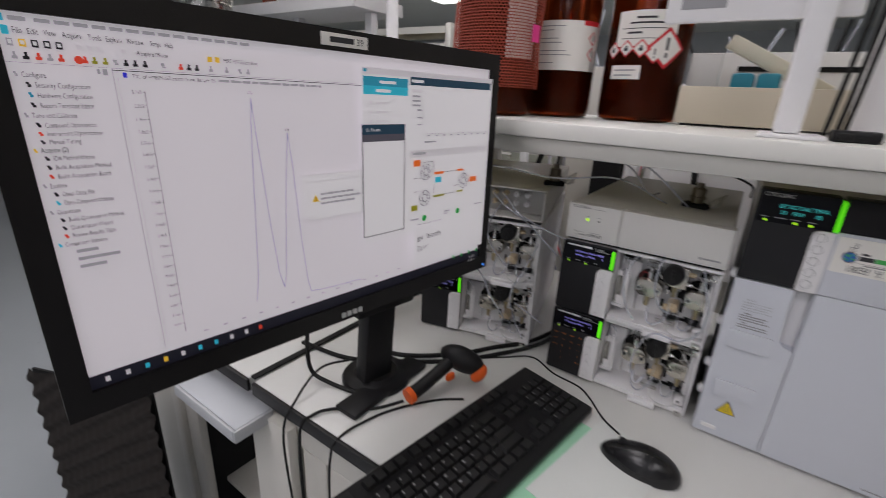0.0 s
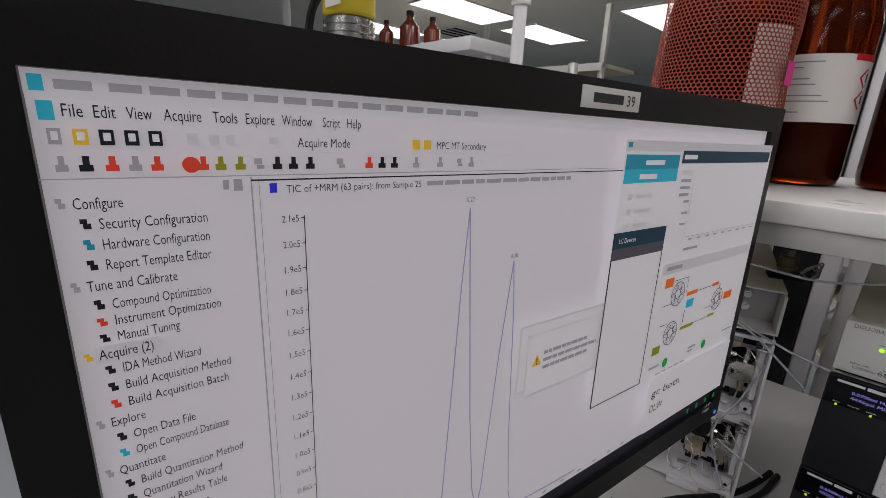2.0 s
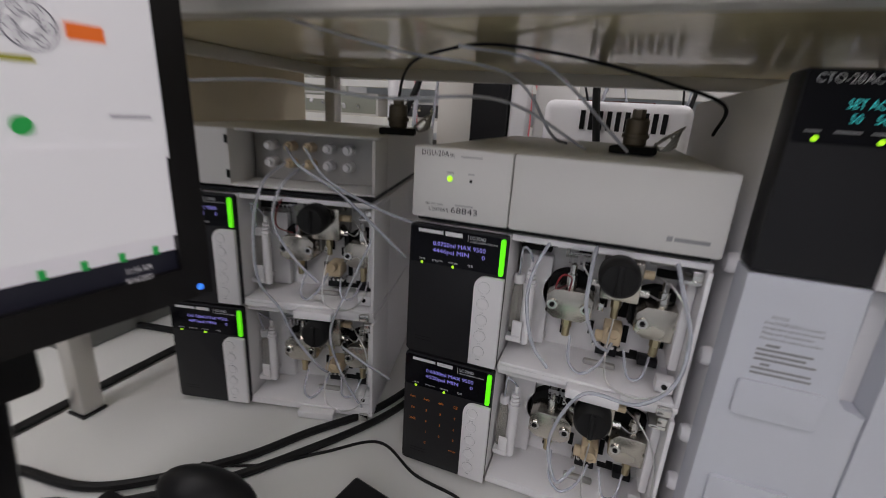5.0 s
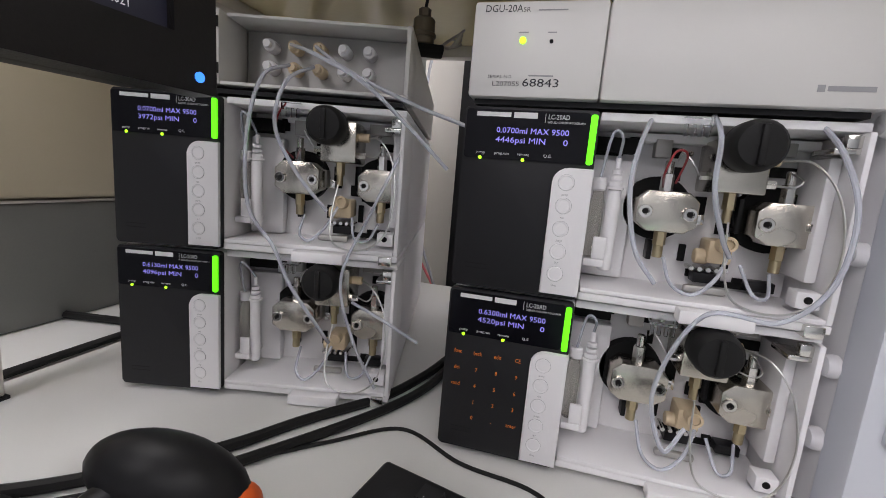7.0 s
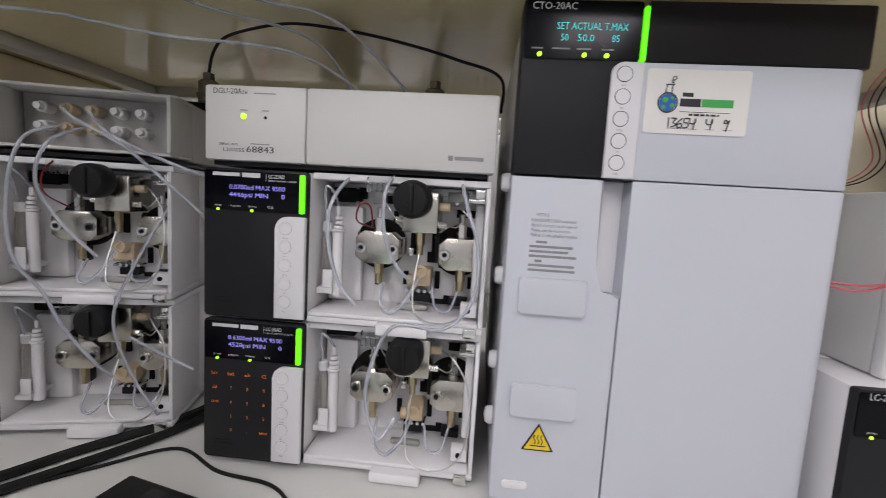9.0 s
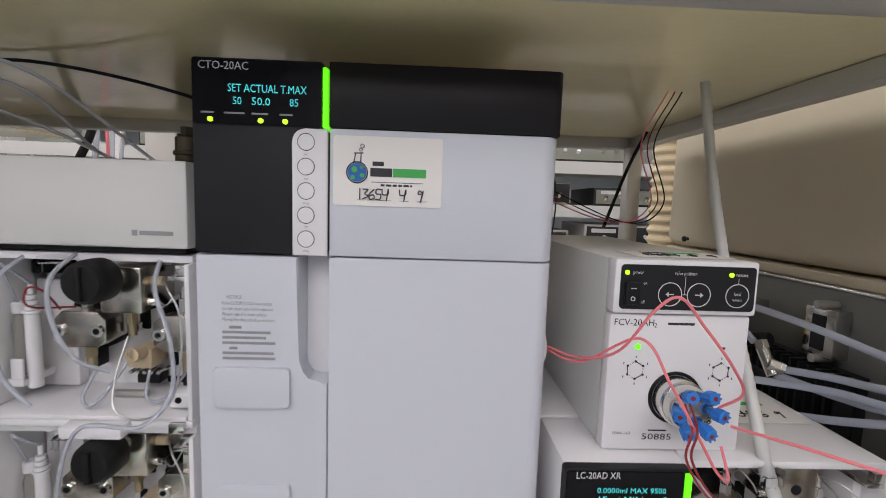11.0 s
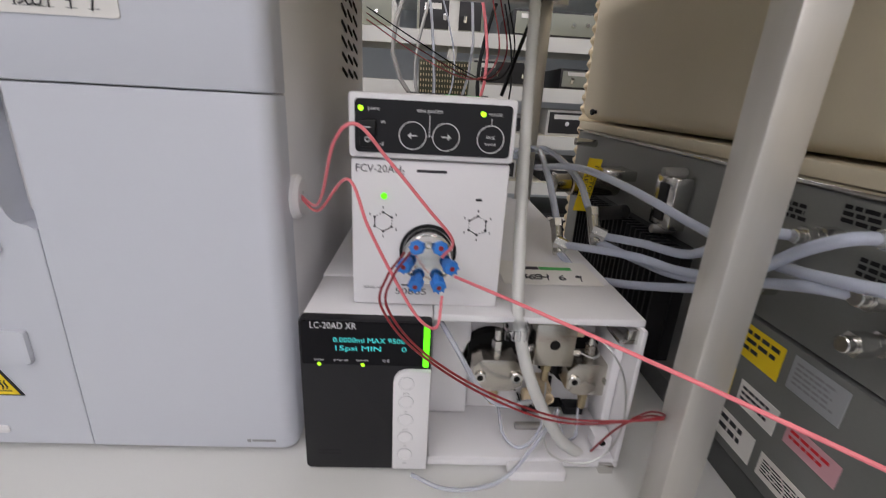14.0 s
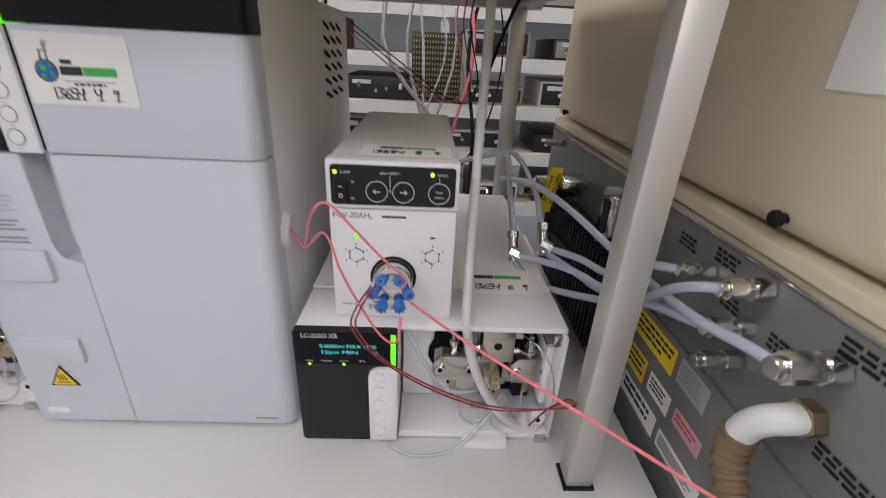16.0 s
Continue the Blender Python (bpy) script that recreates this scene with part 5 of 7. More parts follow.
def scanner():
    t = thing("barcode_scanner", "black hand-held barcode scanner with orange trim on the bench", "barcode scanner", at=(-0.412, 0.490, TOP), turn=77)
    bm = hose(B(), [(0.002, 0, 0.0205), (0.03, 0, 0.027), (0.06, 0, 0.037), (0.085, 0, 0.047), (0.105, 0, 0.054)], 0.0125, 14, 6)
    part("grip", bm, BLACK, t)
    bm = B()
    bmesh.ops.create_uvsphere(bm, u_segments=24, v_segments=14, radius=1.0, matrix=Matrix.LocRotScale((0.118, -0.012, 0.055), Euler((0, radians(14), radians(-62))), (0.045, 0.023, 0.024)))
    part("head", bm, BLACK, t)
    org = mat("orange_rubber", (0.80, 0.12, 0.015), 0.45)
    bm = B()
    bmesh.ops.create_uvsphere(bm, u_segments=20, v_segments=12, radius=1.0, matrix=Matrix.LocRotScale((0.133, -0.043, 0.035), Euler((0, radians(30), radians(-62))), (0.014, 0.018, 0.020)))
    part("nose_ring", bm, org, t, "orange rubber nose")
    bm = hose(B(), [(-0.003, 0, 0.0195), (0.002, 0, 0.0205), (0.007, 0, 0.0215)], 0.0150, 14, 4)
    part("grip_band", bm, org, t, "orange grip band")
    part("trigger", box(B(), 0.075, 0.094, -0.021, -0.011, 0.026, 0.040, 0.004), org, t)


scanner()


# ---------------------------------------------------------------- bottles on the shelf
SHELFTOP = 1.397
HAZARD = mat("hazard_red", (0.62, 0.02, 0.03), 0.5, grain=0.02, big=0.03)
PINK = mat("pink_note", (0.9, 0.06, 0.35), 0.6, grain=0.02, big=0.03)


def on_bottle(bm, r, a0, a1, z0, z1, lift=0.0006, n=14):
    """A patch wrapped round an upright cylinder, angles in degrees."""
    low, high = [], []
    for i in range(n + 1):
        a = radians(a0 + (a1 - a0) * i / n)
        low.append(bm.verts.new(((r + lift) * math.cos(a), (r + lift) * math.sin(a), z0)))
        high.append(bm.verts.new(((r + lift) * math.cos(a), (r + lift) * math.sin(a), z1)))
    for i in range(n):
        bm.faces.new((low[i], low[i + 1], high[i + 1], high[i]))
    return bm


def diamond(bm, r, a, z, s, lift):
    n = 6
    cols = []
    for i in range(-n, n + 1):
        f = i / n
        ang = radians(a) + f * s / r
        hh = s * (1 - abs(f))
        p = Vector(((r + lift) * math.cos(ang), (r + lift) * math.sin(ang), z))
        cols.append((bm.verts.new(p + Vector((0, 0, -hh))), bm.verts.new(p + Vector((0, 0, hh + 1e-5)))))
    for (a0, a1), (b0, b1) in zip(cols, cols[1:]):
        bm.faces.new((a0, b0, b1, a1))


def amber_bottle(label, x, y, r, hgt, face, fill=0.55, sleeve=False, kind_="plain"):
    t = thing("solvent_bottle", label, "bottle", "solvent bottles", at=(x, y, SHELFTOP))
    sh = hgt * 0.66
    prof = [(0, 0.004), (r * 0.8, 0.0), (r * 0.96, 0.004), (r, 0.016), (r, sh), (r * 0.93, sh + 0.03), (r * 0.6, sh + 0.07), (0.019, sh + 0.09), (0.018, hgt - 0.02), (0.0, hgt - 0.02)]
    part("glass", spin(B(), prof, 48), AMBER, t, "amber glass body")
    part("solvent", spin(B(), [(0, 0.010), (r * 0.90, 0.010), (r * 0.955, 0.02), (r * 0.955, hgt * fill), (0, hgt * fill)], 40), AMBERLIQ, t, "dark solvent")
    part("cap", rod(B(), (0, 0, hgt - 0.02), (0, 0, hgt + 0.012), 0.021, 20, 0.002), BLACK, t)
    if kind_ == "hazard":
        lab = part("label", on_bottle(B(), r, face - 41, face + 42, 0.136, 0.197), PAPER, t, "white hazard label with red diamonds")
        signs = ((-43, 0.130, 0.0155), (-22, 0.132, 0.0155), (-2, 0.132, 0.0165), (31, 0.133, 0.036), (16, 0.123, 0.0175))
        for n, (a, z, sz) in enumerate(signs):
            bm = B()
            diamond(bm, r, face + a, z, sz, 0.0012 + 0.0006 * (n > 2))
            rim = part("hazard_border", bm, HAZARD, lab)
            bm = B()
            diamond(bm, r, face + a, z, sz * 0.80, 0.0015 + 0.0006 * (n > 2))
            part("hazard_field", bm, PAPER, lab)
            bm = B()
            if n > 2:
                on_bottle(bm, r, face + a - 30 * sz / r * 0.13, face + a + 30 * sz / r * 0.13, z - sz * 0.1, z + sz * 0.5, 0.0027, 3)
                on_bottle(bm, r, face + a - 30 * sz / r * 0.11, face + a + 30 * sz / r * 0.11, z - sz * 0.45, z - sz * 0.22, 0.0027, 3)
            else:
                on_bottle(bm, r, face + a - 3, face + a + 2.5, z - 0.004, z + 0.001, 0.0023, 4)
                on_bottle(bm, r, face + a - 1.2, face + a + 1.8, z + 0.001, z + 0.005, 0.0023, 3)
            part("hazard_symbol", bm, INK, lab)
        bm = B()
        for k, (a, w, h) in enumerate(((-14, 26, 0.0035), (-22, 46, 0.0030), (-32, 60, 0.0014), (-24, 20, 0.0035), (-32, 50, 0.0012))):
            on_bottle(bm, r, face + a, face + a + w, 0.183 - 0.0085 * k, 0.183 + h - 0.0085 * k, 0.0011, 8)
        part("print", bm, INK, lab)
        low = part("small_label", on_bottle(B(), r, face - 42, face + 2, 0.078, 0.103), PAPER, t, "small white date label")
        bm = B()
        for k in range(2):
            on_bottle(bm, r, face - 36, face - 5 - 4 * k, 0.093 - 0.009 * k, 0.0955 - 0.009 * k, 0.0011, 8)
        part("print", bm, GREYINK, low)
    elif sleeve:
        lab = part("label", on_bottle(B(), r, face + 26, face + 74, 0.102, 0.203), PAPER, t, "white label under the mesh")
    else:
        lab = part("label", on_bottle(B(), r, face - 58, face + 76, 0.091, 0.182), PAPER, t, "white supplier label")
        bm = B()
        for k, w in enumerate((40, 22, 0, 30, 36, 0, 44, 52, 0, 26)):
            if w:
                on_bottle(bm, r, face - 34, face - 34 + w, 0.171 - 0.0075 * k, 0.1726 - 0.0075 * k, 0.0011, 8)
        part("print", bm, GREYINK, lab)
        part("red_band", on_bottle(B(), r, face + 36, face + 70, 0.174, 0.1825, 0.001, 6), HAZARD, lab)
        bm = B()
        for z in (0.152, 0.123):
            diamond(bm, r, face + 58, z, 0.0135, 0.0012)
        part("hazard_border", bm, HAZARD, lab)
        bm = B()
        for z in (0.152, 0.123):
            diamond(bm, r, face + 58, z, 0.0108, 0.0017)
        part("hazard_field", bm, PAPER, lab)
        bm = B()
        for z in (0.152, 0.123):
            on_bottle(bm, r, face + 56.5, face + 59.5, z - 0.005, z + 0.006, 0.0021, 3)
        part("hazard_symbol", bm, INK, lab)
    if sleeve:
        net_r, z0, z1 = r + 0.007, 0.052, sh + 0.02
        cells, rows_ = 84, 40
        bm = B()

        def place(i, k, r_):
            a = 2 * math.pi * i / (2 * cells)
            f = k / (2 * rows_)
            rr = (net_r + r_) * (1 + 0.02 * math.sin(3 * a + k * 0.1) - 0.12 * max(0.0, f - 0.75))
            return bm.verts.new((rr * math.cos(a), rr * math.sin(a), z0 + (z1 - z0) * f))

        for k in range(0, 2 * rows_ - 1, 2):
            for i in range(k // 2 % 2, 2 * cells, 2):
                hexa = ((0, -1.35), (1, -0.62), (1, 0.62), (0, 1.35), (-1, 0.62), (-1, -0.62))
                outer = [place(i + a, k + 1 + b, 0.0006) for a, b in hexa]
                inner = [place(i + 0.70 * a, k + 1 + 0.70 * b, 0.0) for a, b in hexa]
                for n in range(6):
                    bm.faces.new((outer[n], outer[(n + 1) % 6], inner[(n + 1) % 6], inner[n]))
        part("mesh_sleeve", bm, mat("sleeve_red", (0.36, 0.055, 0.028), 0.5), t, "red-brown plastic mesh sleeve")
        bm = on_bottle(B(), net_r + 0.003, face + 60, face + 77, 0.132, 0.161, 0.0, 4)
        part("sticky_note", bm, PINK, t, "bright pink sticky note")
    return t


amber_bottle("brown glass solvent bottle in a red-brown mesh sleeve", -0.472, 0.815, 0.077, 0.35, 285, 0.6, True)
amber_bottle("brown glass solvent bottle with a white supplier label", -0.392, 0.960, 0.070, 0.345, 286, 0.52)
amber_bottle("brown glass solvent bottle with red hazard diamonds", -0.232, 1.002, 0.077, 0.35, 276.5, 0.5, kind_="hazard")


# ---------------------------------------------------------------- other things on the shelf
def autosampler():
    t = thing("sampler_tray", "cream open instrument box with teal racks on the shelf", "instrument", at=(0, 0, SHELFTOP))
    cp = mat("cream_plastic", (0.58, 0.52, 0.41), 0.45)
    for n, b in (("front", (-0.150, 0.200, 0.95, 0.956, 0.004, 0.070)), ("rear", (-0.150, 0.200, 1.194, 1.20, 0.004, 0.070)), ("side", (-0.150, -0.144, 0.9562, 1.1938, 0.004, 0.070)), ("side", (0.194, 0.200, 0.9562, 1.1938, 0.004, 0.070))):
        part(n, box(B(), *b, 0.002), cp, t)
    part("floor_plate", box(B(), -0.1435, 0.1935, 0.9565, 1.1935, 0.004, 0.012), cp, t)
    for x in (-0.14, 0.17):
        part("foot", box(B(), x, x + 0.02, 0.96, 0.98, 0.0, 0.0038), BLACK, t)
    tl = mat("teal_plastic", (0.02, 0.24, 0.33), 0.4)
    for x in (-0.075, -0.035):
        part("sample_rack", box(B(), x, x + 0.036, 0.99, 1.06, 0.0125, 0.096, 0.006), tl, t, "teal sample rack")
    part("back_cover", box(B(), -0.150, 0.2, 1.2005, 1.215, 0.004, 0.15, 0.003), CREAM, t)
    part("lid", box(B(), -0.149, -0.095, 1.0, 1.012, 0.0125, 0.13, 0.002), CREAM, t)
    bm = box(B(), -0.10, 0.10, -0.006, 0.006, -0.014, 0.014, 0.002)
    bm.transform(pose(-0.01, 1.10, 0.115, 0, 28, 0))
    part("arm", bm, mat("cream_arm", (0.62, 0.58, 0.46), 0.45), t)
    part("dark_slot", box(B(), -0.08, 0.15, 1.198, 1.2003, 0.112, 0.122), HOLE, t)
    return t


autosampler()


def white_stand():
    t = thing("bracket_stand", "white enamelled bracket stand with a wide foot on the shelf", "stand", at=(0, 0, SHELFTOP))
    part("upright", box(B(), 0.003, 0.033, 0.715, 0.745, 0.006, 0.42, 0.004), WHITE, t)
    part("foot", box(B(), -0.012, 0.060, 0.70, 0.80, 0.0, 0.0058, 0.002), WHITE, t)
    hp = part("head_panel", box(B(), -0.16, 0.06, 0.7455, 0.757, 0.145, 0.30, 0.004), WHITE, t, "white head panel")
    bm = quad(B(), -0.14, -0.085, 0.745, 0.162, 0.178)
    part("panel_print", bm, GREYINK, hp)
    return t


white_stand()
cyl_box = thing("white_canister", "white cylindrical canister with black cables behind it", "canister", at=(0.150, 0.86, SHELFTOP))
part("shell", spin(B(), [(0, 0), (0.058, 0), (0.06, 0.003), (0.06, 0.22), (0.055, 0.226), (0, 0.226)], 36), CASE, cyl_box)
part("top_plate", rod(B(), (0, 0, 0.2265), (0, 0, 0.232), 0.03, 20, 0.001), GREYMETAL, cyl_box)
for k, dx in enumerate((0.0, 0.012, 0.02)):
    cable("power_cable", [(0.062 + dx, 0.78, SHELFTOP + 0.004), (0.068 + dx, 0.79, SHELFTOP + 0.08), (0.075 + dx, 0.80 + 0.01 * k, SHELFTOP + 0.2), (0.08, 0.83, SHELFTOP + 0.33)], 0.003, RUBBER, "black power cable beside the canister")
clutter = thing("adapter_block", "black power adapter among cables on the shelf", "adapter", at=(0.085, 0.75, SHELFTOP))
part("body", box(B(), -0.02, 0.03, -0.02, 0.015, 0, 0.014, 0.003), BLACK, clutter)
part("plug", box(B(), -0.014, 0.0, -0.028, -0.0205, 0.002, 0.011, 0.001), RUBBER, clutter)


# ---------------------------------------------------------------- tubing, cables, small parts on the stacks
def junction(x, y, z, turn):
    t = thing("cable_gland", "dark metal cable gland with wires on the degasser", "cable gland", "cable glands", at=(x, y, z), turn=turn)
    part("base", box(B(), -0.022, 0.022, -0.014, 0.014, 0, 0.008, 0.002), HOLE, t)
    part("body", rod(B(), (0, 0, 0.008), (0, 0, 0.036), 0.0115, 12, 0.002), BRONZE, t)
    part("nut", rod(B(), (0, 0, 0.036), (0, 0, 0.045), 0.0065, 6), BRONZE, t)
    part("collar", rod(B(), (0, 0, 0.016), (0, 0, 0.021), 0.0135, 12, 0.001), BRONZE, t)
    for k in range(4):
        bm = hose(B(), [(0.018, 0, 0.008), (0.03 + 0.004 * k, 0.008, 0.02 + 0.003 * k), (0.04, -0.006, 0.012 + 0.004 * k), (0.028, -0.010, 0.006), (0.02, 0.004, 0.012)], 0.0012, 6, 6)
        part("wire_loop", bm, GREYMETAL, t)


junction(-0.349, 0.900, TOP + 0.356, 20)
junction(-0.074, 0.900, TOP + 0.356, -10)
cable("sensor_cable", [(-0.349, 0.900, 1.30), (-0.343, 0.90, 1.326), (-0.327, 0.90, 1.344), (-0.285, 0.90, 1.356), (-0.242, 0.90, 1.361), (-0.18, 0.90, 1.355), (-0.11, 0.90, 1.342), (-0.05, 0.90, 1.326), (0.0, 0.90, 1.308), (0.005, 0.95, 1.28)], 0.0018, RUBBER, "thin black cable arching between the glands")
for pts in ([(-0.45, 0.66, 1.385), (-0.40, 0.72, 1.362), (-0.30, 0.80, 1.34), (-0.20, 0.85, 1.325), (-0.16, 0.90, 1.27), (-0.15, 0.98, 1.258)],
            [(-0.50, 0.72, 1.30), (-0.40, 0.74, 1.305), (-0.30, 0.76, 1.295), (-0.20, 0.82, 1.30), (-0.12, 0.88, 1.258)],
            [(-0.24, 0.80, 1.345), (-0.16, 0.82, 1.33), (-0.08, 0.86, 1.26)]):
    cable("solvent_line", pts, 0.0016, TUBE, "milky solvent line hanging under the shelf", "tubing", group="solvent lines")


def from_a(p):
    return tuple(pose(AX, AY, TOP, 0, 0, ATURN) @ Vector(p))


for pts in ([(0.145, 0.03, 0.320), (0.137, -0.012, 0.300), (0.128, -0.020, 0.25), (0.130, -0.020, 0.19), (0.150, -0.014, 0.155), (0.165, -0.012, 0.12), (0.19, -0.006, 0.08), (0.196, 0.012, 0.058)],
            [(0.168, 0.03, 0.320), (0.158, -0.012, 0.298), (0.152, -0.020, 0.26), (0.17, -0.016, 0.222), (0.195, -0.008, 0.19)],
            [(0.145, 0.03, 0.338), (0.18, -0.01, 0.322), (0.225, -0.02, 0.300), (0.262, -0.022, 0.270), (0.30, -0.02, 0.235)],
            [(0.168, 0.03, 0.338), (0.21, -0.01, 0.31), (0.27, -0.02, 0.285), (0.32, -0.02, 0.27)]):
    cable("solvent_line", [from_a(p) for p in pts], 0.0017, TUBE, "milky solvent line from the open degasser", "tubing", group="solvent lines")
for pts in ([(0.258, 0.01, 0.25), (0.235, -0.014, 0.19), (0.212, -0.014, 0.13), (0.225, -0.010, 0.07), (0.246, 0.0, 0.02)], [(0.22, 0.0, 0.105), (0.25, -0.012, 0.095), (0.285, -0.012, 0.075)]):
    cable("solvent_line", [from_a(p) for p in pts], 0.0015, TUBE, "thin milky line across the pumps", "tubing", group="solvent lines")


def from_b(p):
    return (p[0] - 0.264, p[1] + FRONT, p[2] + TOP)


for pts in ([(0.136, 0.02, 0.290), (0.124, -0.012, 0.262), (0.121, -0.016, 0.23), (0.130, -0.014, 0.19), (0.146, -0.012, 0.168)],
            [(0.172, 0.02, 0.290), (0.170, -0.016, 0.268), (0.171, -0.018, 0.235), (0.182, -0.012, 0.205), (0.194, 0.004, 0.19)],
            [(0.232, 0.02, 0.290), (0.240, -0.010, 0.262), (0.252, -0.014, 0.225), (0.250, -0.010, 0.18), (0.225, -0.010, 0.152), (0.180, -0.012, 0.150), (0.158, -0.008, 0.09), (0.170, -0.010, 0.045), (0.185, 0.0, 0.06)]):
    cable("solvent_line", [from_b(p) for p in pts], 0.0017, TUBE, "milky solvent line down to the pump heads", "tubing", group="solvent lines")
cable("red_tag_loop", [from_b(p) for p in [(0.150, 0.03, 0.235), (0.143, -0.004, 0.243), (0.147, -0.010, 0.258), (0.155, -0.006, 0.256), (0.154, 0.01, 0.238)]], 0.0008, DARKRED, "small loop of red tubing", "tubing")
cable("red_tag_loop", [from_a(p) for p in [(0.150, 0.03, 0.235), (0.146, 0.0, 0.25), (0.148, -0.004, 0.27), (0.152, 0.01, 0.285)]], 0.0008, DARKRED, "short piece of red tubing", "tubing")

# valve unit lines
R1 = 0.0010
cable("red_line", [(0.277, 0.786, 1.116), (0.296, 0.75, 1.118), (0.310, 0.715, 1.135), (0.322, 0.695, 1.168), (0.335, 0.690, 1.178), (0.352, 0.690, 1.160), (0.374, 0.692, 1.134), (0.390, 0.702, 1.112), (0.385, 0.716, 1.096)], R1, RED, "red tubing looping to the valve", "tubing", group="red lines")
cable("red_line", [(0.277, 0.786, 1.114), (0.298, 0.752, 1.114), (0.325, 0.716, 1.144), (0.340, 0.700, 1.118), (0.358, 0.694, 1.085), (0.372, 0.694, 1.062), (0.383, 0.698, 1.055), (0.386, 0.712, 1.070)], R1, RED, "red tubing looping to the valve", "tubing", group="red lines")
cable("red_line", [(0.394, 0.715, 1.083), (0.420, 0.675, 1.088), (0.447, 0.643, 1.089), (0.495, 0.597, 1.086), (0.545, 0.553, 1.080), (0.60, 0.503, 1.074), (0.66, 0.45, 1.07)], R1 + 0.0001, RED, "taut red tubing towards the dark instrument", "tubing", group="red lines")
for dx in (0.0, 0.0035):
    cable("dark_red_line", [(0.364 - dx, 0.716, 1.098), (0.355 - dx, 0.692, 1.091), (0.352 - dx, 0.69, 1.072), (0.374 - dx, 0.69, 1.042), (0.419, 0.69, 1.012 - dx), (0.475, 0.69, 0.992 - dx), (0.539, 0.69, 0.993 + dx / 2), (0.546, 0.715, 0.975 + dx), (0.534, 0.730, 0.950), (0.523, 0.744, 0.912)], 0.0008, DARKRED, "dark red tubing hanging before the pump", "tubing", group="red lines")
ribs = (1.0, 0.9)
cable("drain_hose", [(0.462, 0.892, 1.366), (0.458, 0.86, 1.27), (0.452, 0.815, 1.17), (0.447, 0.765, 1.08), (0.448, 0.742, 1.030), (0.462, 0.732, 0.985), (0.49, 0.735, 0.935), (0.516, 0.745, 0.907)], 0.0050, DRAIN, "milky corrugated drain hose hanging from the shelf", "hose", ribs=ribs, n=26, seg=12)
cable("drain_line", [(0.37, 0.725, 0.9035), (0.40, 0.712, 0.903), (0.44, 0.718, 0.905), (0.47, 0.735, 0.925), (0.49, 0.745, 0.955)], 0.0016, TUBE, "thin clear line lying before the pump", "tubing")
cable("inlet_line", [(0.386, 0.76, 1.030), (0.402, 0.738, 1.012), (0.42, 0.735, 0.982), (0.44, 0.74, 0.962), (0.468, 0.75, 0.958)], 0.0022, TUBE, "pale inlet line of the open pump", "tubing")
for dx, m in ((0.0, DARKRED), (0.008, RUBBER), (-0.008, RED)):
    cable("hanging_wire", [(0.452 + dx, 0.93, 1.366), (0.44 + dx, 0.96, 1.31), (0.452 + dx, 0.95, 1.24), (0.43 + dx, 1.0, 1.215), (0.36, 1.08, 1.25 + dx), (0.28, 1.15, 1.30 + dx)], 0.0008, m, "thin wire hanging under the shelf", "cable")
cable("diagonal_conduit", [(0.545, 1.18, 1.366), (0.52, 1.19, 1.30), (0.49, 1.2, 1.20)], 0.003, RUBBER, "dark diagonal cable at the rear post", "cable")

# cables on the bench
cable("bench_cable", [(-0.30, 0.93, 0.906), (-0.312, 0.88, 0.905), (-0.336, 0.816, 0.905), (-0.383, 0.751, 0.905), (-0.43, 0.68, 0.905), (-0.52, 0.60, 0.905), (-0.62, 0.58, 0.905)], 0.0048, RUBBER, "thick black cable on the bench")
cable("bench_cable", [(-0.290, 0.93, 0.906), (-0.300, 0.86, 0.905), (-0.325, 0.795, 0.905), (-0.375, 0.715, 0.905), (-0.425, 0.65, 0.905), (-0.50, 0.585, 0.905), (-0.60, 0.52, 0.905), (-0.72, 0.50, 0.905)], 0.0045, RUBBER, "thick black cable on the bench")
cable("mouse_cable", [(-0.46, 0.665, 0.902), (-0.40, 0.69, 0.902), (-0.351, 0.733, 0.902), (-0.30, 0.775, 0.902), (-0.24, 0.748, 0.902), (-0.185, 0.738, 0.902), (-0.155, 0.715, 0.902), (-0.12, 0.675, 0.903), (-0.085, 0.645, 0.909)], 0.0017, RUBBER, "thin black mouse cable on the bench")
cable("keyboard_cable", [(-0.340, 0.56, 0.906), (-0.38, 0.53, 0.9025), (-0.42, 0.47, 0.9025), (-0.44, 0.42, 0.9025), (-0.45, 0.36, 0.900), (-0.452, 0.340, 0.86), (-0.452, 0.335, 0.7)], 0.0022, RUBBER, "black keyboard cable over the bench edge")
cable("scanner_cable", [(-0.414, 0.478, 0.916), (-0.45, 0.44, 0.906), (-0.50, 0.40, 0.906), (-0.52, 0.365, 0.905), (-0.525, 0.34, 0.88), (-0.52, 0.335, 0.72), (-0.50, 0.33, 0.5)], 0.0028, RUBBER, "black scanner cable over the bench edge")
cable("monitor_cable", [(-0.60, 0.425, 1.02), (-0.612, 0.43, 0.96), (-0.60, 0.43, 0.92), (-0.56, 0.44, 0.907), (-0.50, 0.45, 0.907)], 0.004, RUBBER, "black monitor cable by the stand")
cable("hanging_cable", [(-0.56, 0.50, 0.93), (-0.575, 0.43, 0.94), (-0.57, 0.37, 0.91), (-0.565, 0.335, 0.86), (-0.545, 0.33, 0.70)], 0.0022, RUBBER, "thin black cable over the bench edge")
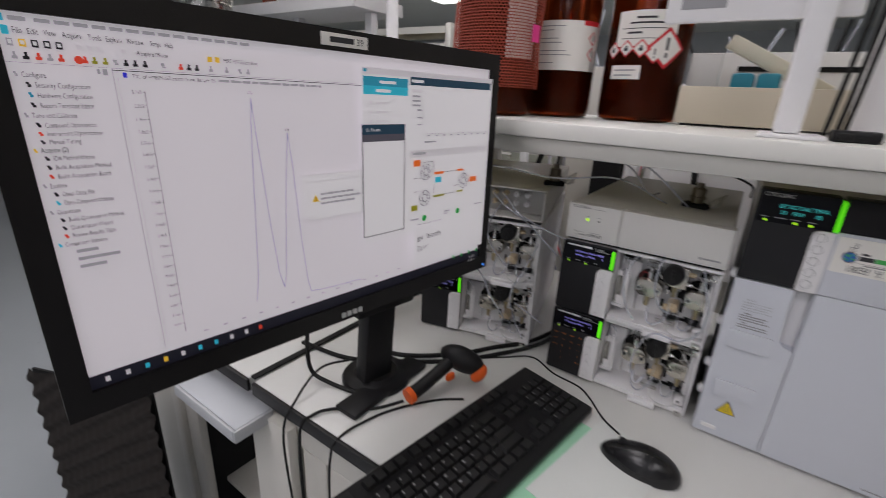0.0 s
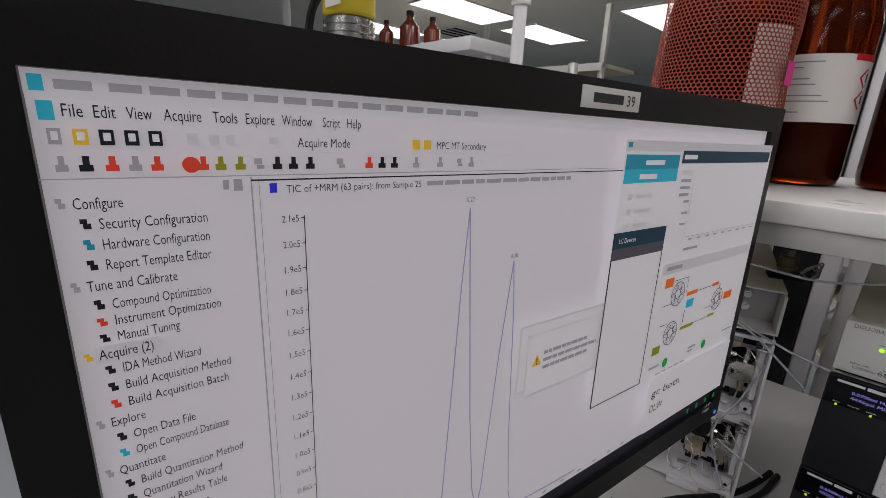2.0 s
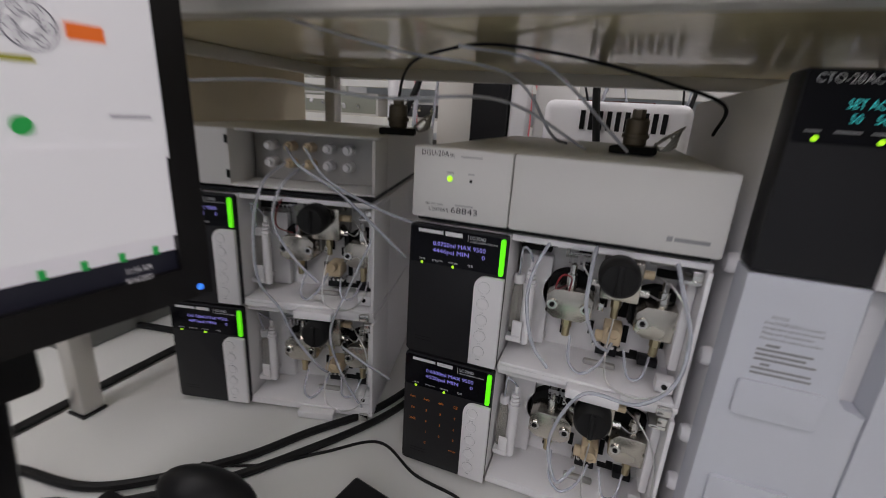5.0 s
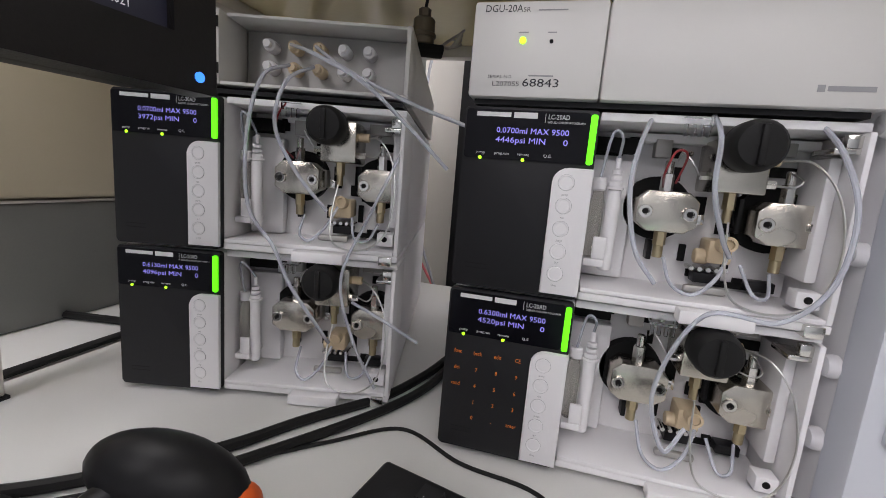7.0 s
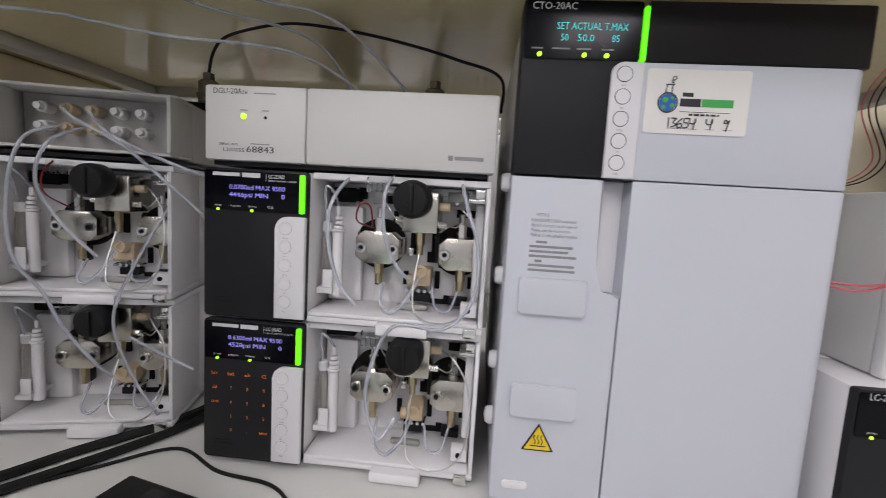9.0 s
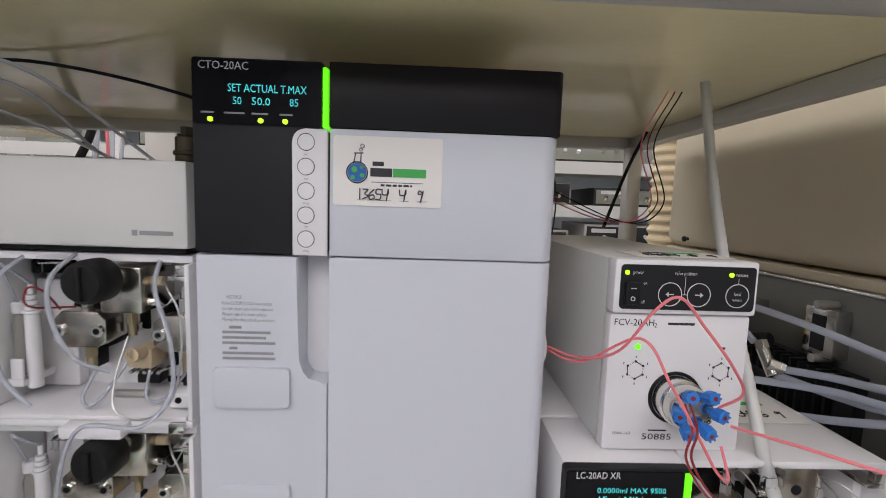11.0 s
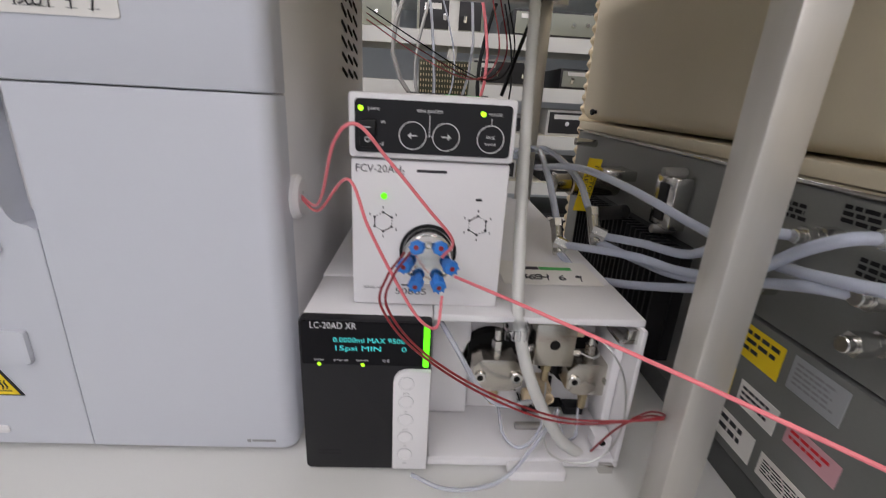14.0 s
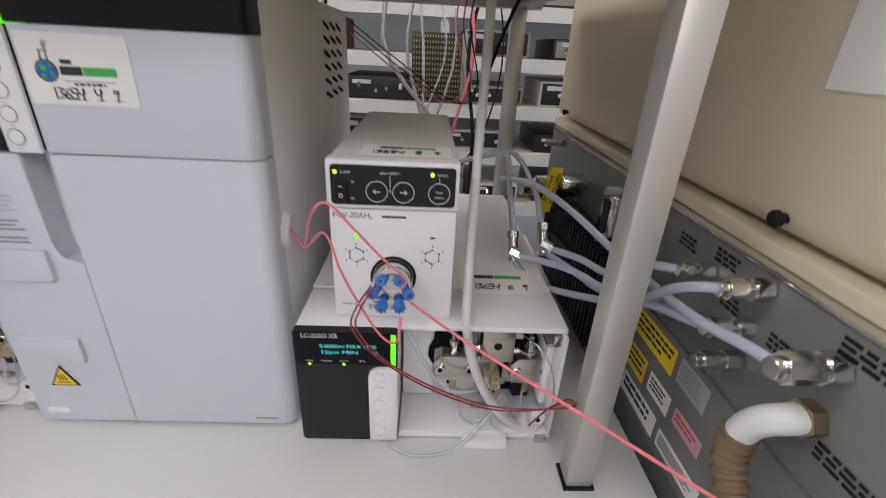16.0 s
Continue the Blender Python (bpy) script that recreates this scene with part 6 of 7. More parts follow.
joint = solid("joint_strip", box(B(), -0.6985, -0.6845, 0.362, 1.30, TOP + 0.0005, TOP + 0.006, 0.002), RUBBER, "black cable strip over the joint of the benches", "cable strip")
rear_cable = cable("bench_cable", [(-1.4, 0.72, 0.906), (-1.05, 0.80, 0.906), (-0.80, 0.845, 0.906), (-0.66, 0.88, 0.906), (-0.58, 0.98, 0.906)], 0.0055, RUBBER, "thick black cable on the far bench")

pad = thing("paper_stack", "pale green paper and a clear sleeve under the keyboard", "paper", at=(0, 0, TOP))
bm = box(B(), -0.16, 0.16, -0.10, 0.10, 0.0004, 0.0018)
bm.transform(pose(-0.15, 0.48, 0, 0, 0, 82))
part("green_sheet", bm, mat("green_paper", (0.35, 0.66, 0.46), 0.6, grain=0.02, big=0.03), pad)
bm = box(B(), -0.11, 0.11, -0.06, 0.06, 0.002, 0.0028)
bm.transform(pose(-0.085, 0.55, 0, 0, 0, 78))
part("clear_sleeve", bm, mat("sleeve_white", (0.72, 0.74, 0.72), 0.25, grain=0.05, big=0.1), pad)


# ---------------------------------------------------------------- dark instrument beside the bench
def fitting(t, y, z, out, r=0.0085, name="tube_fitting"):
    x = 0.647
    bm = hexrod(B(), (x, y, z), (x - 0.012, y, z), r)
    rod(bm, (x - 0.012, y, z), (x - 0.018, y, z), r * 0.8, 16, 0.0006)
    hexrod(bm, (x - 0.018, y, z), (x - out, y, z), r * 0.95)
    rod(bm, (x - out, y, z), (x - out - 0.006, y, z), r * 0.65, 16, 0.0006)
    return part(name, bm, CHROME, t, "nickel tube fitting")


def spectrometer():
    X = 0.648
    t = thing("mass_spectrometer", "large beige and slate instrument with labels and tube fittings", "instrument", at=(0, 0, 0))
    part("base", box(B(), X + 0.01, 1.35, 0.12, 1.25, 0.0, 0.905), SLATE, t)
    low = part("lower_panel", box(B(), X, 1.35, 0.10, 1.262, 0.908, 1.0355, 0.004), SLATE, t, "slate panel with stickers")
    mid = part("fitting_panel", box(B(), X, 1.35, 0.10, 1.262, 1.0375, 1.148, 0.003), SLATE, t, "slate panel with gas fittings")
    part("steel_edge", box(B(), X - 0.003, 1.35, 0.098, 1.264, 1.1485, 1.152, 0.001), CHROME, t)
    part("cover_lip", box(B(), X + 0.006, 1.35, 0.10, 1.285, 1.1525, 1.165, 0.002), BEIGE, t)
    cover = part("cover", box(B(), X + 0.010, 1.36, 0.06, 1.30, 1.168, 1.72, 0.02, 4), BEIGE, t, "large beige cover")
    for y, z in ((0.683, 1.178), (1.222, 1.179)):
        s = 1.0 if y < 1 else 0.8
        bm = rod(B(), (X + 0.012, y, z + 0.004), (X + 0.007, y, z + 0.004), 0.004 * s, 14)
        rod(bm, (X + 0.007, y, z + 0.004), (X + 0.001, y, z + 0.003), 0.0064 * s, 16, 0.0015)
        part("cover_knob", bm, BLACK, cover, "black cover knob")
    part("notice", box(B(), X + 0.0085, X + 0.0098, 0.42, 0.69, 1.268, 1.47), PAPER, cover, "taped paper notice")

    def sticker(y0, y1, z0, z1, m, label, rows=4, ink=INK, seed=1, slant=0.0):
        s = part("sticker", box(B(), X - 0.0008, X - 0.0002, y0, y1, z0, z1, 0.0002, 1), m, low, label)
        bm = bars(B(), -(y1 - 0.004), -(y0 + 0.004), 0, z1 - 0.004, (z1 - z0 - 0.008) / rows * 0.5, rows, (z1 - z0 - 0.008) / rows, seed, 0.15, 6)
        bm.transform(Matrix.Translation((X - 0.0011, 0, 0)) @ Matrix.Rotation(radians(-90), 4, "Z"))
        part("print", bm, ink, s)

    sticker(0.726, 0.806, 1.000, 1.029, YELLOW, "yellow service label", 3, seed=31)
    sticker(0.765, 0.806, 0.955, 0.985, YELLOW, "yellow warning label", 3, seed=32)
    sticker(0.714, 0.756, 0.959, 0.982, PAPER, "white warning label", 3, seed=33)
    sticker(0.673, 0.718, 1.003, 1.030, mat("silver_label", (0.45, 0.47, 0.49), 0.35, 0.4), "silver rating plate", 5, GREYINK, 34)
    sticker(0.725, 0.803, 0.919, 0.945, PAPER, "white approval plate", 2, seed=35)
    sticker(0.661, 0.705, 0.964, 0.982, mat("pink_label", (0.62, 0.34, 0.38), 0.5), "pink approval sticker", 2, HAZARD, 36)
    sticker(0.645, 0.717, 0.921, 0.942, PAPER, "long white safety label", 5, seed=37)
    sticker(0.585, 0.625, 0.925, 0.958, mat("navy_label", (0.03, 0.06, 0.22), 0.45), "dark blue inventory label", 3, WHITEINK, 38)
    sticker(0.535, 0.632, 0.962, 0.992, YELLOW, "yellow caution label", 2, seed=39)
    words([("C E", 0.732 - 1.53, 0, 0.928, 0.011, "LEFT")], INK, low, Matrix.Translation((X - 0.0014, 0, 0)) @ Matrix.Rotation(radians(-90), 4, "Z"))
    for y0, y1, z, seed in ((0.690, 0.722, 1.142, 41), (0.745, 0.775, 1.134, 42), (0.555, 0.60, 1.142, 43), (0.615, 0.645, 1.112, 44), (0.545, 0.585, 1.075, 45), (0.675, 0.70, 1.113, 46)):
        bm = bars(B(), -y1, -y0, 0, z, 0.0028, 3, 0.0045, seed, 0.2, 4)
        bm.transform(Matrix.Translation((X - 0.0006, 0, 0)) @ Matrix.Rotation(radians(-90), 4, "Z"))
        part("panel_print", bm, BLACK, mid)
    fitting(mid, 0.720, 1.119, 0.024, 0.0075)
    fitting(mid, 0.660, 1.136, 0.031)
    fitting(mid, 0.662, 1.102, 0.031)
    fitting(mid, 0.594, 1.122, 0.036, 0.0105)
    fitting(mid, 0.661, 1.073, 0.029, 0.008)
    fitting(mid, 0.755, 1.068, 0.03, 0.007)
    part("hose_nut", hexrod(B(), (X, 0.594, 1.083), (X - 0.010, 0.594, 1.083), 0.0125), BRASS, mid)
    # fins, connector and valve at the rear
    fins = part("fin_base", box(B(), X - 0.012, X - 0.0002, 0.86, 1.13, 0.93, 1.062), BLACK, mid)
    for k in range(22):
        part("fin", box(B(), X - 0.032, X - 0.0122, 0.862 + 0.0122 * k, 0.8655 + 0.0122 * k, 0.93, 1.062), BLACK, fins)
    cn = part("connector", box(B(), X - 0.020, X - 0.0002, 0.885, 0.925, 1.072, 1.128, 0.002), CHROME, mid, "steel data connector")
    for z in (1.066, 1.1285):
        part("thumb_screw", rod(B(), (X - 0.026, 0.905, z + 0.003), (X - 0.0002, 0.905, z + 0.003), 0.005, 12, 0.001), GREYMETAL, cn)
    part("connector_slot", box(B(), X - 0.0215, X - 0.0202, 0.897, 0.913, 1.08, 1.12), BLACK, cn)
    bm = rod(B(), (X, 1.07, 1.088), (0.575, 1.06, 1.088), 0.017, 24, 0.002)
    rod(bm, (0.575, 1.06, 1.088), (0.55, 1.055, 1.088), 0.013, 20, 0.002)
    part("gas_regulator", bm, STEEL, mid, "steel gas regulator barrel")
    bm = box(B(), X - 0.05, X - 0.01, 0.99, 1.035, 1.105, 1.118, 0.002)
    part("bracket", bm, CHROME, mid)
    for p, q in (((0.600, 1.0, 1.06), (0.615, 0.955, 1.075)), ((0.59, 0.985, 1.035), (0.60, 0.93, 1.03))):
        part("cable_plug", rod(B(), p, q, 0.009, 14, 0.002), RUBBER, mid)
    tg = part("preset_tag", box(B(), -0.0105, 0.0105, -0.0004, 0.0004, -0.040, 0.034, 0.0002, 1), YELLOW, t, "yellow hanging tag reading factory preset")
    tg.matrix_basis = pose(0.592, 1.030, 1.094, 8, 5, 14)
    words([("FACTORY", 0, 0, 0.001, 0.0072, "CENTER", 0.050), ("PRESET", 0, 0, -0.0088, 0.0072, "CENTER", 0.043)], INK, tg, pose(0, -0.0008, 0) @ Matrix.Rotation(radians(90), 4, "Y"))
    part("fold_tab", rod(B(), (X, 1.17, 1.135), (X - 0.035, 1.17, 1.137), 0.006, 12), CHROME, mid)
    return t


spectrometer()
GAS = mat("gas_tubing", (0.80, 0.85, 0.97), 0.16, grain=0, big=0.03, trans=0.6)
GAS_RUNS = (
    ((0.511, 1.00, 1.116), (0.539, 0.93, 1.128), (0.566, 0.86, 1.121), (0.590, 0.78, 1.107), (0.606, 0.722, 1.100), (0.604, 0.66, 1.110), (0.606, 0.615, 1.121), (0.612, 0.594, 1.122)),
    ((0.546, 0.869, 1.070), (0.575, 0.83, 1.075), (0.588, 0.78, 1.083), (0.597, 0.752, 1.103), (0.604, 0.735, 1.116), (0.626, 0.720, 1.119)),
    ((0.513, 0.877, 1.056), (0.562, 0.82, 1.066), (0.582, 0.775, 1.070), (0.594, 0.73, 1.085), (0.597, 0.69, 1.118), (0.602, 0.668, 1.133), (0.618, 0.660, 1.136)),
    ((0.546, 0.872, 1.064), (0.574, 0.82, 1.060), (0.584, 0.775, 1.066), (0.603, 0.72, 1.085), (0.606, 0.68, 1.099), (0.616, 0.662, 1.102)),
    ((0.513, 0.880, 1.049), (0.530, 0.85, 1.034), (0.556, 0.82, 1.038), (0.585, 0.775, 1.055), (0.606, 0.74, 1.072), (0.63, 0.755, 1.070)),
)
for run in GAS_RUNS:
    cable("gas_line", list(run), 0.0039, GAS, "milky gas tubing between fittings", "tubing", n=12, seg=14, group="gas lines")
for x, y, z in ((0.513, 0.879, 1.058), (0.546, 0.869, 1.074)):
    u = thing("tube_union", "nickel tube union in the gas lines", "tube fitting", "tube unions", at=(x, y, z))
    bm = rod(B(), (0, 0.014, 0.014), (0, -0.006, -0.012), 0.0062, 14, 0.001)
    part("body", bm, CHROME, u)
    part("nut", hexrod(B(), (-0.004, -0.002, 0.001), (0.008, -0.008, -0.003), 0.0068), CHROME, u)
    part("nut", hexrod(B(), (0, 0.012, 0.012), (0, 0.017, 0.019), 0.007), CHROME, u)
for x, dx in ((0.513, 0.0), (0.546, 0.012)):
    cable("gas_line", [(x, 0.895, 1.078 + dx), (x + 0.002, 0.96, 1.115), (0.53 + dx, 1.10, 1.130), (0.50 + dx, 1.2, 1.10), (0.46, 1.3, 1.06)], 0.004, GAS, "milky gas tubing rising behind the pump", "tubing", group="gas lines")
eh = thing("exhaust_hose", "white and brown ribbed exhaust hose on the dark instrument", "hose", at=(0, 0, 0))
part("elbow", hose(B(), [(0.638, 0.594, 1.083), (0.631, 0.594, 1.082), (0.625, 0.599, 1.076), (0.622, 0.605, 1.066), (0.621, 0.609, 1.054)], 0.0097, 20, 8), mat("hose_white", (0.72, 0.72, 0.70), 0.3), eh, "smooth white elbow")
part("ribbed_length", hose(B(), [(0.621, 0.6092, 1.0535), (0.620, 0.609, 1.040), (0.620, 0.604, 1.024), (0.621, 0.592, 1.009), (0.622, 0.575, 0.998), (0.623, 0.552, 0.986), (0.626, 0.52, 0.96), (0.630, 0.49, 0.90), (0.632, 0.48, 0.80)], 0.0117, 20, 12, (1.0, 1.02, 1.0, 0.86, 0.84, 0.86)), mat("hose_brown", (0.20, 0.135, 0.08), 0.5, grain=0.3, big=0.45, bump=0.15), eh, "ribbed brown hose")

# small papers on top of the pump and valve unit
lp = thing("asset_label", "white handwritten asset label on the pump", "label", at=(0.49, 0.83, TOP + 0.1418))
part("card", box(B(), -0.045, 0.045, -0.028, 0.028, 0.0, 0.0006), PAPER, lp)
part("mark_bar", box(B(), -0.028, -0.006, 0.006, 0.013, 0.0007, 0.0010), INK, lp)
part("mark_bar", box(B(), -0.005, 0.026, 0.006, 0.013, 0.0007, 0.0010), mat("mark_green_ink", (0.06, 0.42, 0.09), 0.5), lp)
written(lp, [("1", -0.030, -0.018), ("3", -0.026, -0.018), ("6", -0.020, -0.018), ("5", -0.014, -0.018), ("4", -0.008, -0.018), ("6", 0.008, -0.018), ("9", 0.024, -0.018)], 0.011, 0.0006)
lp = thing("asset_label", "white handwritten asset label on the valve unit", "label", at=(0.385, 0.79, 1.1945))
part("card", box(B(), -0.04, 0.04, -0.02, 0.02, 0.0, 0.0006), PAPER, lp)
part("mark_bar", box(B(), -0.024, -0.004, 0.004, 0.011, 0.0007, 0.0010), INK, lp)
part("mark_bar", box(B(), -0.003, 0.026, 0.004, 0.011, 0.0007, 0.0010), mat("mark_green_ink", (0.06, 0.42, 0.09), 0.5), lp)
written(lp, [("1", -0.030, -0.015), ("3", -0.026, -0.015), ("6", -0.020, -0.015), ("5", -0.014, -0.015), ("4", -0.008, -0.015), ("5", 0.008, -0.015), ("9", 0.024, -0.015)], 0.010, 0.0005)


# ---------------------------------------------------------------- below and beyond the bench
def foam_panel():
    t = thing("acoustic_foam", "black convoluted acoustic foam panel standing by the bench", "foam panel", at=(-1.152, 0.13, 0), turn=21.8)
    bm = B()
    nx, nz = 40, 200
    grid = [[bm.verts.new((0.31 * i / nx, -0.0036 * math.sin(k * 0.62 - i * 0.75) - 0.001 * math.sin(i * 1.7 + k * 0.3), 0.845 * k / nz)) for k in range(nz + 1)] for i in range(nx + 1)]
    for i in range(nx):
        for k in range(nz):
            bm.faces.new((grid[i][k], grid[i + 1][k], grid[i + 1][k + 1], grid[i][k + 1]))
    part("foam_sheet", bm, mat("foam_black", (0.018, 0.014, 0.012), 0.9, grain=0.3, big=0.3, bump=0.3), t)
    part("backing", box(B(), 0.002, 0.308, 0.008, 0.013, 0, 0.843), RUBBER, t)


foam_panel()
tray = thing("pull_out_tray", "pale grey pull-out tray under the bench edge", "tray", at=(0, 0, 0))
part("tray", box(B(), -0.866, -0.652, 0.296, 0.379, 0.836, 0.848, 0.003), mat("tray_grey", (0.50, 0.52, 0.55), 0.35), tray)
part("front_lip", box(B(), -0.866, -0.652, 0.290, 0.2958, 0.822, 0.848, 0.002), mat("tray_lip", (0.50, 0.51, 0.53), 0.4), tray)
part("end_cap", box(B(), -0.6518, -0.646, 0.291, 0.37, 0.822, 0.847, 0.002), mat("tray_lip", (0.50, 0.51, 0.53), 0.4), tray)
ped = thing("pedestal_cabinet", "cream painted open cabinet under the bench", "cabinet", at=(0, 0, 0))
part("front_stile", box(B(), -0.708, -0.588, 0.357, 0.379, 0.0, 0.835, 0.003), CABINET, ped)
part("door_leaf", box(B(), -1.26, -1.06, 0.357, 0.379, 0.0, 0.80, 0.003), CABINET, ped)
part("door_leaf", box(B(), -1.055, -1.02, 0.350, 0.379, 0.0, 0.80, 0.003), CABINET, ped)
part("inner_stile", box(B(), -1.015, -0.955, 0.360, 0.379, 0.0, 0.80, 0.003), CABINET, ped)
# inner sides and back black: the dark of the cabinet's inside is in their colour
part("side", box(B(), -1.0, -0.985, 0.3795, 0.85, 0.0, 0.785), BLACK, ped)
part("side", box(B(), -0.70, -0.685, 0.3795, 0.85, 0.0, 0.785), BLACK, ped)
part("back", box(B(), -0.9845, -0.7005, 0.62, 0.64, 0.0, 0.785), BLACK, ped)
part("shelf", box(B(), -0.9845, -0.7005, 0.42, 0.6195, 0.40, 0.415), CABINET, ped)
part("grip", box(B(), -0.703, -0.674, 0.350, 0.3568, 0.796, 0.808, 0.002), HOLE, ped, "black recessed grip")
for x in (-0.578, -0.505):
    p = thing("cabinet_panel", "cream painted cabinet panel under the bench", "cabinet panel", "cabinet panels", at=(x, 0.38, 0))
    part("panel", box(B(), 0, 0.066, 0.0, 0.018, 0.0, 0.788, 0.003), CABINET, p)


def rear_cabinet():
    t = thing("neighbour_instrument", "beige and slate instrument standing on the neighbouring bench", "instrument", at=(0, 0, 0))
    part("lower_panel", box(B(), -1.62, -0.806, 0.74, 1.30, TOP, 1.056, 0.004), SLATE, t, "slate lower panel")
    part("edge_strip", box(B(), -1.62, -0.802, 0.738, 1.302, 1.0565, 1.060, 0.001), RAIL, t)
    part("cover", box(B(), -1.62, -0.800, 0.73, 1.31, 1.0605, 1.3650, 0.012, 3), BEIGE, t, "beige upper cover")
    part("rear_stand", box(B(), -1.60, -0.83, 1.33, 1.80, 0.0, 0.95, 0.004), SLATE, t)


rear_cabinet()


def side_shelf():
    t = thing("overhead_shelf", "white overbench shelf above the neighbouring bench", "shelf", at=(0, 0, 0))
    part("board", box(B(), -2.1, -0.735, 0.82, 1.60, 1.372, 1.397, 0.003), SHELF, t)
    part("underside_panel", box(B(), -2.095, -0.74, 0.825, 1.595, 1.366, 1.3715), UNDER, t)
    for x in (-2.08,):
        part("post", box(B(), x, x + 0.025, 1.22, 1.245, TOP, 1.3658, 0.002), POSTMAT, t)


side_shelf()


def source_tower():
    t = thing("ion_source_tower", "neighbouring instrument tower with a ribbed steel cylinder", "instrument", at=(0, 0, 0))
    part("cabinet", box(B(), -1.16, -0.93, 0.44, 0.71, TOP, 1.52, 0.01, 3), BEIGE, t)
    bm = B()
    prof = [(0, 1.52)]
    for k in range(9):
        z = 1.522 + 0.0125 * k
        prof += [(0.046, z), (0.046, z + 0.007), (0.040, z + 0.0075), (0.040, z + 0.0120)]
    prof += [(0, 1.635)]
    part("ribbed_cylinder", spin(bm, prof, 36, pose(-1.0, 0.53, 0)), CHROME, t, "ribbed steel cylinder")
    part("yellow_cap", rod(B(), (-1.0, 0.53, 1.636), (-1.0, 0.53, 1.69), 0.046, 30, 0.004), mat("yellow_tape", (0.62, 0.48, 0.02), 0.35), t, "yellow taped cap")
    part("name_tag", box(B(), -1.0 + 0.0, -1.0 + 0.05, 0.4828, 0.4832, 1.645, 1.670), PAPER, t)
    part("pipe", hose(B(), [(-1.06, 0.51, 1.69), (-1.085, 0.50, 1.65), (-1.095, 0.495, 1.58), (-1.09, 0.50, 1.522)], 0.008), RUBBER, t)


source_tower()


def far_bottle(x, y, z, r, hgt):
    t = thing("amber_bottle", "small amber bottle on a distant ledge", "bottle", "distant bottles", at=(x, y, z))
    part("glass", spin(B(), [(0, 0), (r, 0), (r, hgt * 0.62), (r * 0.4, hgt * 0.78), (r * 0.3, hgt * 0.88), (0, hgt * 0.88)], 24), mat("far_amber", (0.16, 0.03, 0.012), 0.12, grain=0, big=0.1, coat=0.5), t)
    part("cap", rod(B(), (0, 0, hgt * 0.8801), (0, 0, hgt), r * 0.36, 14), BLACK, t)


for dx, dy, r, hh in ((-0.16, -0.12, 0.06, 0.25), (0.0, 0.0, 0.085, 0.32), (0.17, 0.10, 0.07, 0.27)):
    far_bottle(-3.35 + dx, 2.55 + dy, 2.045, r, hh)

rnd = random.Random(7)
CREAMPAINT = mat("cream_paint", (0.62, 0.58, 0.46), 0.45, grain=0.03, big=0.05)


def rack(x0, x1, y, heights, depth=0.55, name="instrument_rack"):
    t = thing(name, "cream steel laboratory rack with shelves across the aisle", "rack", "laboratory racks", at=(0, 0, 0))
    for z in heights:
        part("shelf", box(B(), x0, x1, y, y + depth, z - 0.03, z, 0.003), CREAMPAINT, t)
        part("shelf_lip", box(B(), x0, x1, y - 0.006, y - 0.0002, z - 0.055, z - 0.001), SHELF, t)
    for x in np.linspace(x0, x1 - 0.04, 4):
        part("post", box(B(), float(x), float(x) + 0.04, y + 0.02, y + 0.06, 0, max(heights) + 0.4, 0.002), RAIL, t)
    return t


DARKBOX = mat("dark_enclosure", (0.03, 0.03, 0.033), 0.4, grain=0.1, big=0.1)
GREENBOX = mat("grey_green_enclosure", (0.30, 0.31, 0.26), 0.45, grain=0.05, big=0.1)
REDBOX = mat("brown_red_box", (0.20, 0.04, 0.03), 0.5, grain=0.05, big=0.1)


def rack_unit(x0, x1, y, z, hgt, m, seed):
    t = thing("rack_instrument", "dark and grey electronic unit on a distant rack shelf", "instrument", "rack instruments", at=(0, 0, 0))
    part("case", box(B(), x0, x1, y, y + 0.35, z, z + hgt, 0.004), m, t)
    part("face", box(B(), x0 + 0.01, x1 - 0.01, y - 0.006, y - 0.0003, z + 0.01, z + hgt - 0.01, 0.002), DARKBOX if seed % 3 else GREENBOX, t)
    r = random.Random(seed)
    for k in range(4):
        xx = x0 + 0.03 + (x1 - x0 - 0.06) * (k + r.random() * 0.6) / 4
        part("knob", rod(B(), (xx, y - 0.0062, z + hgt * r.uniform(0.3, 0.7)), (xx, y - 0.018, z + hgt * 0.5), 0.008, 10), CHROME if r.random() > 0.4 else WHITE, t)
    part("plate", box(B(), x0 + 0.03, x0 + 0.03 + (x1 - x0) * 0.25, y - 0.0075, y - 0.0063, z + hgt * 0.65, z + hgt * 0.82), PAPER, t)


def card_cage(x, y, z, wide, high):
    t = thing("card_cage", "olive circuit board with rows of brass pins on the rack", "circuit board", at=(x, y, z))
    part("board", box(B(), 0, wide, 0.0, 0.01, 0, high, 0.002), mat("board_olive", (0.045, 0.045, 0.022), 0.5, grain=0.1, big=0.2), t)
    pin = bpy.data.meshes.new("pin")
    bm = box(B(), -0.0022, 0.0022, -0.006, 0.0, -0.0045, 0.0045)
    bm.to_mesh(pin)
    bm.free()
    pin.materials.append(BRASS)
    for r in range(12):
        for c in range(18):
            ob = new("pin", pin)
            ob.parent = t
            ob.matrix_basis = Matrix.Translation((wide * (c + 0.7) / 18.4, 0, high * (r + 0.7) / 12.4))
    part("side_plate", box(B(), wide + 0.002, wide + 0.05, 0.0, 0.012, 0, high, 0.002), GREENBOX, t)


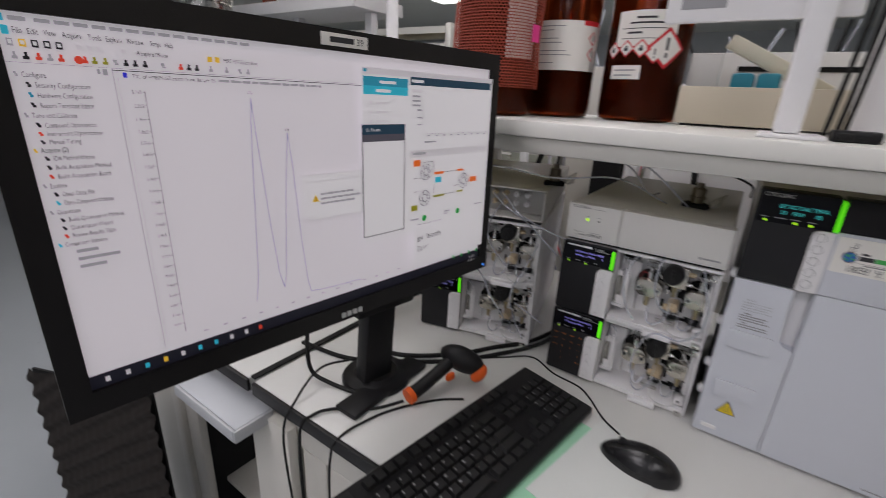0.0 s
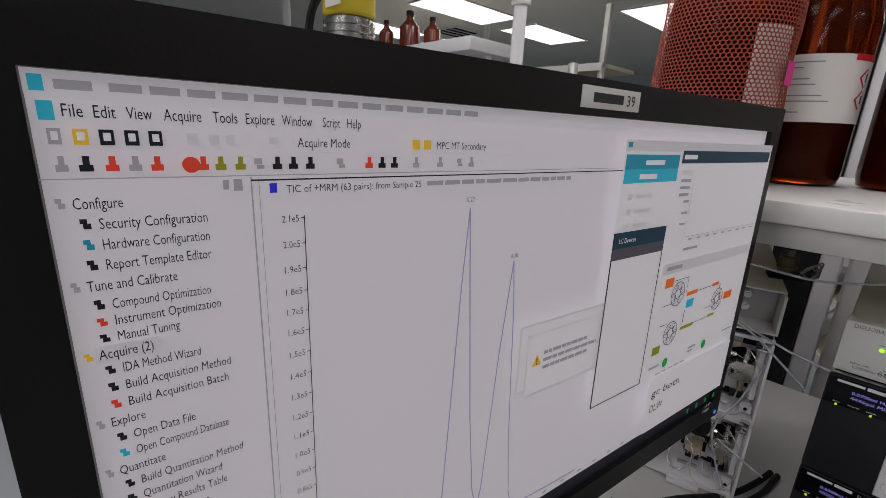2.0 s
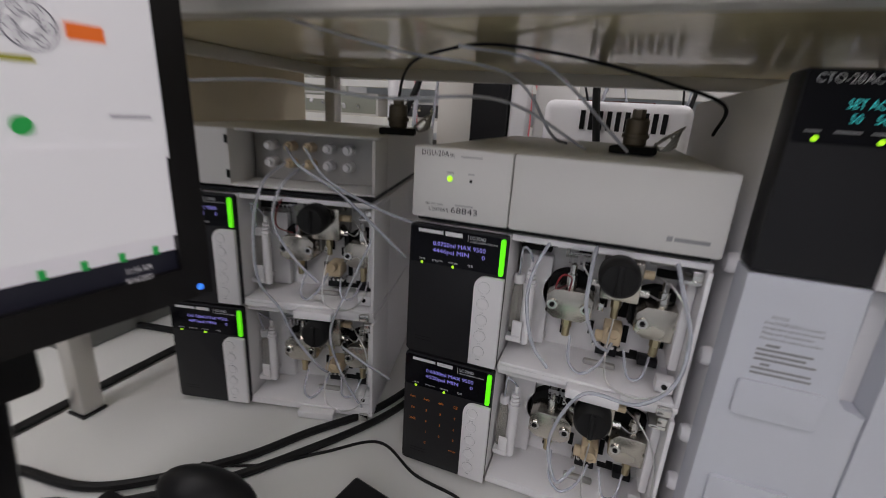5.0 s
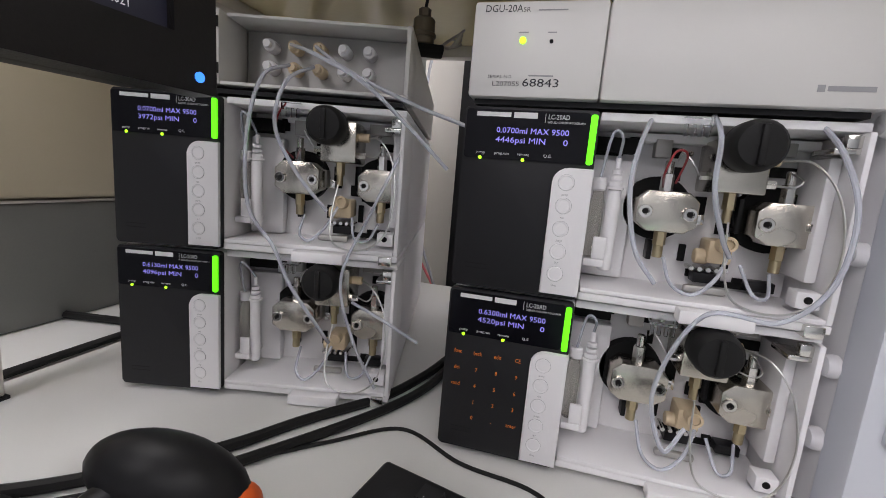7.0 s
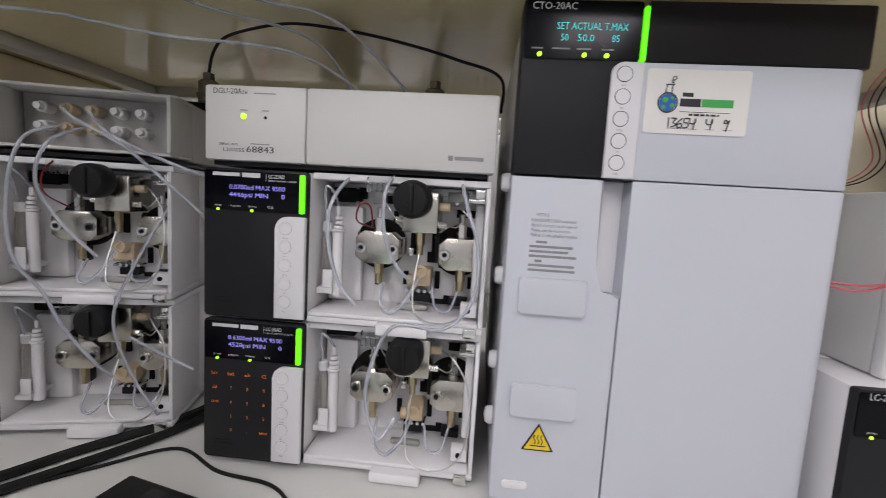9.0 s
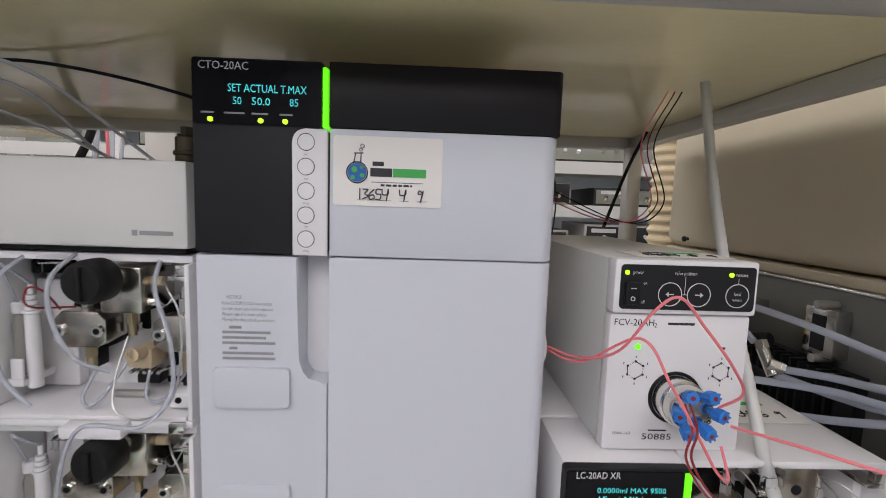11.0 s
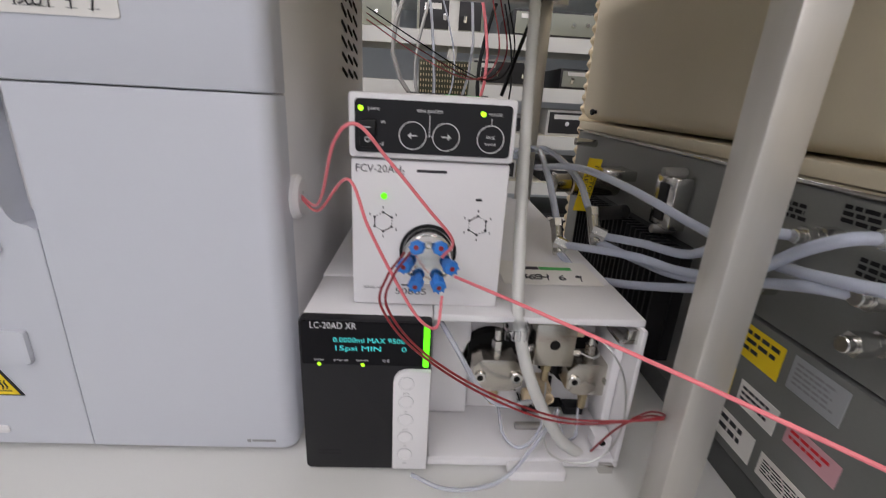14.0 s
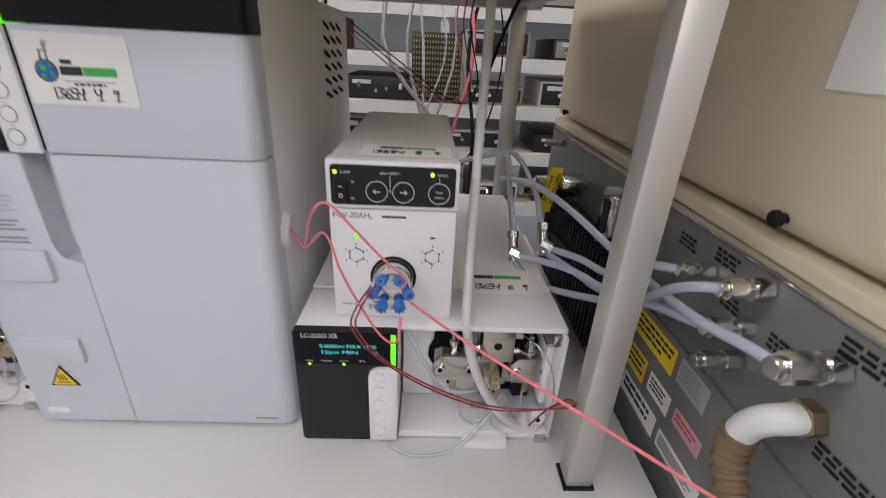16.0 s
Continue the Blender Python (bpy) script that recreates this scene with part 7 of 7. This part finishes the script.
HEI = (0.62, 0.86, 1.06, 1.25, 1.44)
rack(-1.7, 1.55, 2.35, HEI)
for z in HEI:
    x = -1.65
    while x < 1.4:
        w = rnd.uniform(0.22, 0.46)
        h_ = rnd.uniform(0.07, 0.13)
        if rnd.random() < 0.82:
            rack_unit(x, x + w, 2.37 + rnd.uniform(0, 0.05), z, h_, rnd.choice([GREENBOX, DARKBOX, CASE, CREAM, GREYMETAL, REDBOX]), rnd.randrange(1000))
        x += w + rnd.uniform(0.02, 0.12)
rack(-5.6, -2.0, 3.3, (0.9, 1.35, 1.85, 1.98))
for z in (0.9, 1.35):
    x = -5.4
    while x < -2.3:
        w = rnd.uniform(0.3, 0.6)
        rack_unit(x, x + w, 3.34, z, rnd.uniform(0.18, 0.36), rnd.choice([CASE, CREAM, GREENBOX, DARKBOX, BEIGE]), rnd.randrange(1000))
        x += w + rnd.uniform(0.05, 0.3)

# ledge under the distant bottles
ledge = thing("service_spine", "white service spine carrying bottles and tubing", "service spine", at=(0, 0, 0))
part("spine", box(B(), -4.3, -2.4, 2.3, 2.8, 1.96, 2.045, 0.005), WHITE, ledge)
for x in (-4.2, -3.3, -2.5):
    part("leg", box(B(), x, x + 0.06, 2.5, 2.56, 0, 1.9595), WHITE, ledge)
for x, y, r, top, lab in ((-1.62, 1.80, 0.03, 2.75, "white service pole rising to the ceiling"), (-4.9, 2.2, 0.045, 2.75, "white service pole rising to the ceiling"), (-0.95, 2.05, 0.022, 2.75, "slim white pole rising to the ceiling")):
    pole = thing("service_pole", lab, "pole", at=(x, y, 0))
    part("pole", rod(B(), (0, 0, 0), (0, 0, top), r, 20), WHITE, pole)
    part("collar", rod(B(), (0, 0, 2.0), (0, 0, 2.12), r * 1.5, 20, 0.004), CREAM, pole)

duct = thing("flexible_duct", "cream ribbed flexible duct behind the shelf post", "duct", at=(0.782, 1.50, 0))
prof = [(0, 0.6)]
for k in range(46):
    z = 0.6 + 0.024 * k
    prof += [(0.050, z), (0.056, z + 0.008), (0.056, z + 0.012), (0.050, z + 0.020)]
prof += [(0, 1.71)]
part("bellows", spin(B(), prof, 30), mat("duct_cream", (0.66, 0.55, 0.36), 0.5, grain=0.05, big=0.1), duct)
part("collar", rod(B(), (0, 0, 0), (0, 0, 0.6), 0.058, 24), CREAM, duct)

# tubing and wires behind the shelf
for k in range(26):
    x = rnd.uniform(-0.6, 0.6)
    m = rnd.choice([RUBBER, TUBE, TUBE, RUBBER, GREYMETAL, RED])
    y = rnd.uniform(1.36, 2.2)
    cable("wall_cable", [(x, y, 0.0), (x + rnd.uniform(-0.1, 0.1), y, 0.7), (x + rnd.uniform(-0.12, 0.12), y + 0.02, 1.0), (x + rnd.uniform(-0.1, 0.1), y + 0.05, 1.3), (x + rnd.uniform(-0.15, 0.15), y + 0.08, 1.7)], rnd.choice([0.003, 0.004, 0.006]), m, "loose cable hanging behind the bench", "cable", n=5, seg=6, group="hanging cables")
backs = thing("white_printer", "white instrument with louvres on the bench across", "instrument", at=(0, 0, 0))
part("case", box(B(), -0.25, 0.05, 1.42, 1.72, 0.95, 1.33, 0.02, 3), CASE, backs)
bm = B()
for k in range(10):
    box(bm, -0.17 + 0.018 * k, -0.160 + 0.018 * k, 1.418, 1.4198, 1.27, 1.31)
part("louvre", bm, HOLE, backs)
part("stand", box(B(), -0.22, 0.02, 1.45, 1.7, 0.0, 0.9495), CABINET, backs)
bx = thing("black_column", "black and white service column behind the shelf", "column", at=(-0.42, 1.62, 0))
part("core", box(B(), -0.05, 0.05, -0.04, 0.04, 0, 2.2, 0.004), BLACK, bx)
part("cover", box(B(), 0.052, 0.10, -0.03, 0.03, 0, 2.2, 0.01), WHITE, bx)

cover = thing("service_riser", "tall grey-white service riser behind the degassers", "riser", at=(-0.60, 1.66, 0))
part("panel", box(B(), 0.0, 0.16, 0.0, 0.03, 0.0, 1.55, 0.004), CABINET, cover)
part("edge", box(B(), 0.161, 0.172, -0.004, 0.03, 0.0, 1.55, 0.002), WHITE, cover)
cover = thing("service_riser", "cream service riser with a soft upper edge behind the degassers", "riser", at=(-0.31, 1.64, 0))
part("panel", box(B(), 0.0, 0.11, 0.0, 0.03, 0.0, 1.50, 0.01, 3), CREAM, cover)
for pts in ([(-0.50, 1.40, 1.52), (-0.545, 1.40, 1.36), (-0.60, 1.38, 1.20), (-0.64, 1.38, 0.9)], [(-0.155, 1.40, 1.55), (-0.145, 1.40, 1.36), (-0.125, 1.40, 1.20), (-0.11, 1.40, 0.9)]):
    cable("power_lead", [*pts, (pts[-1][0], 1.40, 0.4), (pts[-1][0], 1.40, 0.0)], 0.008, RUBBER, "thick black power lead hanging behind the bench", "cable", seg=10)

# air diffusers in the ceiling
for x, y in ((-5.0, 4.7), (-2.6, 3.4)):
    t = thing("air_diffuser", "square white air diffuser in the ceiling", "air vent", "air vents", at=(x, y, 2.744))
    part("plate", box(B(), -0.3, 0.3, -0.3, 0.3, 0.0, 0.004), WHITE, t)
    for k in range(4):
        part("slat", box(B(), -0.22 + 0.12 * k, -0.17 + 0.12 * k, -0.22, 0.22, -0.006, -0.0005), HOLE, t)

card_cage(0.33, 2.335, 1.075, 0.20, 0.255)
